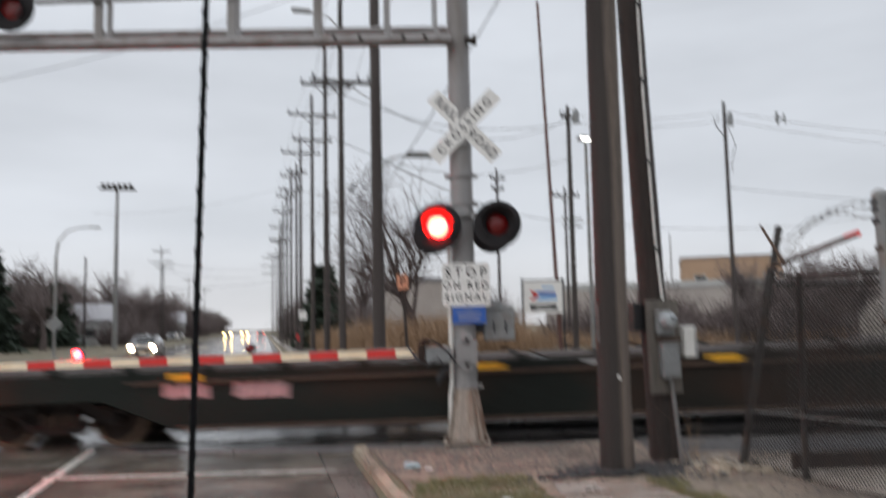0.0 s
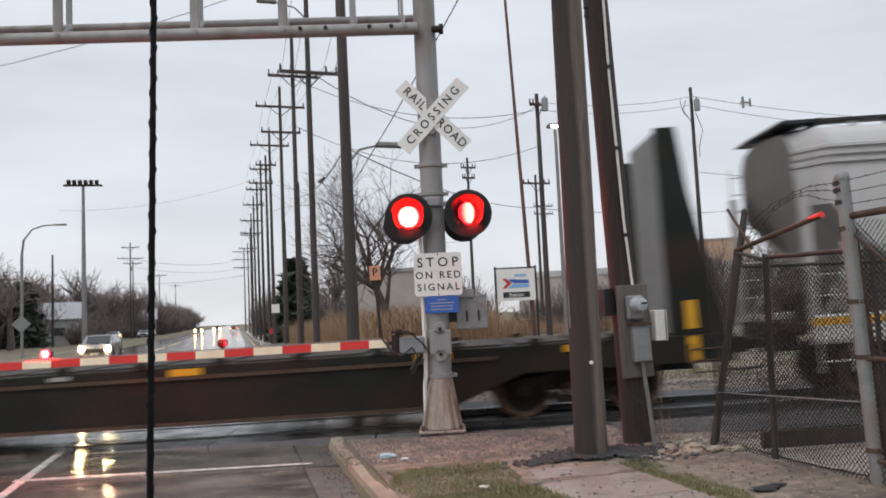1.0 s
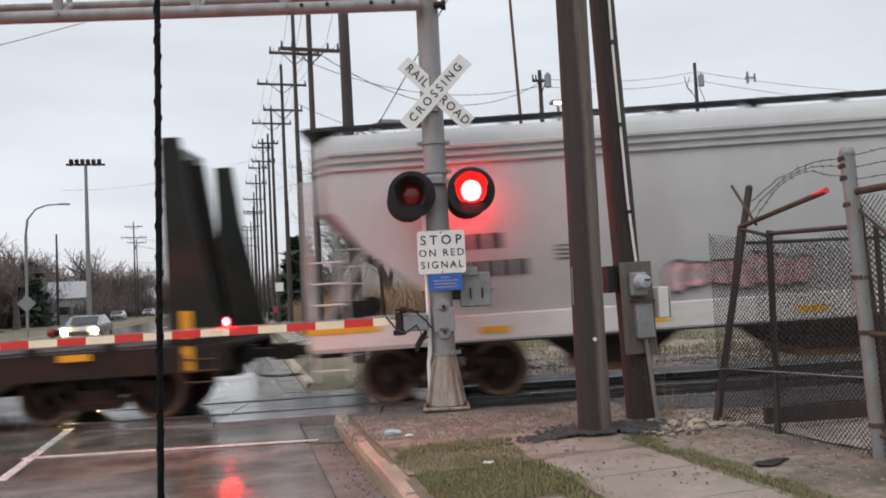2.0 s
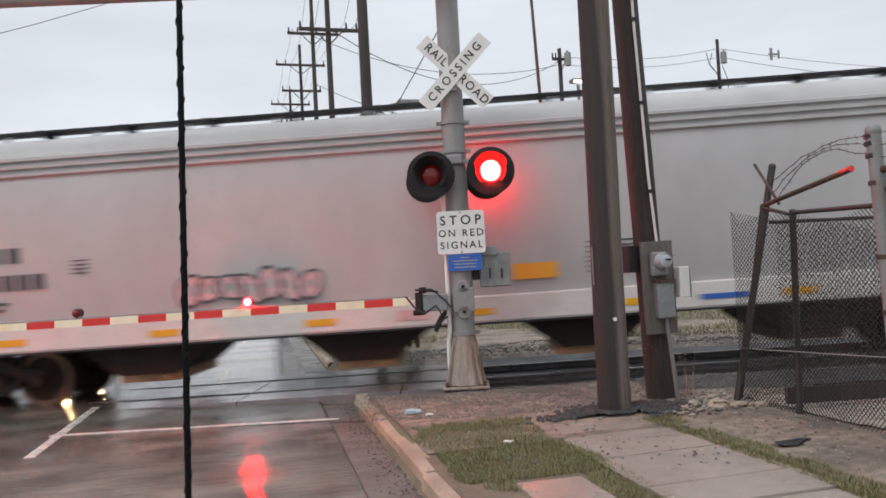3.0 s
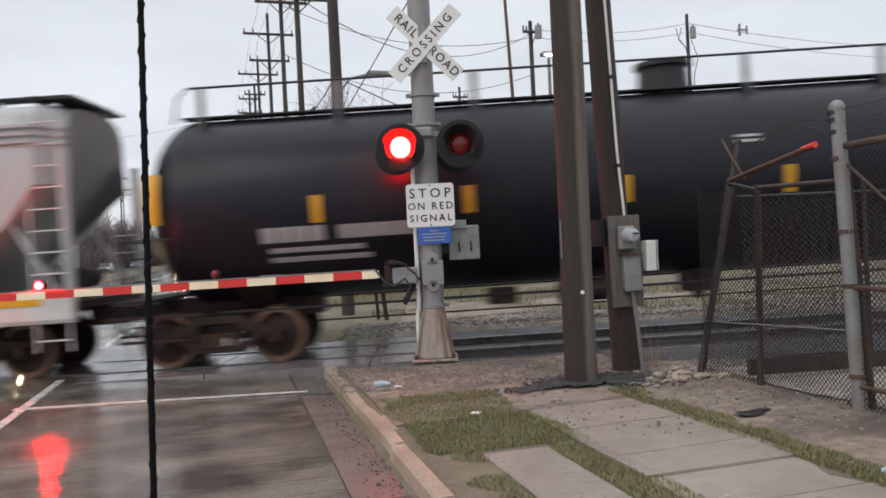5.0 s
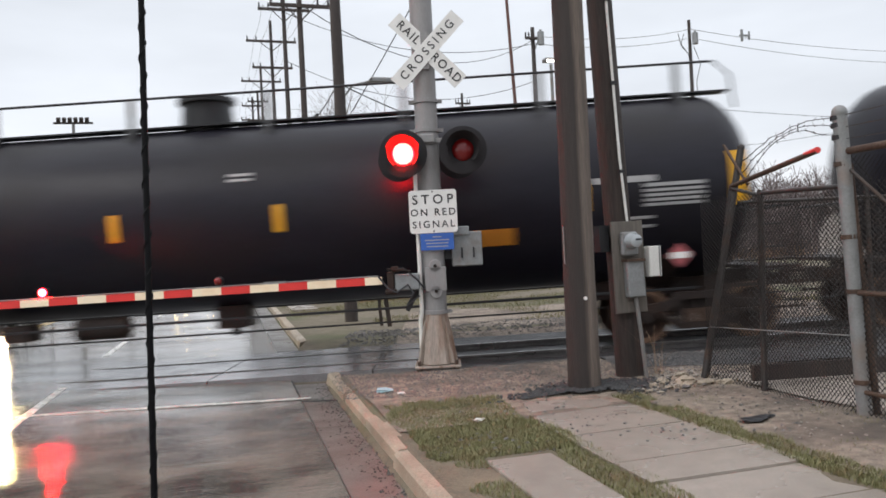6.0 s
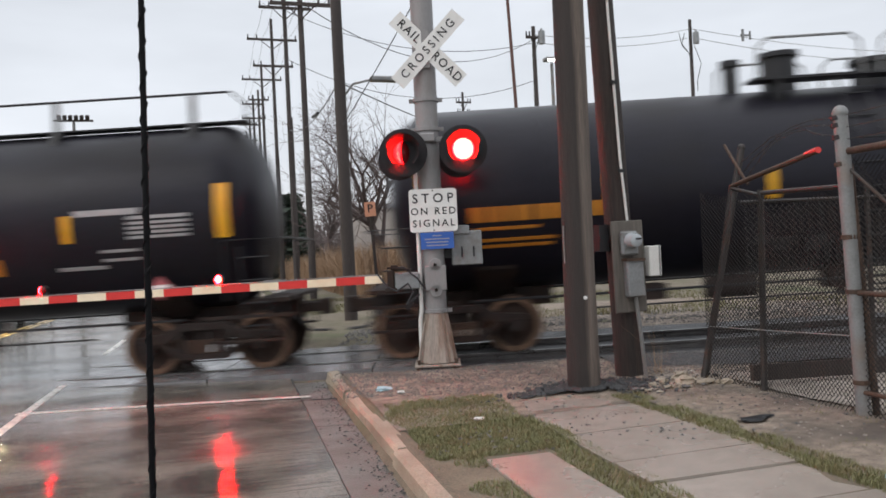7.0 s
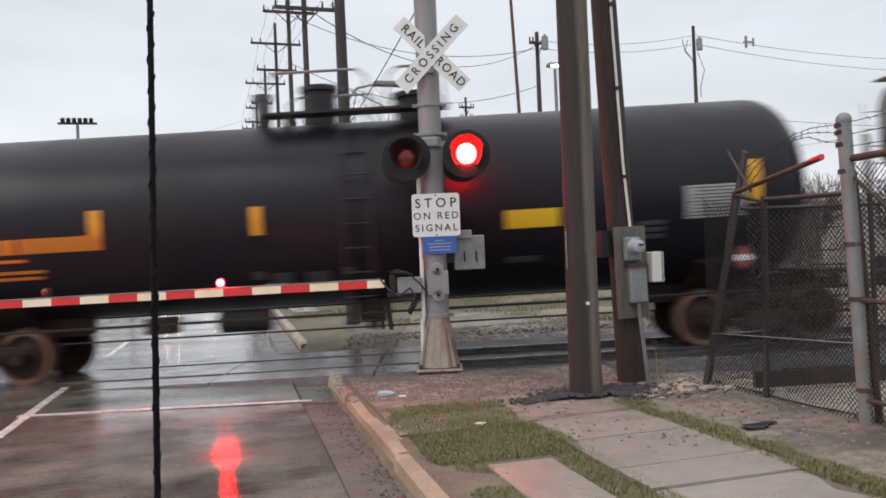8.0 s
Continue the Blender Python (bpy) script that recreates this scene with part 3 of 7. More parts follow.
def wheelset_mesh():
    bm = BM()
    for s in (-1, 1):
        m = Matrix.Translation((0, s * 0.72, 0)) @ Matrix.Rotation(radians(-90 * s), 4, "X")
        # local z points outwards
        lathe(bm, [(0.0, 0.05), (0.10, 0.055), (0.13, 0.05), (0.2, 0.015), (0.3, 0.01), (0.345, 0.02), (0.36, 0.065), (0.42, 0.07), (0.43, 0.055), (0.437, -0.05), (0.465, -0.062), (0.465, -0.085), (0.36, -0.09), (0.33, -0.05), (0.12, -0.03), (0.1, -0.09), (0.0, -0.09)], m, 28)
        for i in range(6):
            a = i * math.tau / 6
            box(bm, (math.cos(a) * 0.25, s * 0.735, math.sin(a) * 0.25), (0.05, 0.012, 0.05))
    rod(bm, (0, -0.98, 0), (0, 0.98, 0), 0.075, seg=10)
    return finish("wheelset", bm, WHEEL, smooth=0.6)


WS_MESH = wheelset_mesh()


def rim_mesh():
    bm = BM()
    for s in (-1, 1):
        m = Matrix.Translation((0, s * 0.722, 0)) @ Matrix.Rotation(radians(-90 * s), 4, "X")
        if s > 0:
            continue
        lathe(bm, [(0.345, 0.06), (0.352, 0.074), (0.424, 0.076), (0.432, 0.068)], m, 28, caps=False)
    return finish("tread_rim", bm, RIM, smooth=0.6)


RIM_MESH = rim_mesh()


def truck(car, x):
    """A three-piece bogie: side frames, bolster, springs and bearings; the wheelsets turn."""
    for i in (-1, 1):
        ws = new("wheelset", WS_MESH)
        ws.parent = car
        WHEELSETS.append((ws, x + i * 0.86))
        for turn in (0, 180):
            r = new("tread_rim", RIM_MESH)
            r.matrix_basis = Matrix.Rotation(radians(turn), 4, "Z")
            r.parent = ws
    bm = BM()
    box(bm, (x, 0, 0.58), (0.42, 1.9, 0.28))
    bol = part("bolster", bm, BOGIE, car, bevel=0.02)
    for s in (-1, 1):
        bm = BM()
        y = s * 0.98
        # arched top bar, lower truss bar and columns
        prof = [(-1.08, 0.50), (-1.02, 0.60), (-0.6, 0.64), (-0.35, 0.78), (0.35, 0.78), (0.6, 0.64), (1.02, 0.60), (1.08, 0.50), (0.72, 0.48), (0.5, 0.5), (0.36, 0.60), (0.3, 0.66), (-0.3, 0.66), (-0.36, 0.60), (-0.5, 0.5), (-0.72, 0.48)]
        prism(bm, [(x + a, b) for a, b in prof], y - 0.07, y + 0.07)
        prism(bm, [(x - 0.75, 0.52), (x - 0.4, 0.22), (x + 0.4, 0.22), (x + 0.75, 0.52), (x + 0.62, 0.54), (x + 0.34, 0.32), (x - 0.34, 0.32), (x - 0.62, 0.54)], y - 0.06, y + 0.06)
        for k in (-0.33, 0.33):
            box(bm, (x + k, y, 0.48), (0.1, 0.11, 0.4))
        part("side_frame", bm, BOGIE, car, bevel=0.012)
        bm = BM()
        for k in (-0.18, 0, 0.18):
            rod(bm, (x + k, y, 0.32), (x + k, y, 0.52), 0.075, seg=10)
        part("spring_set", bm, RUST, car)
        for k in (-0.86, 0.86):
            bm = BM()
            rod(bm, (x + k, y - s * 0.1, 0.44), (x + k, y + s * 0.11, 0.44), 0.12, 0.1, seg=12)
            part("bearing_cap", bm, BOGIE, car, smooth=0.6)
    return bol


def coupler(car, x, s):
    """A draft box and knuckle at one end; s is the way out."""
    bm = BM()
    box(bm, (x, 0, 0.86), (0.5, 0.42, 0.3))
    box(bm, (x + s * 0.42, 0, 0.86), (0.5, 0.16, 0.16))
    box(bm, (x + s * 0.66, 0.04, 0.86), (0.2, 0.3, 0.26))
    part("coupler", bm, BOGIE, car, bevel=0.02)
    bm = BM()
    tube(bm, [(x + s * 0.2, -0.3, 0.75), (x + s * 0.45, -0.32, 0.5), (x + s * 0.75, -0.25, 0.48)], 0.025)
    part("brake_hose", bm, WIRE, car)


def ladder(car, x, y, z0, z1, w, rungs, material, rails=True):
    bm = BM()
    if rails:
        for k in (-w / 2, w / 2):
            rod(bm, (x + k, y, z0), (x + k, y, z1), 0.018, seg=6)
    for i in range(rungs):
        z = z0 + (z1 - z0) * (i + 0.5) / rungs
        rod(bm, (x - w / 2, y, z), (x + w / 2, y, z), 0.014, seg=6)
    part("ladder", bm, material, car)


def plate(car, name, x, z, sx, sz, material, y=-1.5, label="", tilt=0.0, th=0.008):
    bm = BM()
    box(bm, (x, y, z), (sx, th, sz))
    return part(name, bm, material, car, label)


def bars(car, x0, z0, widths, h, gap, material, y, name="stencil_bar"):
    """Unreadable lettering as plain bars, a row of them."""
    x = x0
    for w in widths:
        bm = BM()
        box(bm, (x + w / 2, y, z0), (w, 0.006, h))
        part(name, bm, material, car)
        x += w + gap


# tan of rust and dirt, with headlight brightness put into the colour
TANGATE = mat("headlit_dusty_tan_outlet", (0.42, 0.25, 0.13), 0.7, vary=0.35, scale=6, bump=0.1, stain=(0.16, 0.08, 0.05), stain_scale=4)


def flat_car():
    """Centre-beam length bulkhead flat, empty. x = 0 at the middle."""
    car = thing("bulkhead_flat_car", train_pose(7.15, 0), "empty dark green bulkhead flat car rolling over the crossing", "freight car")
    half = 10.1
    bm = BM()
    # deck and side sills: fish-bellied
    for s in (-1, 1):
        y0, y1 = s * 1.36, s * 1.5
        prof = [(-half, 1.13), (-half, 0.72), (-7.0, 0.72), (-5.9, 0.28), (5.9, 0.28), (7.0, 0.72), (half, 0.72), (half, 1.13)]
        prism(bm, prof, y0, y1)
    box(bm, (0, 0, 1.08), (2 * half - 0.02, 2.7, 0.09))
    box(bm, (0, 0, 0.78), (2 * half - 0.4, 0.5, 0.5))
    part("underframe", bm, FLATG, car, "dark green fish-bellied side sill", bevel=0.015)
    bm = BM()
    for s in (-1, 1):
        box(bm, (0, s * 1.52, 0.97), (13.2, 0.05, 0.05))
        box(bm, (0, s * 1.53, 0.31), (11.6, 0.09, 0.05))
    part("sill_flange", bm, RUST, car, "rusty flange along the side sill")
    for i in range(-9, 10):
        bm = BM()
        box(bm, (i * 1.05, 0, 1.14), (0.9, 2.6, 0.035))
        part("deck_board", bm, WOODD, car)
    for i in range(-8, 9):
        for s in (-1, 1):
            bm = BM()
            box(bm, (i * 1.15 + 0.3, s * 1.49, 1.17), (0.16, 0.08, 0.1))
            part("stake_pocket", bm, FLATG, car)
    for s in (-1, 1):
        xb = s * (half - 0.72)
        # upright bulkhead with sloping side braces
        for y in (-1.43, 1.43) if s > 0 else ():
            bm = BM()
            prism(bm, [(xb - s * 0.18, 1.1), (xb - s * 0.18, 4.22), (xb + s * 0.12, 4.22), (xb + s * 0.24, 3.2), (xb + s * 0.66, 1.1)], y - 0.05, y + 0.05)
            part("side_brace", bm, FLATG, car, bevel=0.01)
        for k in range(2 if s > 0 else 0):
            y = -0.7 + 0.5 * k
            bm = BM()
            prism(bm, [(xb - s * 0.05, 1.1), (xb - s * 0.05, 4.0), (xb + s * 0.1, 4.0), (xb + s * 0.5, 1.1)], y - 0.03, y + 0.03)
            part("bulkhead_brace", bm, FLATG, car, bevel=0.01)
        if s > 0:
            bm = BM()
            box(bm, (xb - s * 0.1, -0.55, 2.65), (0.08, 1.7, 3.1))
            part("bulkhead", bm, mat("greyed_bulkhead_sheet", (0.16, 0.17, 0.17), 0.6, vary=0.3, bump=0.1), car, "grey-green end bulkhead")
        ladder(car, xb + s * 0.3, -1.52, 0.5, 1.0, 0.45, 3, RUST)
        if s > 0:
            plate(car, "reflector", xb + s * 0.12, 1.18, 0.15, 0.9, YEL, -1.507, "tall yellow reflector")
        truck(car, s * 7.9)
        coupler(car, s * (half - 0.25), s)
    for x in (-5.74, -1.3, 2.1, 5.7, 7.85):
        plate(car, "reflector", x, 1.05, 0.46, 0.1, YEL, -1.548, "yellow reflector strip")
    bars(car, -6.05, 0.85, (0.17, 0.2, 0.16), 0.2, 0.05, BARPK, -1.507)
    bars(car, -5.0, 0.84, (0.16, 0.16, 0.16, 0.16), 0.24, 0.04, BARPK, -1.507)
    bars(car, 0.1, 1.06, (0.3,), 0.06, 0.04, BARW, -1.507)
    CARS.append((car, 7.15))
    return car


def hopper_car(c, label):
    """A covered hopper with smooth curved sides, c the place of its middle."""
    car = thing("covered_hopper_car", train_pose(c, 0), label, "freight car")
    L = 9.64
    bm = BM()
    # shell: rounded side profile with a flared band under the eave, slope sheets at the ends
    side = [(1.44, 1.25), (1.50, 1.7), (1.525, 2.4), (1.52, 3.0), (1.49, 3.55), (1.475, 3.6), (1.475, 3.61), (1.535, 3.63), (1.535, 3.68), (1.475, 3.69), (1.475, 3.73), (1.535, 3.75), (1.535, 3.8), (1.475, 3.81), (1.475, 3.85), (1.535, 3.87), (1.53, 3.92), (1.47, 3.94), (1.46, 3.97), (1.40, 4.1), (1.22, 4.24), (0.8, 4.33), (0.0, 4.36)]
    prof = [(-y, z) for y, z in side] + [(y, z) for y, z in side[-2::-1]]
    xs = [-L + 1.95, -6.0, -3.0, 0.0, 3.0, 6.0, L - 1.95]
    rows = [[bm.verts.new((x, y, z)) for y, z in prof] for x in xs]
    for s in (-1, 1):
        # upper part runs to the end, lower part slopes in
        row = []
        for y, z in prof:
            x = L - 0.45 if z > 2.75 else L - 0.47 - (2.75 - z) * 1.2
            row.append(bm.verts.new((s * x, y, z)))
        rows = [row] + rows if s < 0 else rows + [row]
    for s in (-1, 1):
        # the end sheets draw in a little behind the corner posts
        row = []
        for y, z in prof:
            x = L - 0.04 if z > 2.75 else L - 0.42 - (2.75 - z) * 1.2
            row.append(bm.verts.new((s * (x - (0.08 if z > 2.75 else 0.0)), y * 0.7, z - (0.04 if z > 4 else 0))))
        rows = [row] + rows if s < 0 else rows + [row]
    for a, b in zip(rows[:-1], rows[1:]):
        for i in range(len(prof) - 1):
            bm.faces.new((a[i], a[i + 1], b[i + 1], b[i]))
    bm.faces.new(rows[0])
    bm.faces.new(rows[-1][::-1])
    bm.faces.new([r[0] for r in rows] + [r[-1] for r in reversed(rows)])
    part("shell", bm, HOPPER, car, "smooth grey painted shell", smooth=0.5)
    # roof: walkway and hatches
    bm = BM()
    for s in (-1, 1):
        box(bm, (0, s * 0.85, 4.42), (2 * L - 0.1, 0.34, 0.035))
        for i in range(-7, 8):
            box(bm, (i * 1.3, s * 0.95, 4.36), (0.06, 0.5, 0.1))
    part("roof_walkway", bm, BLACKP, car, "dark steel roof walkway")
    for s in (-1, 1):
        for i in range(-6, 7):
            bm = BM()
            prism(bm, [(s * 1.42, 3.96), (s * 1.0, 4.38), (s * 0.98, 4.3), (s * 1.38, 3.94)], i * 1.42 - 0.03, i * 1.42 + 0.03, "x")
            part("roof_bracket", bm, BOXG, car)
    bm = BM()
    box(bm, (0, 0, 4.4), (2 * L - 1.6, 0.6, 0.08))
    part("hatch_cover", bm, HOPPER, car, bevel=0.02)
    # side sill
    for s in (-1, 1):
        bm = BM()
        prism(bm, [(s * 1.42, 1.3), (s * 1.53, 1.27), (s * 1.53, 0.93), (s * 1.50, 0.87), (s * 1.38, 0.87), (s * 1.38, 1.25)], -L, L, "x")
        part("side_sill", bm, HOPW, car, "whitish painted side sill")
    bm = BM()
    for s in (-1, 1):
        box(bm, (0, s * 1.52, 0.885), (2 * L - 3.6, 0.035, 0.03))
    part("sill_lip", bm, BLACKP, car)
    # discharge pockets and outlet gates
    for x in (-5.1, -1.7, 1.7, 5.1):
        bm = BM()
        prism(bm, [(x - 1.15, 0.95), (x + 1.15, 0.95), (x + 0.45, 0.42), (x - 0.45, 0.42)], -1.05, 1.05)
        part("discharge_pocket", bm, BOGIE, car, bevel=0.01)
        bm = BM()
        box(bm, (x, 0, 0.39), (0.95, 1.8, 0.2))
        rod(bm, (x + 0.3, -1.1, 0.36), (x + 0.3, 1.1, 0.36), 0.05, seg=8)
        part("outlet_gate", bm, TANGATE if x in (1.7, -1.7, -5.1) else RUST, car)
    # end frames: corner posts, ladders, platform, slope sheet stiffeners
    for s in (-1, 1):
        bm = BM()
        box(bm, (s * (L - 0.95), 0, 1.12), (1.9, 2.8, 0.1))
        part("end_platform", bm, BOGIE, car)
        for y in (-1.4, 1.4):
            bm = BM()
            box(bm, (s * (L - 0.06), y, 2.3), (0.11, 0.12, 2.4))
            rod(bm, (s * (L - 0.2), y * 0.98, 1.2), (s * (L - 1.0), y * 0.98, 2.6), 0.04, seg=6)
            part("corner_post", bm, HOPPER, car)
            ladder(car, s * (L - 0.32), y * 1.05, 0.45, 4.1 if y * s < 0 else 2.4, 0.5, 11 if y * s < 0 else 6, HOPW)
        bm = BM()
        rod(bm, (s * (L - 0.75), 0.4, 1.5), (s * (L - 0.75), 1.0, 1.5), 0.18, seg=14)
        part("brake_cylinder", bm, BOGIE, car)
        bm = BM()
        box(bm, (s * (L - 0.5), -0.5, 1.4), (0.5, 0.5, 0.45))
        part("valve_box", bm, BOGIE, car)
        truck(car, s * 7.7)
        coupler(car, s * (L - 0.1), s)
    for s in (-1, 1):
        bm = BM()
        box(bm, (s * (L - 0.2), -0.35, 4.38), (0.5, 1.5, 0.04))
        part("end_running_board", bm, BLACKP, car)
    before = set(car.children)
    # marks along the side
    for i in range(-4, 5):
        if abs(i) != 4:
            plate(car, "reflector", 0.28 + i * 2.32, 1.06, 0.46, 0.1, YEL, -1.536, "yellow reflector strip")
    plate(car, "reflector", L - 0.75, 1.2, 1.1, 0.11, YEL, -1.536, "yellow reflector strip")
    plate(car, "reflector", -L + 0.75, 1.2, 1.1, 0.11, YEL, -1.536, "yellow reflector strip")
    plate(car, "warning_plate", 1.15, 1.62, 0.66, 0.24, mat("amber_plate", (0.75, 0.33, 0.02), 0.5, vary=0.1, bump=0), -1.508, "amber warning plate")
    for k in range(7):
        z = 2.0 - 0.075 * k
        y = -1.517 if z > 1.75 else -1.507
        bars(car, 1.95, z, (0.9 + 0.35 * ((k * 37) % 10) / 10,), 0.028, 0, BARG, y)
    bars(car, -7.45, 2.4, (0.19, 0.19, 0.19, 0.19), 0.24, 0.07, BARG, -1.53)
    bars(car, -7.45, 1.98, (0.17, 0.17, 0.17, 0.17, 0.17, 0.17), 0.24, 0.06, BARG, -1.525)
    bars(car, -7.2, 1.66, (0.5,), 0.05, 0, BARG, -1.505)
    bars(car, -7.2, 1.56, (0.42,), 0.05, 0, BARG, -1.503)
    for k in range(4):
        bars(car, -5.7, 2.26 - 0.065 * k, (0.24,), 0.022, 0, BARG, -1.525)
    plate(car, "notice_plate", 6.5, 1.72, 0.42, 0.28, BLACKP, -1.51, "black notice plate")
    bars(car, 6.32, 1.75, (0.36,), 0.05, 0, BARW, -1.516)
    bars(car, 3.5, 1.06, (0.75,), 0.08, 0, BLUE, -1.536)
    bars(car, -0.9, 1.08, (0.12, 0.14, 0.12), 0.16, 0.02, BARPK, -1.536)
    for o in set(car.children) - before:
        o.location.x -= 0.24
    squat(car, 0.96)
    CARS.append((car, c))
    return car


def squat(car, k, z0=1.3):
    """Lowers all of a car's upper works towards its sill."""
    for o in car.children:
        if o.name.startswith("wheelset"):
            continue
        for v in o.data.vertices:
            if v.co.z > z0:
                v.co.z = z0 + (v.co.z - z0) * k


def graffiti(car):
    """Sprayed bubble letters on the hopper's side: dark looped outlines over pinkish fills."""
    rng = random.Random(11)
    for k in range(7):
        cx, cz = -4.2 + 0.3 * k, 1.66 + 0.03 * rng.uniform(-1, 1)
        rx, rz, lean = 0.17 + 0.03 * rng.random(), 0.2 + 0.04 * rng.random(), rng.uniform(-0.3, 0.3)
        for name, outer, inner, material, y in (("spray_fill", 0.9, 0.35, BARPK, -1.512), ("spray_stroke", 1.08, 0.88, BARG, -1.516)):
            bm = BM()
            rings = []
            n = 22
            for i in range(n):
                a = i * math.tau / n
                wob = 1 + 0.12 * math.sin(2 * a + k) + 0.06 * math.sin(3 * a + 2 * k)
                row = []
                for f, yy in ((outer, y), (inner, y), (inner, y + 0.004), (outer, y + 0.004)):
                    x, z = math.cos(a) * rx * f * wob, math.sin(a) * rz * f * wob
                    row.append(bm.verts.new((cx + x + lean * z, yy - 0.0006 * k, cz + z)))
                rings.append(row)
            for i in range(n):
                p, q = rings[i], rings[(i + 1) % n]
                for m in range(4):
                    bm.faces.new((p[m], p[(m + 1) % 4], q[(m + 1) % 4], q[m]))
            part(name, bm, material, car)


def tank_shell(bm, length, r, zc, seg=48):
    """A long barrel with domed heads."""
    prof = [(0.0, -length / 2)]
    for k in range(1, 9):
        a = k / 8 * math.pi / 2
        prof.append((r * math.sin(a) ** 0.75, -length / 2 + 0.75 * (1 - math.cos(a))))
    for k in range(1, 7):
        prof.append((r, -length / 2 + 0.75 + (length - 1.5) * k / 7))
    for k in range(8, 0, -1):
        a = k / 8 * math.pi / 2
        prof.append((r * math.sin(a) ** 0.75, length / 2 - 0.75 * (1 - math.cos(a))))
    prof.append((0.0, length / 2))
    lathe(bm, prof, Matrix.Translation((0, 0, zc)) @ Matrix.Rotation(radians(90), 4, "Y"), seg)


def curved_plate(car, name, x, z0, z1, sx, material, r, zc, label="", lift=0.008):
    """A sheet that lies on the barrel between two heights."""
    bm = BM()
    n = 5
    zs = [z0 + (z1 - z0) * i / n for i in range(n + 1)]

    def at(xx, z, rr):
        a = math.asin(max(-1, min(1, (z - zc) / r)))
        return (xx, -rr * math.cos(a), zc + rr * math.sin(a))
    for k in range(n):
        q = [at(x - sx / 2, zs[k], r + lift), at(x + sx / 2, zs[k], r + lift), at(x + sx / 2, zs[k + 1], r + lift), at(x - sx / 2, zs[k + 1], r + lift)]
        p = [at(x - sx / 2, zs[k], r - 0.01), at(x + sx / 2, zs[k], r - 0.01), at(x + sx / 2, zs[k + 1], r - 0.01), at(x - sx / 2, zs[k + 1], r - 0.01)]
        v = [bm.verts.new(t) for t in q + p]
        bm.faces.new(v[:4])
        bm.faces.new((v[0], v[4], v[5], v[1]))
        bm.faces.new((v[3], v[2], v[6], v[7]))
        bm.faces.new((v[0], v[3], v[7], v[4]))
        bm.faces.new((v[1], v[5], v[6], v[2]))
    return part(name, bm, material, car, label)


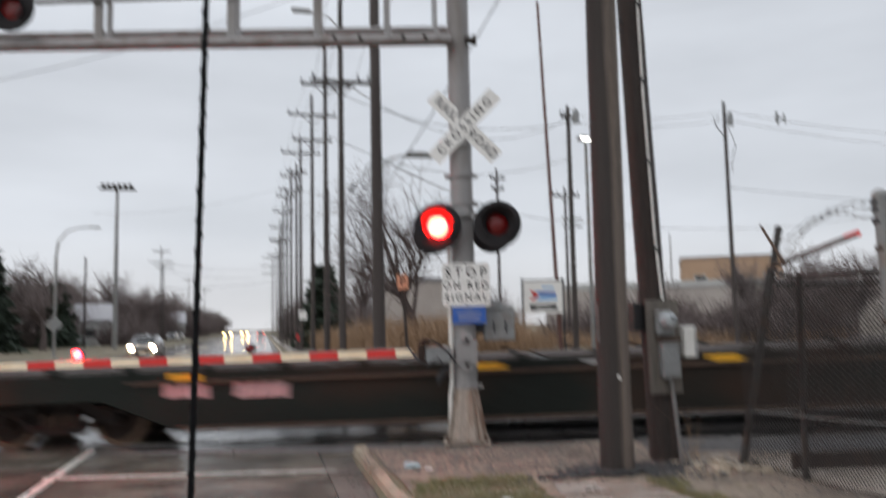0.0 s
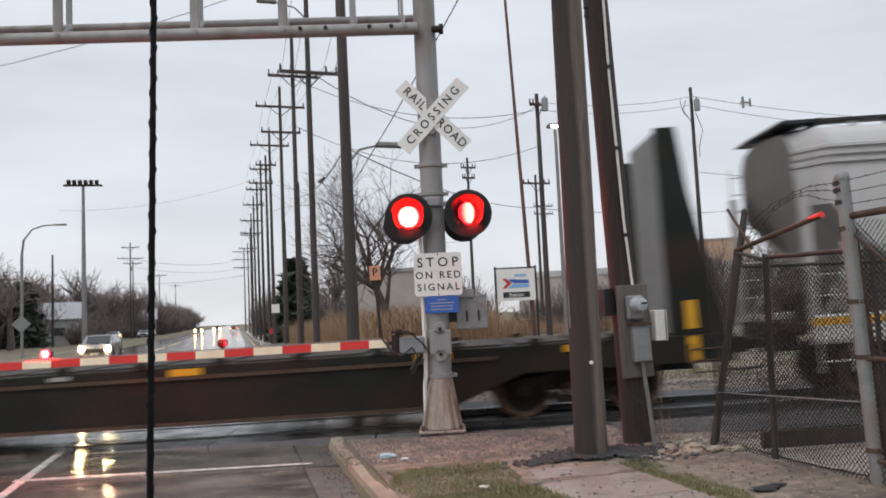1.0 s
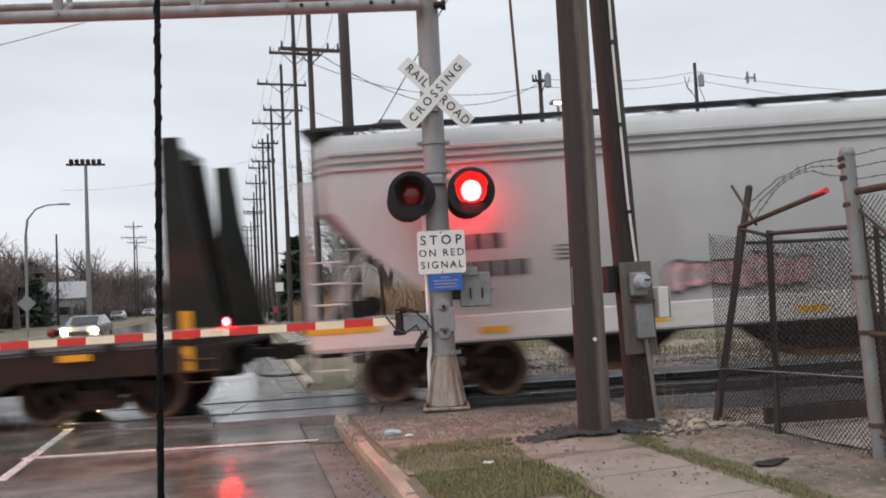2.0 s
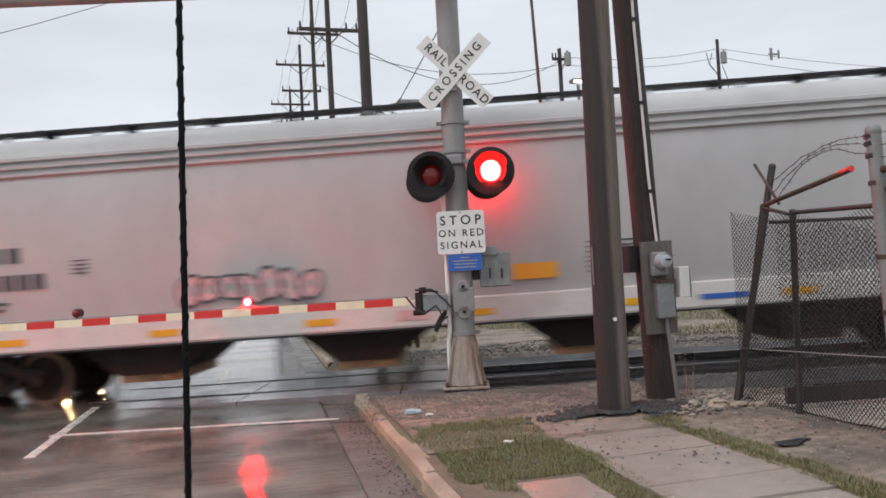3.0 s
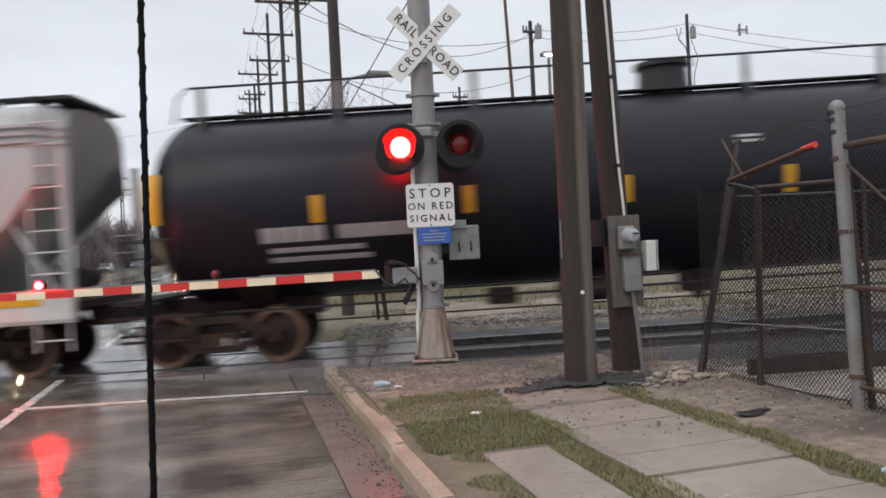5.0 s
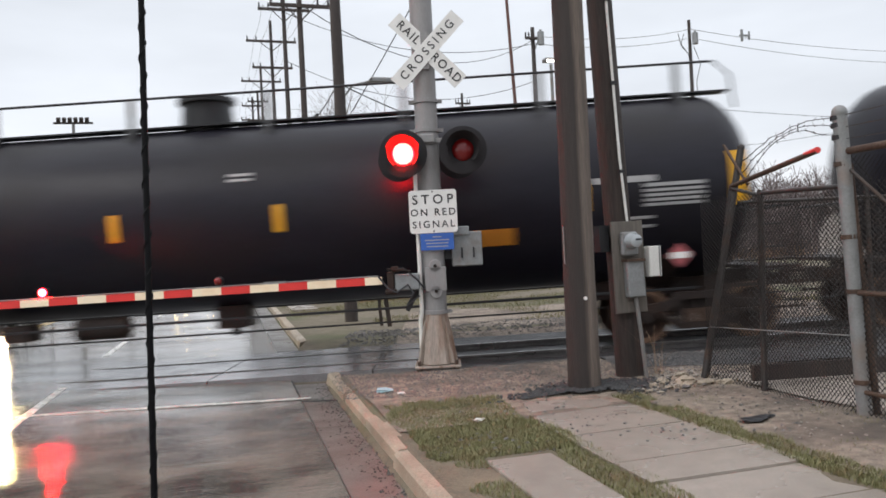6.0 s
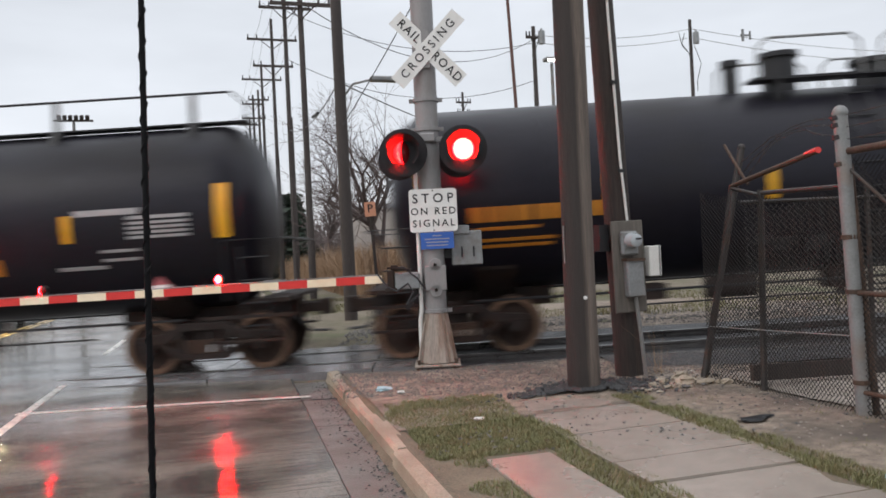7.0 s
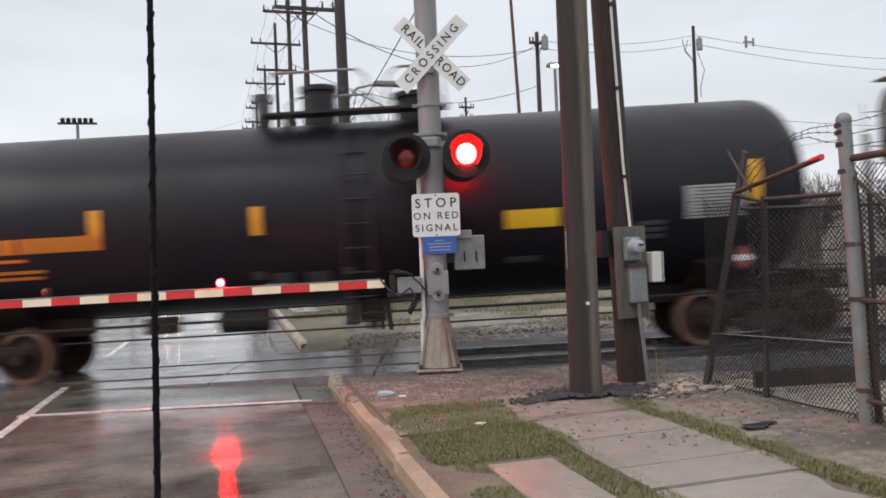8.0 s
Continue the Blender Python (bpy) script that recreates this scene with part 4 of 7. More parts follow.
def tank_car(c, length, zc, r, label, wheels, walkway):
    car = thing("tank_car", train_pose(c, 0), label, "tank car")
    bm = BM()
    tank_shell(bm, length, r, zc)
    part("tank_shell", bm, TANK, car, "glossy black riveted-look tank barrel", smooth=0.6)
    h = length / 2
    # weld bands
    for k in range(1, 6):
        bm = BM()
        x = -h + length * k / 6
        lathe(bm, [(r - 0.01, -0.02), (r + 0.004, -0.018), (r + 0.004, 0.018), (r - 0.01, 0.02)], Matrix.Translation((x, 0, zc)) @ Matrix.Rotation(radians(90), 4, "Y"), 48)
        part("weld_band", bm, TANK, car, smooth=0.6)
    for s in (-1, 1):
        # stub sill, saddle, end platform and rails
        bm = BM()
        box(bm, (s * (h - 1.1), 0, 0.86), (2.9, 0.5, 0.36))
        prism(bm, [(-1.15, 1.75), (-0.6, 1.1), (-0.25, 0.95), (0.25, 0.95), (0.6, 1.1), (1.15, 1.75), (1.0, 1.3), (0.4, 0.85), (-0.4, 0.85), (-1.0, 1.3)], s * (h - 1.6) - 0.3, s * (h - 1.6) + 0.3, "x")
        part("stub_sill", bm, BOGIE, car)
        bm = BM()
        box(bm, (s * (h + 0.1), 0, 1.08), (0.55, 2.8, 0.06))
        part("end_platform", bm, BOGIE, car)
        bm = BM()
        for y in (-1.36, 1.36):
            tube(bm, [(s * (h + 0.3), y, 0.5), (s * (h + 0.3), y, 2.0), (s * (h - 0.55), y * 1.05, 2.0), (s * (h - 0.55), y * 1.05, 1.1)], 0.018)
        tube(bm, [(s * (h + 0.32), -1.36, 2.0), (s * (h + 0.32), 1.36, 2.0)], 0.018)
        part("end_handrail", bm, BLACKP, car)
        for y in (-1.44, 1.44):
            bm = BM()
            box(bm, (s * (h - 0.25), y, 0.86), (1.4, 0.03, 0.05))
            for k in (-0.55, 0.55):
                box(bm, (s * (h - 0.25) + k, y, 0.68), (0.04, 0.03, 0.4))
            box(bm, (s * (h - 0.25), y, 0.5), (1.1, 0.06, 0.04))
            part("side_step", bm, BOGIE, car)
        ladder(car, s * (h - 0.1), -1.42, 0.55, 1.9, 0.42, 4, BLACKP)
        coupler(car, s * (h + 0.05), s)
    for x in wheels:
        truck(car, x)
    # rods, pipes and brake gear beneath
    for y, z, x0, rr in ((-1.38, 0.86, 1.2, 0.02), (1.38, 0.86, 1.2, 0.02), (-1.2, 0.64, 2.6, 0.014)):
        bm = BM()
        rod(bm, (-h + x0, y, z), (h - x0, y, z), rr, seg=6)
        part("running_rod", bm, BLACKP, car)
    bm = BM()
    box(bm, (-3.1, -0.7, 0.8), (0.45, 0.4, 0.24))
    part("valve_box", bm, BOGIE, car)
    bm = BM()
    rod(bm, (-2.2, -0.7, 0.8), (-1.4, -0.7, 0.8), 0.17, seg=12)
    part("air_reservoir", bm, BOGIE, car, smooth=0.6)
    bm = BM()
    box(bm, (0.15, -0.2, 0.83), (0.5, 0.5, 0.36))
    rod(bm, (0.15, -0.2, 0.52), (0.15, -0.2, 0.8), 0.09, seg=12)
    part("bottom_outlet", bm, BOGIE, car)
    y = -r
    if walkway:
        bm = BM()
        # long roof walkway edge on brackets, with a high handrail
        x0, x1 = -h + 0.55, h - 0.25
        box(bm, (0.15, -0.42, zc + r - 0.005), (x1 - x0, 0.3, 0.025))
        part("roof_walkway", bm, BLACKP, car, "dark roof walkway on brackets")
        k = -h + 0.9
        while k < h - 0.3:
            for s in (-1,):
                bm = BM()
                prism(bm, [(s * 0.7, zc + r - 0.02), (s * 0.4, zc + r - 0.03), (s * 0.6, zc + r * 0.9), (s * 0.84, zc + r * 0.8)], k - 0.06, k + 0.06, "x")
                part("walkway_bracket", bm, BLACKP, car)
            k += 2.15
        bm = BM()
        z = zc + r + 0.45
        for s in (-0.65,):
            tube(bm, [(x0 - 0.1, s * 0.98, zc + r - 0.1), (x0 - 0.02, s * 0.98, z - 0.15), (x0 + 0.15, s * 0.98, z), (x1 - 0.25, s * 0.98, z), (x1, s * 0.98, z - 0.22), (x1 + 0.05, s * 0.98, zc + r - 0.3)], 0.02)
        part("handrail", bm, BLACKP, car)
        k = -h + 0.9
        while k < h - 0.3:
            bm = BM()
            for s in (-0.65,):
                box(bm, (k, s * 0.98, zc + r + 0.21), (0.11, 0.02, 0.5))
            part("handrail_post", bm, BOXG, car, "grey handrail post")
            k += 2.15
        bm = BM()
        rod(bm, (-0.15, 0, zc + r - 0.1), (-0.15, 0, zc + r + 0.42), 0.44, 0.4, seg=20)
        rod(bm, (-0.15, 0, zc + r + 0.42), (-0.15, 0, zc + r + 0.5), 0.47, seg=20)
        part("manway_dome", bm, BLACKP, car, smooth=0.6)
    else:
        bm = BM()
        for xx, rr, hh in ((-0.55, 0.27, 0.55), (1.0, 0.3, 0.36)):
            rod(bm, (xx, 0, zc + r - 0.1), (xx, 0, zc + r + hh), rr, seg=18)
            rod(bm, (xx, 0, zc + r + hh), (xx, 0, zc + r + hh + 0.08), rr + 0.06, seg=18)
            part("manway_dome" if xx < 0 else "valve_housing", bm, BLACKP, car, smooth=0.6)
            bm = BM()
        rod(bm, (-1.45, -0.25, zc + r - 0.1), (-1.45, -0.25, zc + r + 0.4), 0.12, seg=12)
        rod(bm, (-1.45, -0.25, zc + r + 0.4), (-1.45, -0.25, zc + r + 0.5), 0.16, seg=12)
        part("relief_valve", bm, BLACKP, car, smooth=0.6)
        bm = BM()
        for s in (-1, 1):
            box(bm, (0.1, s * 0.75, zc + r + 0.06), (2.9, 0.42, 0.04))
            prism(bm, [(s * 0.95, zc + r + 0.04), (s * 0.5, zc + r + 0.04), (s * 0.9, zc + r * 0.8)], -1.0, -0.9, "x")
            prism(bm, [(s * 0.95, zc + r + 0.04), (s * 0.5, zc + r + 0.04), (s * 0.9, zc + r * 0.8)], 1.1, 1.2, "x")
        part("dome_platform", bm, BLACKP, car)
        z = zc + r + 0.68
        for s in (-1, 1):
            for x0, x1 in ((-1.3, 0.35), (0.6, 1.5)):
                bm = BM()
                tube(bm, [(x0, s * 0.95, zc + r + 0.06), (x0 + 0.04, s * 0.95, z - 0.12), (x0 + 0.2, s * 0.95, z), (x1 - 0.2, s * 0.95, z), (x1 - 0.04, s * 0.95, z - 0.12), (x1, s * 0.95, zc + r + 0.06)], 0.022)
                part("platform_rail", bm, BOXG, car, "grey platform rail")
        bm = BM()
        for k in (-0.2, 0.2):
            tube(bm, [(0.1 + k, -0.97, zc + r), (0.1 + k, -1.45, zc + 0.6), (0.1 + k, -1.5, zc - 0.6), (0.1 + k, -1.42, 0.6)], 0.018)
        for i in range(9):
            z = 0.75 + 0.36 * i
            yy = -1.52 if 1.8 < z < 3.1 else (-1.46 if z < 3.1 else -1.3 + (z - 3.1) * 0.3)
            rod(bm, (-0.1, yy, z), (0.3, yy, z), 0.014, seg=6)
        part("side_ladder", bm, BLACKP, car)
    CARS.append((car, c))
    return car


flat_car()
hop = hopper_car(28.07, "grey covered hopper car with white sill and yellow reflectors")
graffiti(hop)
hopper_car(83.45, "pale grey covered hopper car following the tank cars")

TZ, TRAD = 2.43, 1.48
t1 = tank_car(47.15, 17.05, TZ, TRAD, "long black tank car with roof walkway and yellow reflectors", (-7.48, 7.48), True)
for cx in (41.35, 43.6, 45.92, 48.35, 50.65, 52.85):
    curved_plate(t1, "reflector", cx - 47.15, 2.1, 2.5, 0.13, YEL, TRAD, TZ, "yellow reflector strip")
curved_plate(t1, "reflector", 38.93 - 47.15, 2.2, 2.95, 0.2, YEL, TRAD, TZ, "tall yellow reflector strip")
curved_plate(t1, "reflector", 55.15 - 47.15, 2.05, 2.85, 0.2, YEL, TRAD, TZ, "tall yellow reflector strip")
curved_plate(t1, "warning_plate", 51.4 - 47.15, 1.68, 1.92, 0.82, BARO, TRAD, TZ, "amber warning plate")
for k, (a, w, z, hh) in enumerate(((53.45, 0.95, 2.52, 0.09), (54.2, 0.9, 2.42, 0.05), (54.2, 0.9, 2.34, 0.04), (54.2, 0.9, 2.27, 0.04), (54.2, 0.9, 2.2, 0.04), (54.2, 0.9, 2.13, 0.04), (53.6, 0.55, 1.95, 0.04), (53.6, 0.55, 1.82, 0.04), (53.0, 0.7, 1.72, 0.05), (47.8, 0.36, 2.98, 0.04), (47.8, 0.36, 2.9, 0.04))):
    curved_plate(t1, "stencil_bar", a - 47.15, z - hh / 2, z + hh / 2, w, BARW, TRAD, TZ)
for cx0, ws, z, hh in ((40.5, (0.22, 0.2, 0.2, 0.22), 1.95, 0.22), (41.65, (0.16, 0.16, 0.16, 0.16, 0.16, 0.16), 1.95, 0.2), (40.6, (1.4,), 1.72, 0.07), (40.6, (1.5,), 1.58, 0.07), (42.85, (0.36,), 1.98, 0.24)):
    for w in ws:
        curved_plate(t1, "stencil_bar", cx0 + w / 2 - 47.15, z - hh / 2, z + hh / 2, w, BARW, TRAD, TZ)
        cx0 += w + 0.03

t2 = tank_car(64.66, 14.2, TZ, TRAD, "shorter black tank car with orange lettering and domed fittings", (-6.12, 6.2), False)
for cx, z0, z1, w in ((58.15, 1.98, 2.78, 0.2), (60.9, 2.18, 2.6, 0.16), (63.28, 2.1, 2.52, 0.14), (65.9, 2.1, 2.52, 0.14), (70.65, 2.15, 2.8, 0.16)):
    curved_plate(t2, "reflector", cx - 64.66, z0, z1, w, YEL, TRAD, TZ, "yellow reflector strip")
cx0 = 58.78
for w in (0.24, 0.2, 0.14, 0.24, 0.0, 0.17, 0.17, 0.17, 0.17, 0.17, 0.17):
    if w:
        curved_plate(t2, "stencil_bar", cx0 + w / 2 - 64.66, 2.02, 2.24, w, BARO, TRAD, TZ)
    cx0 += w + 0.035
for z, w in ((1.92, 0.95), (1.75, 1.2), (1.66, 1.15)):
    curved_plate(t2, "stencil_bar", 58.86 + w / 2 - 64.66, z - 0.022, z + 0.022, w, BARO, TRAD, TZ)
curved_plate(t2, "warning_plate", 67.35 - 64.66, 1.98, 2.25, 0.8, mat("lemon_plate", (0.72, 0.5, 0.02), 0.5, vary=0.1, bump=0), TRAD, TZ, "yellow warning plate")
curved_plate(t2, "notice_plate", 70.05 - 64.66, 1.98, 2.46, 0.85, BARW, TRAD, TZ, "pale notice plate with fine lines")
for z, a, w in ((1.95, 69.1, 0.4), (1.85, 69.1, 0.4), (1.75, 69.1, 0.4)):
    curved_plate(t2, "stencil_bar", a - 64.66, z - 0.03, z + 0.03, w, BARG, TRAD, TZ)
for k in range(9):
    z = 2.02 + 0.05 * k
    curved_plate(t2, "notice_line", 70.05 - 64.66 + 0.02 * (k % 3), z - 0.009, z + 0.009, 0.78 - 0.06 * (k % 4), BARG, TRAD, TZ, lift=0.011)
for a, w, z, hh in ((63.2, 0.2, 1.5, 0.12), (63.55, 0.3, 1.42, 0.2), (64.1, 0.34, 1.4, 0.22), (64.55, 0.16, 1.5, 0.1), (67.2, 0.5, 1.52, 0.08)):
    curved_plate(t2, "faint_mark", a - 64.66, z - hh / 2, z + hh / 2, w, BARG, TRAD, TZ)
# diamond placards near the car ends
FADED = mat("faded_red_placard", (0.36, 0.09, 0.1), 0.6, vary=0.2, bump=0)
for car, cx in ((t1, 54.2), (t2, 70.4)):
    bm = BM()
    box(bm, (cx - (47.15 if car is t1 else 64.66), -1.5, 1.36), (0.26, 0.012, 0.26), Matrix.Rotation(radians(45), 3, "Y"))
    pl = part("placard", bm, FADED, car, "red and white diamond placard")
    bm = BM()
    box(bm, (cx - (47.15 if car is t1 else 64.66), -1.512, 1.36), (0.26, 0.008, 0.09))
    part("placard_band", bm, SIGNW, pl)
# ---- the crossing signal: mast, cantilever, lights, signs and gate ----
FLASHERS, TRAFFIC = [], []
CHANGES = [0.40, 1.01, 1.61, 2.21, 2.81, 3.41, 4.01, 4.62, 5.22, 5.84, 6.44, 7.08, 7.68]


def flash_rows(lens, first):
    """The lamp body turns its lit half to the front and away by turns, within its housing."""
    loc = lens.matrix_basis.translation.copy()
    rows, lit = [], first
    turn = 0.0 if lit else 180.0
    rows.append((0.0, turn))
    for c in CHANGES:
        # a lamp comes on at once and dies away a little later
        a = c - 0.1 if not lit or lens.name.startswith("arm") else c - 0.0334
        rows.append((a, turn))
        for k in (1, 2, 3):
            rows.append((a + k * 0.0334, turn + 60 * k))
        turn += 180
        lit = not lit
    rows.append((8.0, turn))
    return [(t, Matrix.Translation(loc) @ Matrix.Rotation(radians(a), 4, "Z")) for t, a in rows]


def lamp_body(name, r, depth, parent, at, lit_mat, first):
    """A lens with a lit front half and a dark back half; local -y is the lit side."""
    bm = BM()
    bmesh.ops.create_uvsphere(bm, u_segments=24, v_segments=14, radius=1.0)
    for v in bm.verts:
        v.co = Vector((v.co.x * r, v.co.y * depth, v.co.z * r))
    me = finish(name, bm, LENSD, smooth=1.0)
    me.materials.append(lit_mat)
    me.materials.append(LIT_CORE)
    for f in me.polygons:
        core = math.hypot(f.center.x, f.center.z) < r * (0.9 if r > 0.1 else 0.62) and lit_mat is not LIT_BACK
        f.material_index = 0 if f.center.y > 0 else 2 if core else 1
    ob = new(name, me)
    ob.parent = parent
    ob.matrix_basis = Matrix.Translation(at)
    FLASHERS.append((ob, first))
    return ob


def flasher(sig, x, z, first, live=True, y=-0.3):
    bm = BM()
    m = Matrix.Translation((x, y, z)) @ Matrix.Rotation(radians(90), 4, "X")
    lathe(bm, [(0.162, -0.02), (0.168, 0.0), (0.30, 0.006), (0.322, 0.002), (0.322, -0.01), (0.3, -0.012), (0.172, -0.03)], m, 40)
    bmesh.ops.remove_doubles(bm, verts=bm.verts, dist=1e-5)
    sh = part("shield", bm, MATB, sig, "round matt black shield", smooth=0.6)
    bm = BM()
    lathe(bm, [(0.168, 0.0), (0.165, -0.12), (0.1, -0.2), (0.0, -0.2)], m, 28)
    part("housing", bm, MATB, sh, smooth=0.6)
    # visor: upper half tube
    bm = BM()
    pts = [radians(a) for a in range(-50, 231, 10)]
    for ra, rb in ((0.16, 0.235),):
        rows = []
        for a in pts:
            ln = 0.2 if 10 < math.degrees(a) < 170 else 0.12
            k = ra + (rb - ra) * ln / 0.2
            rows.append([bm.verts.new(m @ Vector((r * math.cos(a), r * math.sin(a), h))) for r, h in ((ra, 0), (k, ln), (k + 0.008, ln), (ra + 0.01, 0))])
        for p, q in zip(rows[:-1], rows[1:]):
            for i in range(4):
                bm.faces.new((p[i], p[(i + 1) % 4], q[(i + 1) % 4], q[i]))
    part("visor", bm, MATB, sh, smooth=0.6)
    bm = BM()
    box(bm, (x * 0.55, y + 0.18, z + 0.16), (abs(x) * 0.9, 0.05, 0.05))
    part("lamp_arm", bm, ALU, sh)
    if live:
        lamp_body("lens", 0.15, 0.075, sig, (x, y + 0.012, z), LIT, first)
    else:
        bm = BM()
        lathe(bm, [(0.0, 0.03), (0.1, 0.02), (0.15, 0.0)], m, 24)
        part("lens", bm, LENSD, sh, smooth=0.6)


def flasher_back(sig, x, z, first, y=0.3):
    """The same lamp, shining on over the track."""
    m = Matrix.Translation((x, y, z)) @ Matrix.Rotation(radians(-90), 4, "X")
    bm = BM()
    lathe(bm, [(0.162, -0.02), (0.168, 0.0), (0.27, 0.006), (0.29, 0.002), (0.29, -0.01), (0.27, -0.012), (0.172, -0.03)], m, 32)
    sh = part("shield", bm, MATB, sig, "round matt black shield", smooth=0.6)
    bm = BM()
    lathe(bm, [(0.168, 0.0), (0.165, -0.12), (0.1, -0.2), (0.0, -0.2)], m, 24)
    part("housing", bm, MATB, sh, smooth=0.6)
    ob = lamp_body("lens", 0.15, 0.075, sig, (x, y - 0.012, z), LIT_BACK, not first)
    return ob


def signal():
    sig = thing("crossing_signal", pose(2.67, 10.52, 0.19, 0, 0, -15), "grey aluminium crossing signal with cantilever, crossbuck, red flashers and lowered gate", "crossing signal")
    bm = BM()
    rod(bm, (0, 0, 0.05), (0, 0, 7.3), 0.158, 0.152, seg=28)
    part("mast", bm, ALU, sig, "dull grey round mast", smooth=0.6)
    bm = BM()
    # cast skirt: square with chamfered corners, tapering into the mast
    for (r0, z0), (r1, z1) in zip(((0.30, 0.05), (0.285, 0.12), (0.235, 0.4), (0.185, 0.66)), ((0.285, 0.12), (0.235, 0.4), (0.185, 0.66), (0.175, 0.72))):
        bmesh.ops.create_cone(bm, cap_ends=False, segments=8, radius1=r0, radius2=r1, depth=z1 - z0, matrix=Matrix.Translation((0, 0, (z0 + z1) / 2)) @ Matrix.Rotation(radians(22.5), 4, "Z"))
    base = part("cast_base", bm, ALU_R, sig, "flared cast base with brown rust streaks", bevel=0.0)
    for a in range(4):
        bm = BM()
        prism(bm, [(0.19, 0.06), (0.34, 0.06), (0.32, 0.14), (0.2, 0.62)], -0.015, 0.015)
        bmesh.ops.rotate(bm, verts=bm.verts, cent=(0, 0, 0), matrix=Matrix.Rotation(radians(90 * a + 40), 3, "Z"))
        part("rib", bm, ALU_R, base)
    bm = BM()
    box(bm, (0, 0, 0.02), (0.62, 0.62, 0.035))
    part("foot_plate", bm, ALU_R, sig, "rusty foot plate", bevel=0.008)
    for sx in (-1, 1):
        for sy in (-1, 1):
            bm = BM()
            rod(bm, (sx * 0.25, sy * 0.25, -0.08), (sx * 0.25, sy * 0.25, 0.1), 0.022, seg=8)
            rod(bm, (sx * 0.25, sy * 0.25, -0.03), (sx * 0.25, sy * 0.25, 0.0), 0.045, seg=6)
            part("anchor_bolt", bm, RUST, sig)
    for z in (0.74, 3.22, 3.62):
        bm = BM()
        lathe(bm, [(0.156, -0.03), (0.178, -0.025), (0.178, 0.025), (0.156, 0.03)], Matrix.Translation((0, 0, z)), 24)
        box(bm, (0.2, 0, z), (0.06, 0.05, 0.05))
        box(bm, (-0.2, 0, z), (0.06, 0.05, 0.05))
        part("band_clamp", bm, ALU, sig, smooth=0.6)
    bm = BM()
    tube(bm, [(-0.21, -0.1, 0.1), (-0.21, -0.1, 0.62), (-0.185, -0.12, 0.75), (-0.185, -0.12, 3.0)], 0.028, 8)
    part("conduit", bm, WHITEB, sig, "white conduit pipe")
    # crossbuck
    for ang, word in ((-46.0, "RAIL   ROAD"), (46.0, "CROSSING")):
        y = -0.2 if word == "CROSSING" else -0.185
        bm = BM()
        box(bm, (0, 0, 0), (1.24, 0.004, 0.228))
        bl = part("crossbuck_blade", bm, SIGNW, sig, "white crossbuck blade with black letters")
        bl.matrix_basis = Matrix.Translation((0.066, y, 4.28)) @ Matrix.Rotation(radians(-ang), 4, "Y")
        if word == "CROSSING":
            t = text_bm("CROSSING", 0.155, space=1.5)
            bmesh.ops.scale(t, verts=t.verts, vec=(1.0, 1.05, 1))
            bmesh.ops.transform(t, matrix=Matrix.Translation((0, -0.0045, 0)) @ UPRIGHT, verts=t.verts)
            letters(t, BLACKP, bl)
        else:
            for w, x in (("RAIL", -0.35), ("ROAD", 0.35)):
                t = text_bm(w, 0.16, space=1.22)
                bmesh.ops.scale(t, verts=t.verts, vec=(1.0, 1.05, 1))
                bmesh.ops.transform(t, matrix=Matrix.Translation((x, -0.0045, 0)) @ UPRIGHT, verts=t.verts)
                letters(t, BLACKP, bl)
    bm = BM()
    box(bm, (0.03, -0.165, 4.28), (0.1, 0.05, 0.5))
    part("sign_bracket", bm, ALU, sig)
    flasher(sig, -0.325, 2.885, True)
    flasher(sig, 0.475, 2.90, False)
    flasher_back(sig, -0.42, 2.86, True)
    flasher_back(sig, 0.42, 2.86, False)
    bm = BM()
    box(bm, (0, -0.03, 3.09), (0.22, 0.36, 0.13))
    rod(bm, (-0.42, -0.12, 3.08), (0.42, -0.12, 3.08), 0.022, seg=8)
    part("junction_casting", bm, ALU, sig, bevel=0.02)
    # signs
    bm = BM()
    outline = []
    for cx, cz, a0 in ((0.315, 2.353, 0), (-0.245, 2.353, 90), (-0.245, 1.857, 180), (0.315, 1.857, 270)):
        outline += [(cx + 0.042 * math.cos(radians(a0 + a)), cz + 0.042 * math.sin(radians(a0 + a))) for a in (0, 22.5, 45, 67.5, 90)]
    prism(bm, outline, -0.192, -0.188)
    st = part("stop_sign_panel", bm, SIGNW, sig, "white sign reading stop on red signal")
    for z in (2.372, 1.838):
        bm = BM()
        rod(bm, (0.035, -0.2, z), (0.035, -0.19, z), 0.011, seg=8)
        part("sign_bolt", bm, BOGIE, st)
    for w, z, s, k, sp in (("STOP", 2.262, 0.178, 1.0, 1.5), ("ON RED", 2.09, 0.134, 1.0, 1.34), ("SIGNAL", 1.928, 0.134, 1.0, 1.36)):
        t = text_bm(w, s, space=sp)
        bmesh.ops.scale(t, verts=t.verts, vec=(k, 1.0, 1))
        bmesh.ops.transform(t, matrix=Matrix.Translation((0.035, -0.1945, z)) @ UPRIGHT, verts=t.verts)
        letters(t, BLACKP, st)
    bm = BM()
    box(bm, (0.07, -0.195, 1.695), (0.45, 0.004, 0.225))
    bl = part("blue_notice", bm, BLUE, sig, "small blue emergency notice with white lines")
    for k, w in enumerate((0.12, 0.33, 0.3, 0.29)):
        bm = BM()
        box(bm, (0.07, -0.199, 1.76 - 0.043 * k), (w, 0.003, 0.013))
        part("notice_line", bm, BARW, bl)
    # grey relay box on a bracket
    bm = BM()
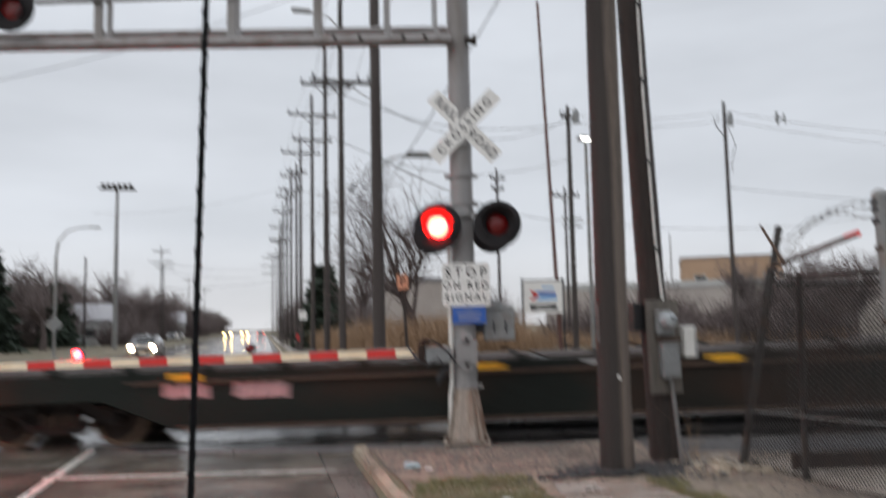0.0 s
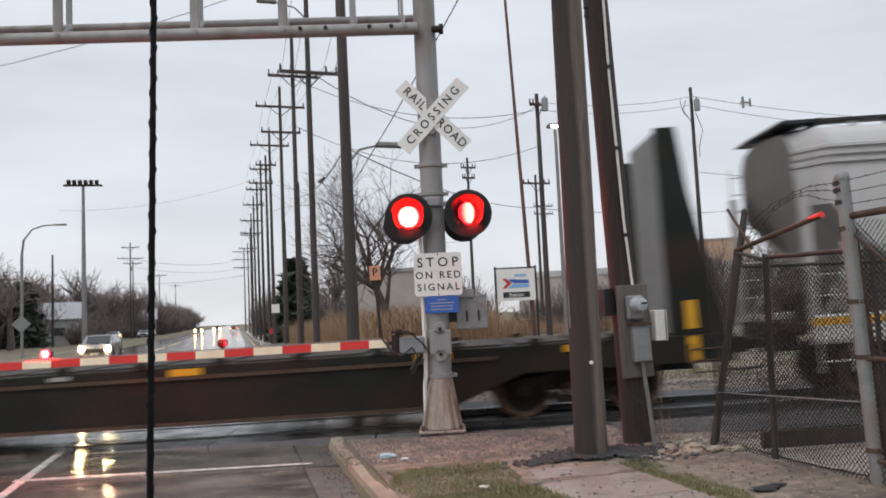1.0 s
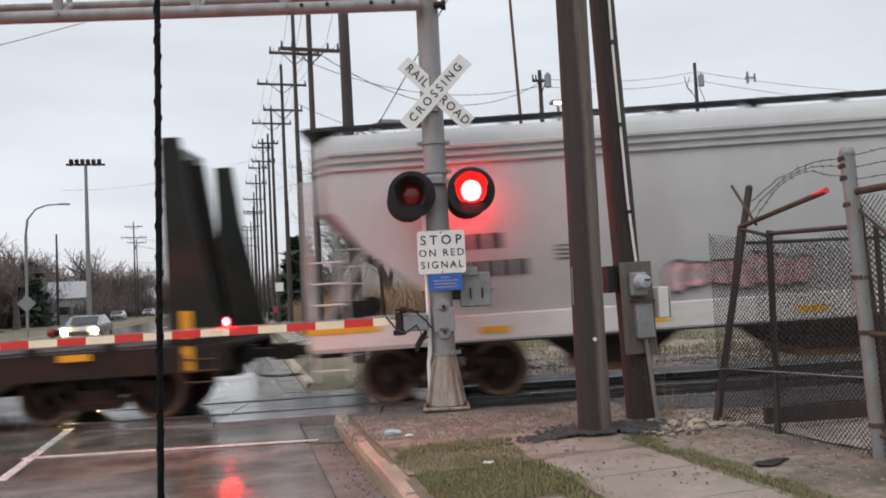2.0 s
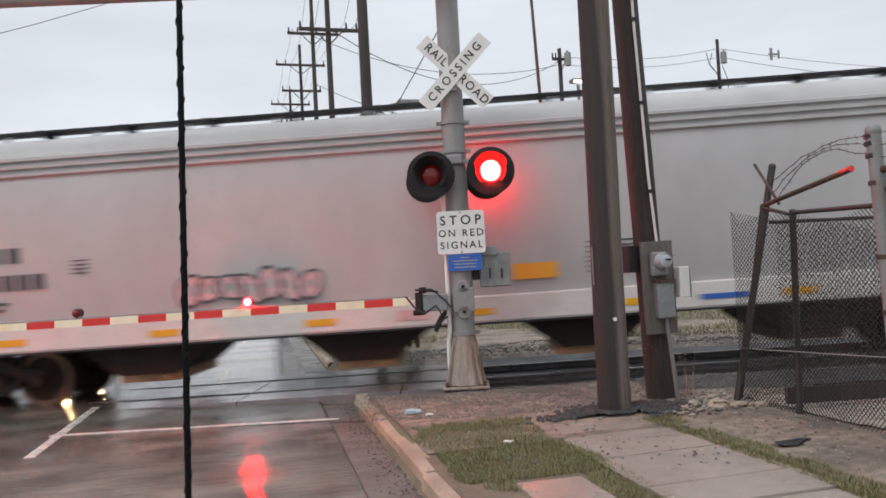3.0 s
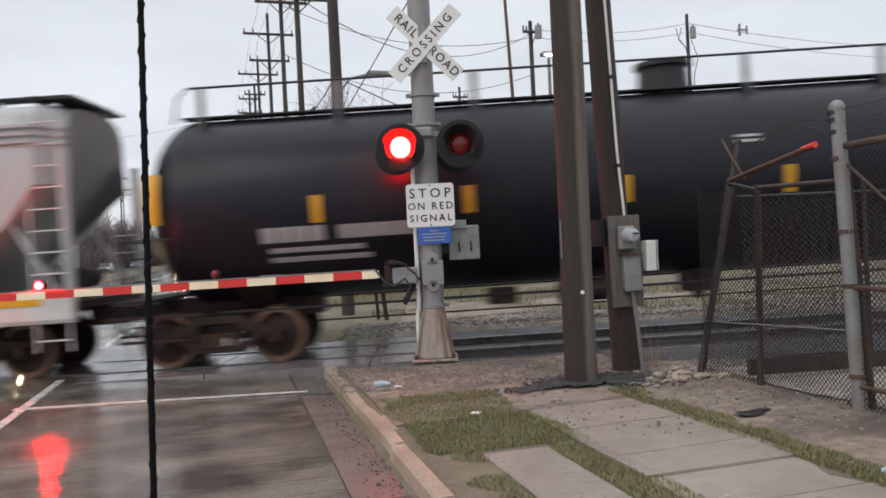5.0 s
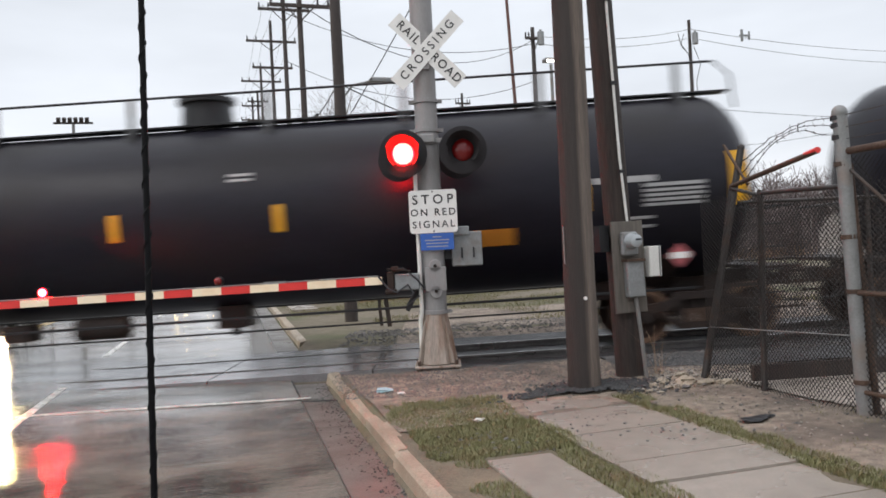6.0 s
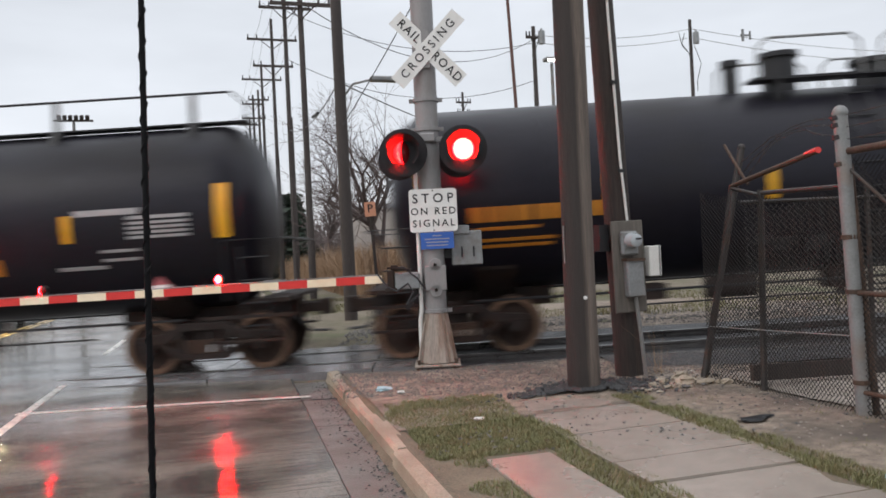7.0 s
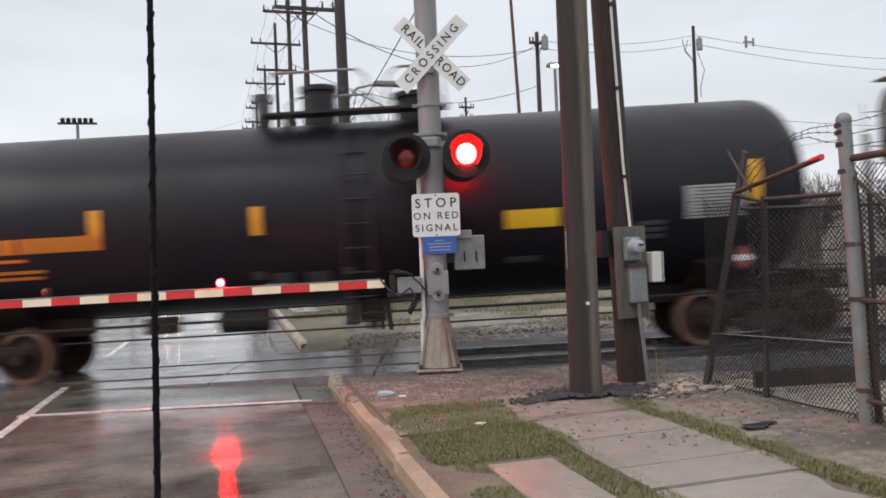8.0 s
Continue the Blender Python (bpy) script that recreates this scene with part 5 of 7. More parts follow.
    box(bm, (0.47, 0.05, 1.58), (0.42, 0.2, 0.47))
    rb = part("relay_box", bm, BOXG, sig, "grey steel relay box", bevel=0.015)
    bm = BM()
    box(bm, (0.34, 0.0, 1.83), (0.34, 0.2, 0.12))
    part("relay_box_top", bm, BOXG, rb, bevel=0.01)
    bm = BM()
    box(bm, (0.2, 0.05, 1.6), (0.2, 0.08, 0.3))
    part("box_bracket", bm, BLACKP, rb)
    for x in (0.4, 0.56):
        bm = BM()
        box(bm, (x, -0.06, 1.53), (0.022, 0.03, 0.14))
        part("latch", bm, BLACKP, rb)
    # gate mechanism
    bm = BM()
    box(bm, (0.025, -0.17, 1.19), (0.29, 0.06, 0.33))
    rod(bm, (0.025, -0.2, 1.37), (0.025, -0.16, 1.37), 0.09, seg=14)
    rod(bm, (0.025, -0.2, 1.02), (0.025, -0.16, 1.02), 0.09, seg=14)
    mp = part("mounting_plate", bm, ALU, sig, "pale mounting plate with two bolts", bevel=0.01)
    for z in (1.37, 1.03):
        bm = BM()
        rod(bm, (0.025, -0.24, z), (0.025, -0.2, z), 0.025, seg=6)
        part("bolt", bm, BOGIE, mp)
    bm = BM()
    box(bm, (-0.36, -0.1, 1.17), (0.34, 0.26, 0.22))
    part("gate_drive", bm, BOXG, sig, "grey gate drive housing", bevel=0.015)
    bm = BM()
    box(bm, (-0.58, -0.12, 1.2), (0.09, 0.26, 0.24))
    box(bm, (-0.52, -0.22, 1.35), (0.1, 0.07, 0.08))
    rod(bm, (-0.66, -0.22, 1.05), (-0.5, -0.22, 1.05), 0.04, seg=8)
    rod(bm, (-0.3, -0.3, 1.32), (-0.62, -0.3, 1.36), 0.016, seg=6)
    part("gate_hub", bm, BOGIE, sig, bevel=0.01)
    bm = BM()
    tube(bm, [(-0.75, -0.2, 1.27), (-0.62, -0.25, 1.1), (-0.5, -0.28, 1.04), (-0.35, -0.26, 1.14), (-0.28, -0.26, 1.02), (-0.38, -0.22, 0.86), (-0.2, -0.18, 0.98)], 0.014)
    tube(bm, [(-0.62, -0.22, 1.35), (-0.4, -0.26, 1.36), (-0.22, -0.24, 1.2), (-0.12, -0.2, 1.05)], 0.012)
    part("cable_loop", bm, WIRE, sig)
    bm = BM()
    box(bm, (-0.3, 0.12, 0.92), (0.06, 0.06, 0.36), Matrix.Rotation(radians(30), 3, "Y"))
    part("counterweight_arm", bm, BLACKP, sig)
    # arm: white and red bands, tapering
    x, i = -0.72, 0
    bm = BM()

    def arm_z(x):
        return 1.2 + 0.0145 * (x + 1.12)

    def arm_h(x):
        return 0.103 + (x + 0.8) * 0.001
    arm = None
    x_end = -8.6
    spans = [(-0.7, -0.93)]
    x = -0.93
    while x > x_end:
        spans.append((x, x - 0.388))
        x -= 0.388
    for i, (a, b) in enumerate(spans):
        bm = BM()
        prof = []
        for xx in (a, b):
            z, h = arm_z(xx), arm_h(xx) / 2
            prof.append((xx, z, h))
        vs = []
        for xx, z, h in prof:
            for y in (-0.14, -0.2):
                for s in (-1, 1):
                    vs.append(bm.verts.new((xx, y, z + s * h)))
        for f in ((0, 1, 3, 2), (4, 6, 7, 5), (0, 4, 5, 1), (2, 3, 7, 6), (0, 2, 6, 4), (1, 5, 7, 3)):
            bm.faces.new([vs[k] for k in f])
        ob = part("arm_band" if arm else "gate_arm", bm, ARMR if i % 2 else ARMW, arm or sig, "" if arm else "red and white striped gate arm")
        arm = arm or ob
    bm = BM()
    tube(bm, [(xx, -0.17, arm_z(xx) + arm_h(xx) / 2 + 0.012) for xx in (-0.75, -2, -3, -4, -5, -6, -7, -8.4)], 0.008)
    box(bm, (-2.15, -0.17, arm_z(-2.15) + arm_h(-2.15) / 2 + 0.015), (0.3, 0.05, 0.03))
    part("lamp_cable", bm, GALV, arm)
    for xx, first in ((-2.92, False), (-5.3, True), (-7.7, False)):
        z = arm_z(xx) + arm_h(xx) / 2 + 0.085
        bm = BM()
        rod(bm, (xx, -0.152, z), (xx, -0.05, z), 0.062, seg=16)
        rod(bm, (xx, -0.12, z - 0.09), (xx, -0.12, z), 0.02, seg=8)
        part("lamp_holder", bm, BLACKP, arm)
        lamp_body("arm_lamp", 0.055, 0.05, sig, (xx, -0.15, z), LIT_S, first)
    # cantilever: two lower chords, two upper chords, posts
    def chord(x0, x1, y, z, r):
        bm = BM()
        rod(bm, (x0, y, z), (x1, y, z + (x0 - x1) * 0.02), r, seg=14)
        part("chord", bm, ALU, sig, smooth=0.6)
    chord(-0.1, -8.4, -0.22, 5.51, 0.085)
    chord(-0.1, -8.4, 0.24, 5.82, 0.06)
    chord(-0.1, -8.4, -0.22, 6.85, 0.07)
    chord(-0.1, -8.4, 0.24, 6.85, 0.06)
    for k, x in enumerate((-0.3, -0.98, -1.95, -3.17, -5.07, -6.9, -8.2)):
        w = 0.04 if k == 0 else 0.085 if k == 1 else 0.12
        for y in (-0.22, 0.24):
            bm = BM()
            zb, zt = (5.5 if y < 0 else 5.81) - 0.02 * x, 6.86 - 0.02 * x
            box(bm, (x - (0.06 if y > 0 else 0), y, (zb + zt) / 2), (w if y < 0 else w * 0.6, 0.05, zt - zb))
            part("truss_post", bm, ALU, sig)
        bm = BM()
        zc = 5.53 - 0.02 * x
        rod(bm, (x, -0.22, zc), (x, 0.24, zc + 0.31), 0.035, seg=8)
        rod(bm, (x + 0.03, -0.32, zc - 0.01), (x + 0.03, -0.29, zc - 0.01), 0.03, seg=8)
        part("truss_tie", bm, ALU, sig)
    for x in (-0.45, -0.75, -1.35, -1.7):
        bm = BM()
        rod(bm, (x, -0.32, 5.52 - 0.02 * x), (x, -0.29, 5.52 - 0.02 * x), 0.03, seg=8)
        part("bolt", bm, BOGIE, sig)
    bm = BM()
    rod(bm, (0.1, -0.1, 5.53), (0.24, -0.1, 5.53), 0.05, seg=10)
    rod(bm, (0.2, -0.1, 5.53), (0.26, -0.1, 5.53), 0.075, seg=10)
    part("clamp_end", bm, BOGIE, sig)
    for x in (-6.2, -7.0):
        flasher(sig, x, 6.08, False, live=False, y=-0.45)


signal()
# ---- poles, meter board, fence, sidewalk, grass near the viewer ----
def wood_pole(name, base, top, r0, r1, material, label):
    ob = thing(name, pose(*base), label, "utility pole")
    bm = BM()
    rel = Vector(top) - Vector(base)
    rod(bm, (0, 0, -0.3), rel, r0, r1, seg=18)
    bmesh.ops.subdivide_edges(bm, edges=[e for e in bm.edges if abs(e.verts[0].co.z - e.verts[1].co.z) > 1], cuts=14)
    rng = random.Random(name)
    for v in bm.verts:
        d = noise.noise(Vector((v.co.x * 3, v.co.y * 3, v.co.z * 0.7)) + Vector(base)) * 0.012
        v.co += Vector((v.co.x - rel.x * v.co.z / rel.z, v.co.y - rel.y * v.co.z / rel.z, 0)) * d * 6
    part("shaft", bm, material, ob, smooth=1.2)
    return ob


def near_poles():
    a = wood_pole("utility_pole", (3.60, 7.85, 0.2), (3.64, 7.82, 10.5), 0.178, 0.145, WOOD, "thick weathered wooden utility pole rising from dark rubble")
    bm = BM()
    rod(bm, (-0.02, -0.19, 0.98), (-0.02, -0.172, 0.98), 0.02, seg=10)
    part("pole_tag", bm, SIGNW, a, "small round white tag")
    bm = BM()
    tube(bm, [(-0.172, -0.04, 1.35), (-0.172, -0.04, 1.75)], 0.008)
    tube(bm, [(0.165, 0.03, 4.3), (0.19, 0.02, 5.2), (0.16, 0.0, 7.5)], 0.008)
    part("ground_wire", bm, GALV, a)
    b = wood_pole("utility_pole", (4.37, 8.25, 0.2), (4.02, 8.32, 11.0), 0.16, 0.125, WOODD, "leaning dark creosoted pole carrying an electricity meter board")
    bm = BM()
    # cable conduit down the front
    tube(bm, [(-0.04, -0.17, 1.78), (-0.09, -0.16, 2.5), (-0.15, -0.15, 4.2), (-0.18, -0.15, 6), (-0.27, -0.12, 10)], 0.016, 8)
    part("service_cable", bm, WHITEB, b, "pale service cable")
    for z, x in ((2.35, -0.08), (3.35, -0.12), (4.3, -0.15), (5.2, -0.17)):
        bm = BM()
        box(bm, (x, -0.165, z), (0.07, 0.03, 0.04))
        part("cable_clip", bm, BLACKP, b)
    bm = BM()
    box(bm, (-0.065, -0.2, 1.27), (0.39, 0.025, 1.03), Matrix.Rotation(radians(-1.0), 3, "Y"))
    bd = part("backing_board", bm, PLY, b, "grey weathered plywood backing board", bevel=0.006)
    bm = BM()
    box(bm, (-0.075, -0.25, 1.53), (0.2, 0.08, 0.27))
    mt = part("meter_socket", bm, BOXG, b, "grey meter socket", bevel=0.02)
    bm = BM()
    lathe(bm, [(0.088, 0.0), (0.088, 0.03), (0.075, 0.06), (0.072, 0.12), (0.05, 0.135), (0.0, 0.138)], Matrix.Translation((-0.065, -0.285, 1.56)) @ Matrix.Rotation(radians(90), 4, "X"), 24)
    part("meter_dial", bm, GLASSY, mt, "round glass meter dial", smooth=0.6)
    bm = BM()
    box(bm, (-0.05, -0.427, 1.575), (0.07, 0.004, 0.02))
    part("meter_mark", bm, BLACKP, mt)
    bm = BM()
    box(bm, (-0.035, -0.26, 1.14), (0.21, 0.11, 0.42), Matrix.Rotation(radians(-1.5), 3, "Y"))
    sw = part("switch_box", bm, BOXG, b, "grey switch box with rusty hood", bevel=0.015)
    bm = BM()
    box(bm, (-0.045, -0.27, 1.345), (0.23, 0.14, 0.03))
    part("box_hood", bm, RUST, sw)
    bm = BM()
    box(bm, (0.215, -0.24, 1.32), (0.15, 0.13, 0.34))
    wb = part("white_box", bm, WHITEB, b, "white plastic service box", bevel=0.008)
    bm = BM()
    box(bm, (0.265, -0.31, 1.32), (0.012, 0.012, 0.35))
    part("box_seam", bm, BOXG, wb)
    bm = BM()
    box(bm, (-0.31, -0.05, 1.6), (0.12, 0.15, 0.3))
    part("side_box", bm, BLACKP, b)
    bm = BM()
    tube(bm, [(-0.03, -0.26, 0.95), (0.02, -0.25, 0.5), (0.07, -0.24, -0.02)], 0.024, 8)
    part("conduit", bm, GALV, b, "grey conduit to the ground")
    bm = BM()
    for z in (4.95, 5.05):
        tube(bm, [(-0.35, -0.02, z), (-0.15, 0, z - 0.05)], 0.02)
    part("pole_bracket", bm, WIRE, b)


def chain_link(bm, a, b, z0, z1, pitch=0.05, r=0.0036):
    """Diagonal wires of a chain-link sheet between two feet a and b; z0, z1 heights (pairs: at a, at b)."""
    a, b = Vector((a[0], a[1], 0)), Vector((b[0], b[1], 0))
    length = (b - a).length
    way = (b - a) / length
    side = Vector((-way.y, way.x, 0))
    h = 3.0

    def at(s, z):
        return a + way * s + Vector((0, 0, z))
    lo0, hi0 = min(z0[0], z0[1]), max(z1[0], z1[1])
    n = int((length + hi0 - lo0) / pitch) + 1
    for d in (1, -1):
        for k in range(n):
            s = k * pitch - (hi0 - lo0) if d > 0 else k * pitch
            # line: position s + d * (z - lo0)
            t0, t1 = 0.0, hi0 - lo0
            if d > 0:
                t0, t1 = max(t0, -s), min(t1, length - s)
            else:
                t0, t1 = max(t0, s - length), min(t1, s)
            if t1 - t0 < 0.02:
                continue
            pts = []
            m = 6
            for i in range(m + 1):
                t = t0 + (t1 - t0) * i / m
                q = s + d * t
                f = q / length
                bot, top = z0[0] + (z0[1] - z0[0]) * f, z1[0] + (z1[1] - z1[0]) * f
                z = lo0 + t
                if bot <= z <= top:
                    pts.append(at(q, z) + side * 0.002 * d)
            if len(pts) > 1:
                rod(bm, pts[0], pts[-1], r, seg=3, caps=False)


def fence():
    f = thing("chain_link_fence", pose(0, 0, 0), "old rusty chain-link fence with leaning posts and barbed wire", "fence")

    def pipe(name, p, q, r, material=FENCE, cap=False, label=""):
        bm = BM()
        rod(bm, p, q, r, seg=12)
        if cap:
            bmesh.ops.create_uvsphere(bm, u_segments=10, v_segments=6, radius=r * 1.12, matrix=Matrix.Translation(q))
        return part(name, bm, material, f, label, smooth=0.8)
    pipe("post", (4.90, 7.64, 0.1), (5.46, 7.53, 2.72), 0.038, FENCE, True, "leaning rusty fence post")
    pipe("post", (4.98, 7.7, 0.1), (5.36, 7.6, 2.3), 0.025)
    pipe("post", (5.05, 6.79, 0.05), (5.12, 6.79, 2.2), 0.032)
    pipe("post", (4.99, 5.43, 0.05), (4.87, 5.41, 2.72), 0.058, GALV, True, "thick pale galvanised corner post")
    pipe("post", (5.08, 5.38, 0.05), (4.93, 5.40, 2.3), 0.03, RUST)
    pipe("post", (5.02, 2.6, 0.05), (5.0, 2.6, 2.5), 0.05, GALV)
    # rails and braces
    pipe("top_rail", (5.335, 7.57, 2.3), (5.02, 5.85, 2.47), 0.026, RUST)
    pipe("rail", (5.33, 7.56, 2.28), (5.12, 6.8, 2.15), 0.02)
    pipe("rail", (5.12, 6.79, 2.17), (4.9, 5.42, 2.12), 0.022)
    pipe("tension_cable", (5.0, 7.6, 0.78), (4.95, 5.43, 0.88), 0.006, GALV)
    pipe("rail", (4.89, 5.41, 2.4), (5.0, 2.6, 2.42), 0.03, RUST)
    pipe("rail", (4.93, 5.42, 1.24), (5.0, 2.6, 1.2), 0.022, RUST)
    pipe("rail", (4.96, 5.42, 0.42), (5.0, 2.6, 0.4), 0.02, RUST)
    pipe("brace", (4.9, 5.42, 2.3), (5.0, 4.2, 1.2), 0.014)
    pipe("barb_arm", (5.35, 7.3, 2.3), (5.4, 7.75, 2.78), 0.016, RUST)
    bm = BM()
    rod(bm, (5.06, 6.05, 2.455), (5.02, 5.85, 2.475), 0.029, seg=10)
    part("rail_end", bm, ARMR, f, "red painted rail end")
    for z in (2.52, 2.62, 2.68, 0.5, 1.25, 1.7, 2.3):
        bm = BM()
        x = 4.99 - 0.045 * (z - 0.05)
        lathe(bm, [(0.058, -0.02), (0.066, -0.018), (0.066, 0.018), (0.058, 0.02)], Matrix.Translation((x, 5.425, z)), 12)
        part("tension_band", bm, BLACKP if z > 2.4 else RUST, f)
    # meshes
    bm = BM()
    chain_link(bm, (4.96, 7.6), (5.05, 6.79), (0.15, 0.15), (2.25, 2.18))
    part("mesh_panel", bm, MESHW, f, "sagging chain-link mesh")
    bm = BM()
    chain_link(bm, (5.05, 6.79), (4.97, 5.43), (0.15, 0.12), (2.17, 2.12))
    part("mesh_panel", bm, MESHW, f, "sagging chain-link mesh")
    bm = BM()
    chain_link(bm, (4.97, 5.43), (5.0, 3.9), (0.12, 0.12), (2.38, 2.4))
    part("mesh_panel", bm, MESHW, f, "sagging chain-link mesh")
    # older fence line that runs back from the corner beside the track
    bm = BM()
    chain_link(bm, (5.46, 7.55), (9.6, 6.9), (0.15, 0.2), (2.1, 2.1), 0.07)
    part("mesh_panel", bm, FENCE, f, "dark rusted chain-link mesh")
    for k in range(3):
        x = 6.9 + 1.5 * k
        y = 7.55 - (x - 5.46) * 0.157
        pipe("post", (x, y, 0.05), (x, y, 2.25), 0.03)
    pipe("rail", (5.4, 7.55, 2.12), (9.6, 6.9, 2.12), 0.02)
    bm = BM()
    box(bm, (7.2, 6.6, 0.36), (4.4, 0.05, 0.16), Matrix.Rotation(radians(-9), 3, "Z"))
    part("kick_board", bm, WOODD, f, "dark weathered board")
    # barbed wire loops
    rng = random.Random(2)
    for h in (0.0, 0.14, 0.28):
        bm = BM()
        p, q = Vector((4.88, 5.4, 2.5 + h * 0.7)), Vector((5.42, 7.5, 2.3 + h * 0.9))
        pts = [p.lerp(q, i / 14) + Vector((0, 0, 0.28 * math.sin(math.pi * i / 14) * (1 - 2.2 * h) + 0.012 * rng.uniform(-1, 1))) for i in range(15)]
        tube(bm, pts, 0.004, 4)
        for w in pts[1:-1]:
            for _ in range(2):
                d = Vector((rng.uniform(-1, 1), rng.uniform(-1, 1), rng.uniform(-1, 1))).normalized() * 0.025
                rod(bm, w - d, w + d, 0.0025, seg=3)
        p2 = Vector((5.0, 2.6, 2.6 + h))
        pts = [p.lerp(p2, i / 12) + Vector((0, 0, -0.05 * math.sin(math.pi * i / 12))) for i in range(13)]
        tube(bm, pts, 0.004, 4)
        for w in pts[1:-1]:
            d = Vector((rng.uniform(-1, 1), rng.uniform(-1, 1), rng.uniform(-1, 1))).normalized() * 0.025
            rod(bm, w - d, w + d, 0.0025, seg=3)
        part("barbed_wire", bm, FENCE, f)


def sidewalk():
    s = thing("sidewalk", pose(0, 0, 0), "damp pale concrete sidewalk with overgrown edges", "sidewalk", kind="structure")
    random.seed(5)
    ys = [-2.5, -1.2, 0.1, 1.4, 2.7, 4.0, 4.66, 5.19, 6.08, 6.6, 7.95]
    for y0, y1 in zip(ys[:-1], ys[1:]):
        bm = BM()
        x0, x1 = 2.58, 3.76
        dz = random.uniform(-0.006, 0.006)
        pts = [(x0, y0 + 0.014), (x1, y0 - 0.012), (x1 + (0 if y1 < 7 else -0.05), y1 - 0.04), (x0 + (0 if y1 < 7 else 0.3), y1 - 0.014)]
        top = [bm.verts.new((x, y, (0.166 if x < 3.2 else 0.186) + dz + random.uniform(-0.003, 0.003))) for x, y in pts]
        bot = [bm.verts.new((x, y, 0.05)) for x, y in pts]
        bm.faces.new(top)
        for i in range(4):
            bm.faces.new((top[i], bot[i], bot[(i + 1) % 4], top[(i + 1) % 4]))
        part("slab", bm, WALKC, s, bevel=0.008)
    for y0, y1, x0, x1 in ((4.4, 5.68, 1.78, 2.3), (3.1, 4.38, 1.78, 2.3), (1.8, 3.08, 1.78, 2.3)):
        bm = BM()
        box(bm, ((x0 + x1) / 2, (y0 + y1) / 2, 0.105), (x1 - x0, y1 - y0, 0.12))
        part("slab", bm, WALKC, s, "wet concrete slab beside the grass", bevel=0.008)


def blades(name, regions, material, label, seed, stuff="grass"):
    """Many thin bent blades: regions of (x0, x1, y0, y1, count, height, test)."""
    rng = np.random.RandomState(seed)
    verts, faces = [], []
    for x0, x1, y0, y1, n, h, test in regions:
        for _ in range(n):
            x, y = rng.uniform(x0, x1), rng.uniform(y0, y1)
            if test and not test(x, y):
                continue
            z = ground_z(x, y) - 0.01
            hh = h * rng.uniform(0.4, 1.2)
            a = rng.uniform(0, math.tau)
            w = 0.0032 if y < 10 else (0.012 if h > 0.5 else 0.008)
            lean = rng.uniform(0.1, 0.9) * hh
            c, s = math.cos(a), math.sin(a)
            k = len(verts)
            verts.extend([(x - s * w, y + c * w, z), (x + s * w, y - c * w, z), (x + c * lean * 0.4 + s * w * 0.7, y + s * lean * 0.4 - c * w * 0.7, z + hh * 0.6), (x + c * lean * 0.4 - s * w * 0.7, y + s * lean * 0.4 + c * w * 0.7, z + hh * 0.6), (x + c * lean, y + s * lean, z + hh)])
            faces.extend([(k, k + 1, k + 2, k + 3), (k + 3, k + 2, k + 4)])
    me = bpy.data.meshes.new(name)
    me.from_pydata(verts, [], faces)
    me.materials.append(material)
    return tagged(new(name, me), label, stuff, kind="stuff")


def lawn_edge(x, y):
    n = noise.noise((x * 1.3, y * 1.3, 3.0)) * 0.35 + noise.noise((x * 6, y * 6, 3.0)) * 0.25
    return (1.42 + n * 0.3 < x < 2.62 + n * 0.3) and 5.75 + n < y < 8.0 + n * 1.5 and not (x > 1.7 and y < 5.8)


near_poles()
fence()
sidewalk()
blades("grass", [
    (1.38, 2.8, 5.5, 8.4, 52000, 0.042, lawn_edge),
    (1.4, 2.7, 5.6, 8.3, 9000, 0.07, lambda x, y: lawn_edge(x, y) and noise.noise((x * 2.2, y * 2.2, 6.0)) > 0.05),
    (1.38, 1.8, 3.0, 5.9, 7000, 0.045, lambda x, y: noise.noise((x * 2.5, y * 2.5, 1.0)) > 0.0),
    (2.24, 2.68, 2.5, 6.4, 11000, 0.05, lambda x, y: x > 2.3 + 0.12 * noise.noise((y * 2, 0, 0)) and noise.noise((x * 3, y * 1.3, 8.0)) > -0.3),
    (3.68, 4.08, 2.5, 7.4, 20000, 0.055, lambda x, y: noise.noise((x * 2, y * 1.7, 5.0)) > -0.25 and x < 3.95 + 0.1 * noise.noise((0, y * 3, 0))),
    (4.0, 5.2, 4.0, 7.9, 1800, 0.05, lambda x, y: noise.noise((x * 1.5, y * 1.5, 2.0)) > 0.15),
], GRASS, "patchy damp green grass on the verge", 1)
blades("dry_weeds", [
    (4.55, 4.7, 8.0, 8.15, 12, 0.7, None),
    (3.9, 5.2, 7.2, 8.3, 500, 0.07, None),
], DRYG, "thin dry weeds round the poles", 2, "weeds")
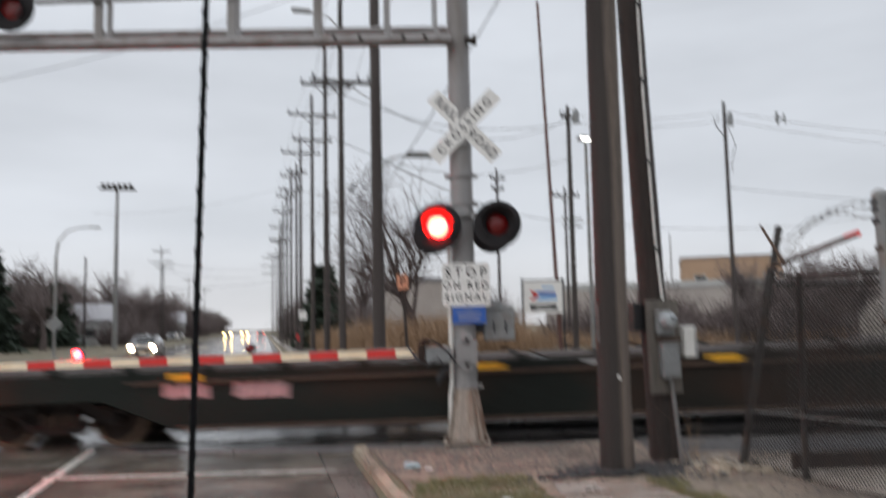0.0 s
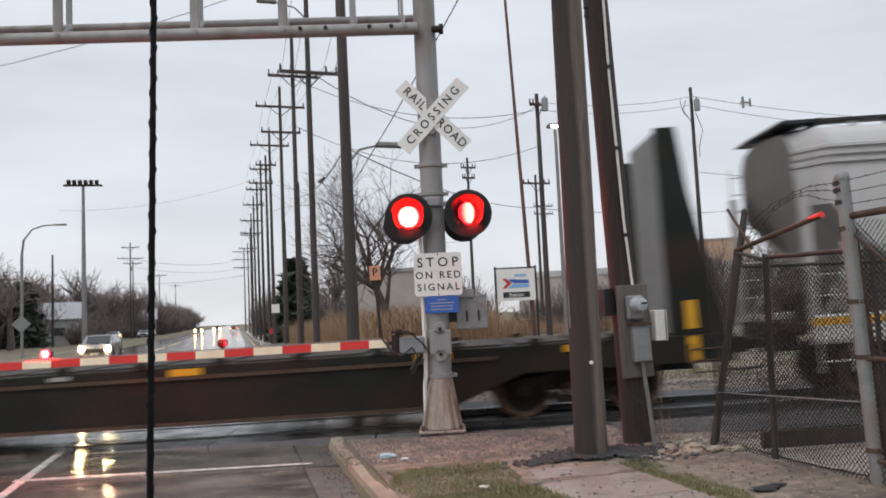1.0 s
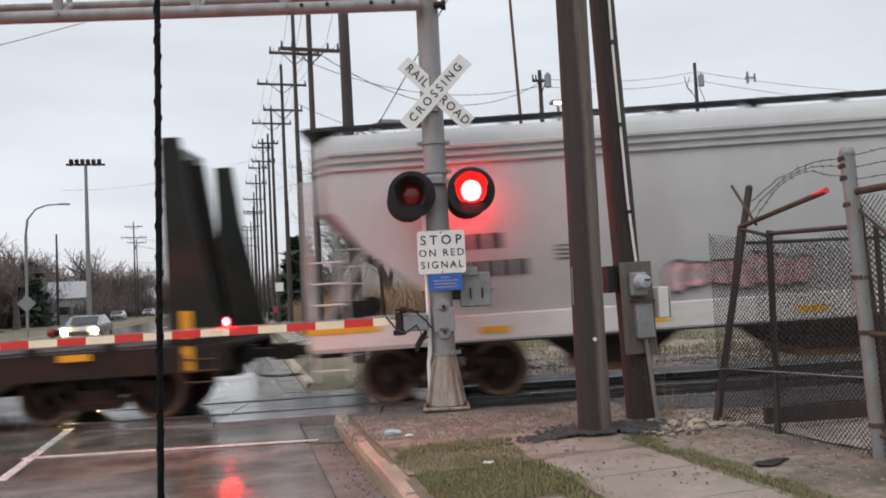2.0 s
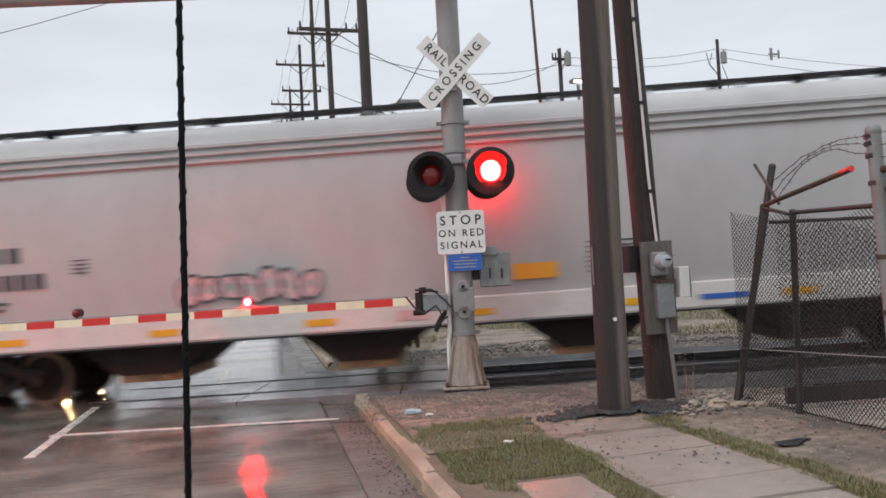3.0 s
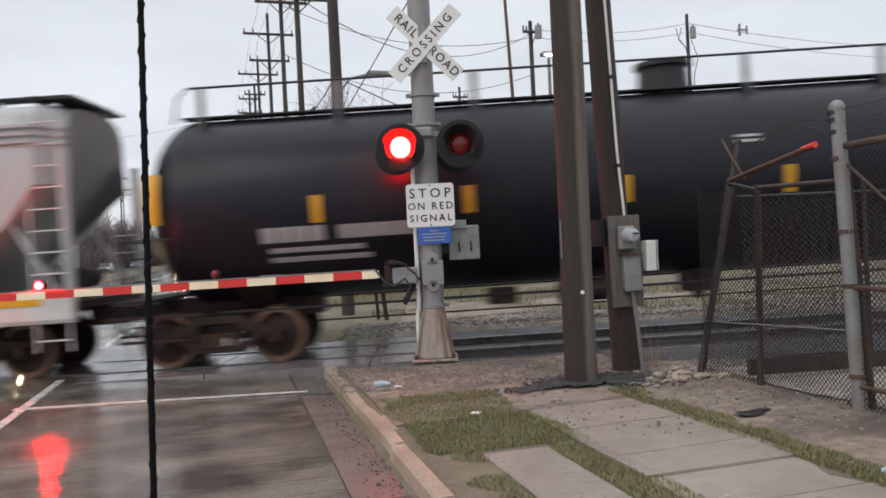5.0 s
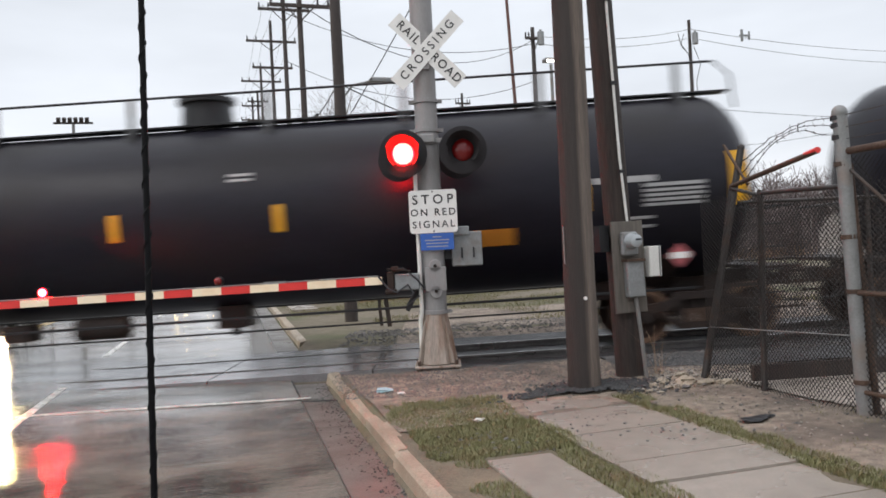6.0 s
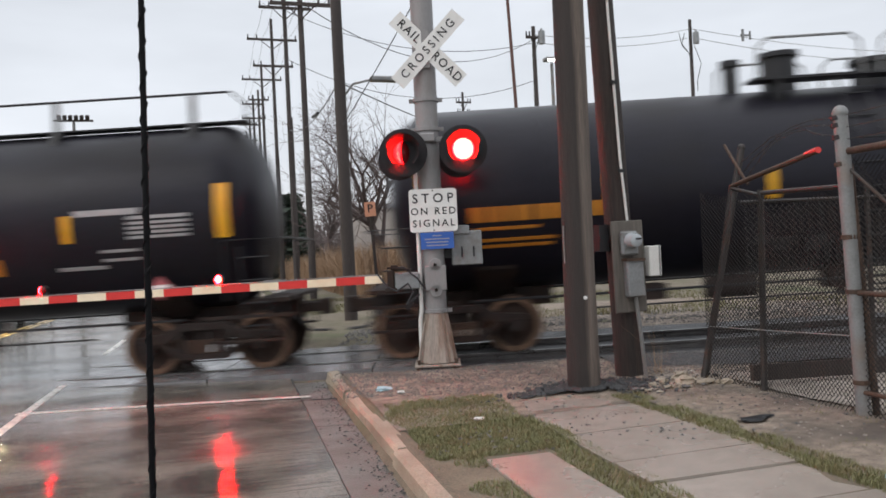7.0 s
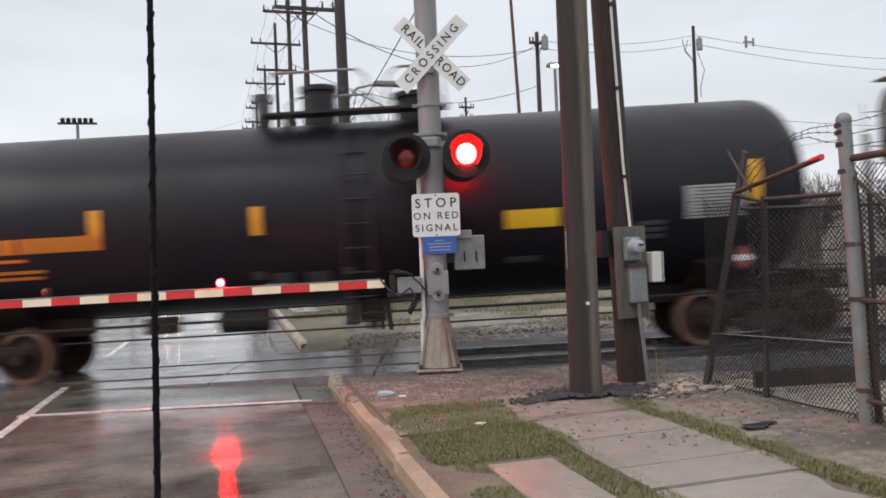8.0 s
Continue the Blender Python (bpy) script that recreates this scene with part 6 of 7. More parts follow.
# ---- bare gravelly ground by the signal and rubble at the pole foot ----
def dirt_patch():
    bm = BM()
    n = 30
    xs = [1.38 + (6.3 - 1.38) * i / n for i in range(n + 1)]
    ys = [4.0 + (12.2 - 4.0) * i / 44 for i in range(45)]
    vs = {}
    for i, x in enumerate(xs):
        for j, y in enumerate(ys):
            vs[i, j] = bm.verts.new((x, y, ground_z(x, y) + 0.012))
    for i in range(n):
        for j in range(44):
            x, y = (xs[i] + xs[i + 1]) / 2, (ys[j] + ys[j + 1]) / 2
            u, w = track_uw(x, y)
            inside = w > (3.5 if x > 4.7 else 1.25) and (y > 7.0 + 0.4 * noise.noise((x, y, 0)) or x > 3.8)
            if inside:
                bm.faces.new((vs[i, j], vs[i + 1, j], vs[i + 1, j + 1], vs[i, j + 1]))
    bmesh.ops.delete(bm, geom=[v for v in bm.verts if not v.link_faces], context="VERTS")
    solid("dirt_verge", bm, DIRT, "bare damp gravelly dirt beside the signal", "ground", "structure", smooth=1.0)


def rubble():
    rng = np.random.RandomState(9)
    verts, faces = [], []
    base = np.array([(1, 0, -.5), (-.5, .87, -.5), (-.5, -.87, -.5), (.1, .05, .8), (-1, 0.2, .2), (.6, -.7, .3)])
    tri = [(0, 1, 3), (1, 4, 3), (4, 2, 3), (2, 5, 3), (5, 0, 3), (0, 2, 1), (1, 2, 4), (0, 5, 2)]
    for _ in range(1900):
        a, d = rng.uniform(0, 6.28), abs(rng.normal(0, 0.28))
        x, y = 3.62 + math.cos(a) * (d + 0.1) * 1.5, 7.75 + math.sin(a) * (d + 0.05) * 0.9
        if x < 3.8 and y < 7.72 and math.hypot(x - 3.6, y - 7.85) > 0.26:
            continue
        r = rng.uniform(0.012, 0.035)
        c, s = math.cos(a * 7), math.sin(a * 7)
        z = ground_z(x, y) + 0.02 + 0.06 * max(0, 0.6 - d)
        k = len(verts)
        for q in base * rng.uniform(0.6, 1.3, (6, 1)) * r:
            verts.append((x + q[0] * c - q[1] * s, y + q[0] * s + q[1] * c, z + q[2] * 0.7))
        faces.extend((i + k, j + k, m + k) for i, j, m in tri)
    me = bpy.data.meshes.new("rubble")
    me.from_pydata(verts, [], faces)
    me.materials.append(COAL)
    tagged(new("rubble", me), "broken dark asphalt rubble at the pole foot", "rubble", kind="stuff")


def yard_gravel():
    """Pale gravel lying behind the foot of the fence."""
    pale = mat("pale_yard_gravel", (0.33, 0.285, 0.245), 0.8, vary=0.45, scale=14, fine=70, bump=0.8, stain=(0.2, 0.17, 0.14), stain_scale=3, stain_amt=0.6, island=0.3)
    bm = BM()
    xs, ys = [5.12 + 0.16 * i for i in range(12)], [4.2 + 0.16 * j for j in range(23)]
    vs = {(i, j): bm.verts.new((x, y, ground_z(x, y) + 0.026 + 0.012 * noise.noise((x * 5, y * 5, 1)))) for i, x in enumerate(xs) for j, y in enumerate(ys)}
    for i in range(11):
        for j in range(22):
            x, y = xs[i] + 0.08, ys[j] + 0.08
            if y < 7.7 - 0.3 * (x - 5.5) + 0.15 * noise.noise((x * 3, y * 3, 0)):
                bm.faces.new((vs[i, j], vs[i + 1, j], vs[i + 1, j + 1], vs[i, j + 1]))
    bmesh.ops.delete(bm, geom=[v for v in bm.verts if not v.link_faces], context="VERTS")
    solid("yard_gravel", bm, pale, "pale gravel behind the foot of the fence", "gravel", "structure", smooth=1.0)
    rng = np.random.RandomState(21)
    verts, faces = [], []
    base = np.array([(1, 0, -.5), (-.5, .87, -.5), (-.5, -.87, -.5), (.1, .05, .8), (-1, 0.2, .2), (.6, -.7, .3)])
    tri = [(0, 1, 3), (1, 4, 3), (4, 2, 3), (2, 5, 3), (5, 0, 3), (0, 2, 1), (1, 2, 4), (0, 5, 2)]
    for n, x0, x1, y0, y1 in ((1300, 3.9, 5.3, 7.35, 8.35), (1200, 5.14, 6.6, 4.6, 7.4), (110, 4.0, 5.1, 4.6, 7.2)):
        for _ in range(n):
            x, y, r = rng.uniform(x0, x1), rng.uniform(y0, y1), rng.uniform(0.006, 0.022) * rng.uniform(0.6, 1.2)
            a = rng.uniform(0, 6.28)
            c, d = math.cos(a), math.sin(a)
            z, k = ground_z(x, y) + 0.022, len(verts)
            for q in base * rng.uniform(0.6, 1.4, (6, 1)) * r:
                verts.append((x + q[0] * c - q[1] * d, y + q[0] * d + q[1] * c, z + q[2] * 0.5))
            faces.extend((i + k, j + k, m + k) for i, j, m in tri)
    me = bpy.data.meshes.new("stone_chips")
    me.from_pydata(verts, [], faces)
    me.materials.append(pale)
    tagged(new("stone_chips", me), "pale stone chips scattered round the poles and fence", "stone chips", kind="stuff")


def gutter_grit():
    """Leaves, grit and chips washed along the gutter and the kerb foot."""
    rng = np.random.RandomState(33)
    verts, faces = [], []
    for _ in range(700):
        x, y = 1.19 - abs(rng.normal(0, 0.14)), rng.uniform(3.5, 11.2)
        r, a = rng.uniform(0.006, 0.02), rng.uniform(0, 6.28)
        c, d, k = math.cos(a) * r, math.sin(a) * r, len(verts)
        z = -0.021 if x > 0.77 else -0.016
        verts.extend([(x - c, y - d, z), (x + d * 0.6, y - c * 0.6, z), (x + c, y + d, z), (x - d * 0.6, y + c * 0.6, z), (x, y, z + r * rng.uniform(0.3, 0.7))])
        faces.extend([(k, k + 1, k + 4), (k + 1, k + 2, k + 4), (k + 2, k + 3, k + 4), (k + 3, k, k + 4)])
    me = bpy.data.meshes.new("gutter_grit")
    me.from_pydata(verts, [], faces)
    me.materials.append(COAL)
    tagged(new("gutter_grit", me), "dark grit and leaves washed along the gutter", "grit", kind="stuff")


dirt_patch()
rubble()
gutter_grit()
yard_gravel()
# ---- litter and broken bits on the verge ----
def crumple(name, x, y, r, material, label, seed, flat=0.4):
    """A crushed scrap: a lumpy ball pressed to the ground."""
    rng = random.Random(seed)
    bm = BM()
    bmesh.ops.create_icosphere(bm, subdivisions=2, radius=r)
    for v in bm.verts:
        k = rng.uniform(0.55, 1.25)
        v.co = Vector((v.co.x * k * 1.5, v.co.y * k, v.co.z * k * flat))
    z = ground_z(x, y) + 0.018 + r * flat * 0.6
    bmesh.ops.translate(bm, verts=bm.verts, vec=(x, y, z))
    solid(name, bm, material, label, "litter")


PALEBLUE = mat("pale_blue_plastic", (0.35, 0.5, 0.55), 0.35, vary=0.2, bump=0.1)
crumple("plastic_scrap", 1.62, 9.05, 0.07, PALEBLUE, "crushed pale blue plastic scrap in the dirt", 1)
crumple("plastic_scrap", 1.78, 8.8, 0.035, WHITEB, "small crushed white plastic scrap in the dirt", 2)
crumple("paper_scrap", 2.15, 7.05, 0.035, WHITEB, "white paper scrap lying in the grass", 3)
crumple("rag", 4.15, 5.75, 0.09, BLACKP, "black crumpled rag on the dirt path", 4, 0.22)
crumple("rag", 4.32, 5.8, 0.05, BLACKP, "small black crumpled rag on the dirt path", 5, 0.25)
crumple("bottle_scrap", 3.9, 4.05, 0.035, PALEBLUE, "flattened pale plastic bottle at the path edge", 6)
for k, (x, y, r) in enumerate(((4.62, 7.5, 0.08), (4.5, 7.3, 0.05), (4.75, 7.35, 0.06), (4.45, 7.7, 0.05), (4.7, 7.75, 0.07), (4.25, 7.55, 0.04), (4.95, 7.25, 0.05))):
    crumple("concrete_lump", x, y, r, KERB, "broken lump of pale concrete by the pole", 20 + k, 0.6)
rng_bits = random.Random(8)
for k in range(26):
    crumple("stone", 3.85 + rng_bits.uniform(0, 1.2), 7.2 + rng_bits.uniform(0, 0.9), rng_bits.uniform(0.015, 0.04), (KERB, BALLAST, WALKC)[k % 3], "loose pale stone on the verge", 50 + k, 0.6)
# ---- poles, wires, trees and buildings beyond the track ----
def tree_mesh(name, h, seed, levels, spread, material, r0, kids=4):
    """A bare tree: tapered trunk, limbs and twigs."""
    rng = random.Random(seed)
    verts, faces = [], []

    def limb(p, q, ra, rb):
        way = (q - p).normalized()
        a = way.orthogonal().normalized()
        b = way.cross(a)
        k = len(verts)
        n = 5 if ra > 0.03 else 3
        for c, r in ((p, ra), (q, rb)):
            for i in range(n):
                t = i * math.tau / n
                verts.append(tuple(c + (a * math.cos(t) + b * math.sin(t)) * r))
        for i in range(n):
            faces.append((k + i, k + (i + 1) % n, k + n + (i + 1) % n, k + n + i))

    def grow(p, way, length, r, lv):
        steps = 3 if lv > 1 else 2
        for _ in range(steps):
            way = (way + Vector((rng.gauss(0, 0.13), rng.gauss(0, 0.13), rng.gauss(0.05, 0.09)))).normalized()
            q = p + way * length / steps
            limb(p, q, r, r * 0.82)
            p, r = q, r * 0.82
            if lv > 0 and _ > 0 or (lv > 0 and lv < levels):
                for _k in range(1 if lv > 2 else 2):
                    side = Vector((rng.gauss(0, 1), rng.gauss(0, 1), rng.gauss(0.15, 0.5))).normalized()
                    grow(p, (way * (1 - spread) + side * spread).normalized(), length * rng.uniform(0.5, 0.75), r * 0.55, lv - 1)
        if lv > 0:
            for _k in range(kids if lv == levels else 2):
                side = Vector((rng.gauss(0, 1), rng.gauss(0, 1), rng.gauss(0.25, 0.5))).normalized()
                grow(p, (way * (1 - spread) + side * spread).normalized(), length * rng.uniform(0.6, 0.85), r * 0.7, lv - 1)
    grow(Vector((0, 0, -0.2)), Vector((0, 0, 1)), h * 0.32, r0, levels)
    me = bpy.data.meshes.new(name)
    me.from_pydata(verts, [], faces)
    me.materials.append(material)
    return me


def tree_thing(me_trunk, me_crown, at, scale, label, group=""):
    ob = thing("bare_tree", pose(*at, 0, 0, random.uniform(0, 360)) @ Matrix.Diagonal((scale, scale, scale, 1)), label, "tree", group)
    for nm, me in (("trunk", me_trunk), ("crown", me_crown)):
        o = new(nm, me)
        o.parent = ob
    return ob


def trunk_mesh(h, r):
    bm = BM()
    rod(bm, (0, 0, -0.3), (0, 0, h), r * 1.3, r, seg=8)
    return finish("trunk", bm, BARK, smooth=1.0)


def conifer_mesh(name, h, r, seed):
    """Drooping tiers of needle clumps with a ragged outline."""
    rng = np.random.RandomState(seed)
    verts, faces = [], []
    for _ in range(4200):
        z = rng.uniform(0.05, 1.0) ** 1.1
        rad = r * (1 - z) ** 0.8 * rng.uniform(0.35, 1.1) * (0.85 + 0.15 * math.sin(z * 40))
        a = rng.uniform(0, math.tau)
        p = np.array((math.cos(a) * rad, math.sin(a) * rad, z * h))
        k = len(verts)
        s = h * 0.035 * rng.uniform(0.6, 1.6)
        for _i in range(3):
            verts.append(tuple(p + rng.normal(0, 1, 3) * s * np.array((1, 1, 0.6))))
        faces.append((k, k + 1, k + 2))
    me = bpy.data.meshes.new(name)
    me.from_pydata(verts, [], faces)
    me.materials.append(CONIF)
    return me


def bush_mesh(name, seed, n, material, w=1.0, h=1.0, size=0.05):
    """A twiggy bush: many thin upright stems."""
    rng = np.random.RandomState(seed)
    verts, faces = [], []
    for _ in range(n):
        a, d = rng.uniform(0, math.tau), math.sqrt(rng.uniform(0, 1)) * w
        p = np.array((math.cos(a) * d * 0.6, math.sin(a) * d * 0.6, 0.0))
        q = np.array((math.cos(a) * d * 1.0 + rng.normal(0, 0.15), math.sin(a) * d * 1.0 + rng.normal(0, 0.15), h * rng.uniform(0.4, 1.0) * (1.2 - 0.5 * (d / w) ** 2)))
        b = q - p
        side = np.cross(b, rng.normal(0, 1, 3))
        side = side / (np.linalg.norm(side) + 1e-6) * size * rng.uniform(0.4, 1)
        k = len(verts)
        verts.extend([tuple(p - side), tuple(p + side), tuple(q)])
        faces.append((k, k + 1, k + 2))
        for _j in range(3):
            f = rng.uniform(0.4, 0.95)
            s0 = p + b * f
            s1 = s0 + rng.normal(0, 0.3, 3) * h * 0.5 + np.array((0, 0, 0.12 * h))
            k = len(verts)
            verts.extend([tuple(s0 - side * 0.6), tuple(s0 + side * 0.6), tuple(s1)])
            faces.append((k, k + 1, k + 2))
    me = bpy.data.meshes.new(name)
    me.from_pydata(verts, [], faces)
    me.materials.append(material)
    return me


def line_pole(x, y, h, arms, r=0.15, lean=(0, 0), label="tall wooden power pole with crossarms beside the road", extras=None, material=None):
    """A power pole; arms: (height, half width)."""
    ob = thing("power_pole", pose(x, y, ground_z(x, y), 0, 0, 4), label, "utility pole", "power poles along the road")
    bm = BM()
    rod(bm, (0, 0, -0.2), (lean[0], lean[1], h), r, r * 0.62, seg=10)
    part("shaft", bm, material or FARWOOD, ob, smooth=1.2)
    for z, w in arms:
        f = z / h
        cx, cy = lean[0] * f, lean[1] * f
        bm = BM()
        box(bm, (cx, cy - r, z), (2 * w, 0.1, 0.13))
        for s in (-1, 1):
            rod(bm, (cx + s * w * 0.5, cy - r, z), (cx, cy - r, z - 0.6), 0.025, seg=4)
        arm = part("crossarm", bm, FARWOOD, ob)
        for k in (-0.95, -0.6, 0.6, 0.95):
            bm = BM()
            rod(bm, (cx + k * w, cy - r, z + 0.06), (cx + k * w, cy - r, z + 0.3), 0.05, 0.035, seg=6)
            part("insulator", bm, WIRE, arm)
    for kind, z, dx in extras or ():
        bm = BM()
        if kind == "can":
            rod(bm, (dx, -0.3, z - 0.35), (dx, -0.3, z + 0.3), 0.17, seg=12)
            rod(bm, (dx, -0.3, z + 0.3), (dx, -0.3, z + 0.42), 0.06, seg=8)
            part("transformer", bm, BOXG, ob, "grey pole transformer")
        elif kind == "lamp":
            tube(bm, [(0, 0, z - 0.5), (dx * 0.4, -0.1, z - 0.1), (dx, -0.2, z)], 0.03)
            part("lamp_bracket", bm, GALV, ob)
            bm = BM()
            box(bm, (dx + (0.35 if dx > 0 else -0.35), -0.2, z + 0.02), (0.75, 0.24, 0.13))
            part("lamp_head", bm, GALV, ob, "grey cobra-head street lamp", bevel=0.03)
    return ob


def wire(name, pts_sag, r=0.012, material=None, label="sagging overhead power cable"):
    """Cables that hang between points: (p, q, sag)."""
    ob = thing(name, pose(0, 0, 0), label, "power cable", "overhead cables")
    for p, q, sag in pts_sag:
        p, q = Vector(p), Vector(q)
        bm = BM()
        n = 14
        tube(bm, [p.lerp(q, i / n) - Vector((0, 0, sag * 4 * (i / n) * (1 - i / n))) for i in range(n + 1)], r, 4)
        part("span", bm, material or WIRE, ob)
    return ob


def far_poles():
    line_pole(2.85, 19.9, 16.0, [], 0.17, (-0.05, 0), "tall bare wooden power pole near the crossing", [("lamp", 6.05, 0.75)])
    line_pole(2.97, 30.6, 16.0, [(11.3, 1.15)], 0.14, extras=[("lamp", 14.0, -1.2)])
    line_pole(3.05, 39.5, 16.8, [(13.9, 1.25)], 0.14)
    line_pole(2.95, 49.0, 16.2, [(14.9, 1.5), (13.3, 1.2)], 0.14)
    line_pole(2.75, 60.0, 16.0, [(14.9, 1.45)], 0.14)
    line_pole(2.6, 64.0, 15.0, [(14.2, 0.8)], 0.13)
    line_pole(2.35, 69.0, 15.6, [(14.8, 0.9), (13.6, 1.0)], 0.13)
    line_pole(2.2, 76.0, 15.0, [(14.2, 1.0)], 0.13)
    line_pole(2.1, 86.0, 15.2, [(14.2, 1.1)], 0.13)
    line_pole(2.05, 97.0, 14.8, [(13.9, 1.3), (12.4, 1.3)], 0.13)
    line_pole(2.2, 112.0, 14.8, [(13.8, 1.3)], 0.13)
    line_pole(2.1, 130.0, 14.5, [(13.6, 1.4)], 0.13)
    line_pole(1.9, 165.0, 17.0, [(16.2, 2.2), (14.6, 2.4), (13.0, 2.2)], 0.15)
    line_pole(3.6, 45.0, 9.5, [], 0.11)
    line_pole(3.4, 55.0, 8.5, [], 0.1)
    # beyond the track on the station side
    line_pole(13.2, 34.1, 16.5, [], 0.1, (-0.62, 0), "slender leaning pole with wires", material=mat("reddish_pole", (0.12, 0.06, 0.05), 0.8, vary=0.3, bump=0))
    line_pole(15.4, 37.7, 12.6, [(12.0, 0.5)], 0.16, extras=[("can", 12.0, 0.3)], label="power pole with transformers beside the station")
    line_pole(26.1, 40.2, 14.0, [], 0.15, extras=[("can", 12.9, 0.15)], label="power pole with hanging leads in the yard")
    line_pole(17.6, 57.9, 13.4, [(12.6, 0.6), (11.8, 0.5)], 0.14)
    line_pole(34.5, 84.5, 14.0, [(13.3, 1.2), (12.4, 1.2)], 0.14)
    line_pole(20.0, 50.0, 10.6, [(10.0, 1.0)], 0.12)
    line_pole(44.0, 84.0, 12.0, [], 0.1)
    line_pole(46.5, 84.0, 11.6, [], 0.1)
    # across the road
    line_pole(-20.0, 98.0, 10.4, [], 0.16)
    line_pole(-16.6, 139.0, 15.8, [(15.0, 1.4), (13.2, 2.0)], 0.15, extras=[("can", 11.5, 0.3)])
    line_pole(-17.5, 150.0, 13.8, [(13.2, 1.6)], 0.13)
    line_pole(-16.6, 190.0, 14.0, [(13.4, 1.6)], 0.13)
    line_pole(-16.6, 240.0, 14.0, [(13.4, 1.6)], 0.13)
    line_pole(-21.0, 66.0, 8.2, [], 0.12)


def lamps():
    # curved street light with a diamond sign on its post
    ob = thing("street_lamp", pose(-13.95, 59.0, 0.1), "pale curved steel street lamp at the road side", "street lamp")
    bm = BM()
    pts = [(0, 0, 0), (0, 0, 7.0), (0.15, -0.1, 8.0), (0.7, -0.2, 8.7), (1.4, -0.2, 8.95), (2.3, -0.2, 9.0)]
    for (a, b), r in zip(zip(pts[:-1], pts[1:]), (0.1, 0.075, 0.06, 0.055, 0.05)):
        rod(bm, a, b, r, seg=8)
    part("post", bm, GALV, ob, smooth=1.0)
    bm = BM()
    box(bm, (2.5, -0.2, 9.0), (0.7, 0.25, 0.12))
    part("lamp_head", bm, GALV, ob, bevel=0.03)
    bm = BM()
    box(bm, (0, -0.14, 2.3), (0.85, 0.03, 0.85), Matrix.Rotation(radians(45), 3, "Y"))
    part("sign_back", bm, GALV, ob, "grey back of a diamond sign")
    # flood-light mast
    ob = thing("floodlight_mast", pose(-14.5, 85.0, 0.1), "tall steel floodlight mast with a ring of lamps", "floodlight mast")
    bm = BM()
    rod(bm, (0, 0, 0), (0, 0, 16.2), 0.26, 0.14, seg=10)
    part("mast", bm, GALV, ob, smooth=1.0)
    bm = BM()
    box(bm, (0, 0, 16.2), (3.6, 0.5, 0.14))
    part("lamp_frame", bm, FENCE, ob)
    for i in range(6):
        bm = BM()
        box(bm, (-1.3 + 0.52 * i, -0.2, 16.5), (0.34, 0.4, 0.4), Matrix.Rotation(radians(25), 3, "X"))
        part("flood_lamp", bm, FENCE, ob)
    # lit yard lamp
    ob = thing("yard_lamp", pose(16.2, 37.4, 0.2), "steel yard lamp with a lit white head", "yard lamp")
    bm = BM()
    rod(bm, (0, 0, 0), (0, 0, 10.8), 0.11, 0.08, seg=10)
    part("post", bm, GALV, ob, smooth=1.0)
    bm = BM()
    box(bm, (-0.1, -0.2, 10.95), (0.75, 0.5, 0.18))
    part("lamp_head", bm, GALV, ob, bevel=0.03)
    bm = BM()
    box(bm, (-0.1, -0.46, 10.86), (0.6, 0.04, 0.12))
    part("lit_panel", bm, FLOOD, ob, "lit white lamp panel")
    # far small lamps at the roadside
    ob = thing("street_lamp", pose(-20.0, 50.0, 0.1), "short roadside lamp on a thin post", "street lamp")
    bm = BM()
    rod(bm, (0, 0, 0), (0, 0, 7.2), 0.08, 0.06, seg=8)
    box(bm, (0.1, 0, 7.2), (0.6, 0.3, 0.25))
    part("post", bm, FENCE, ob)


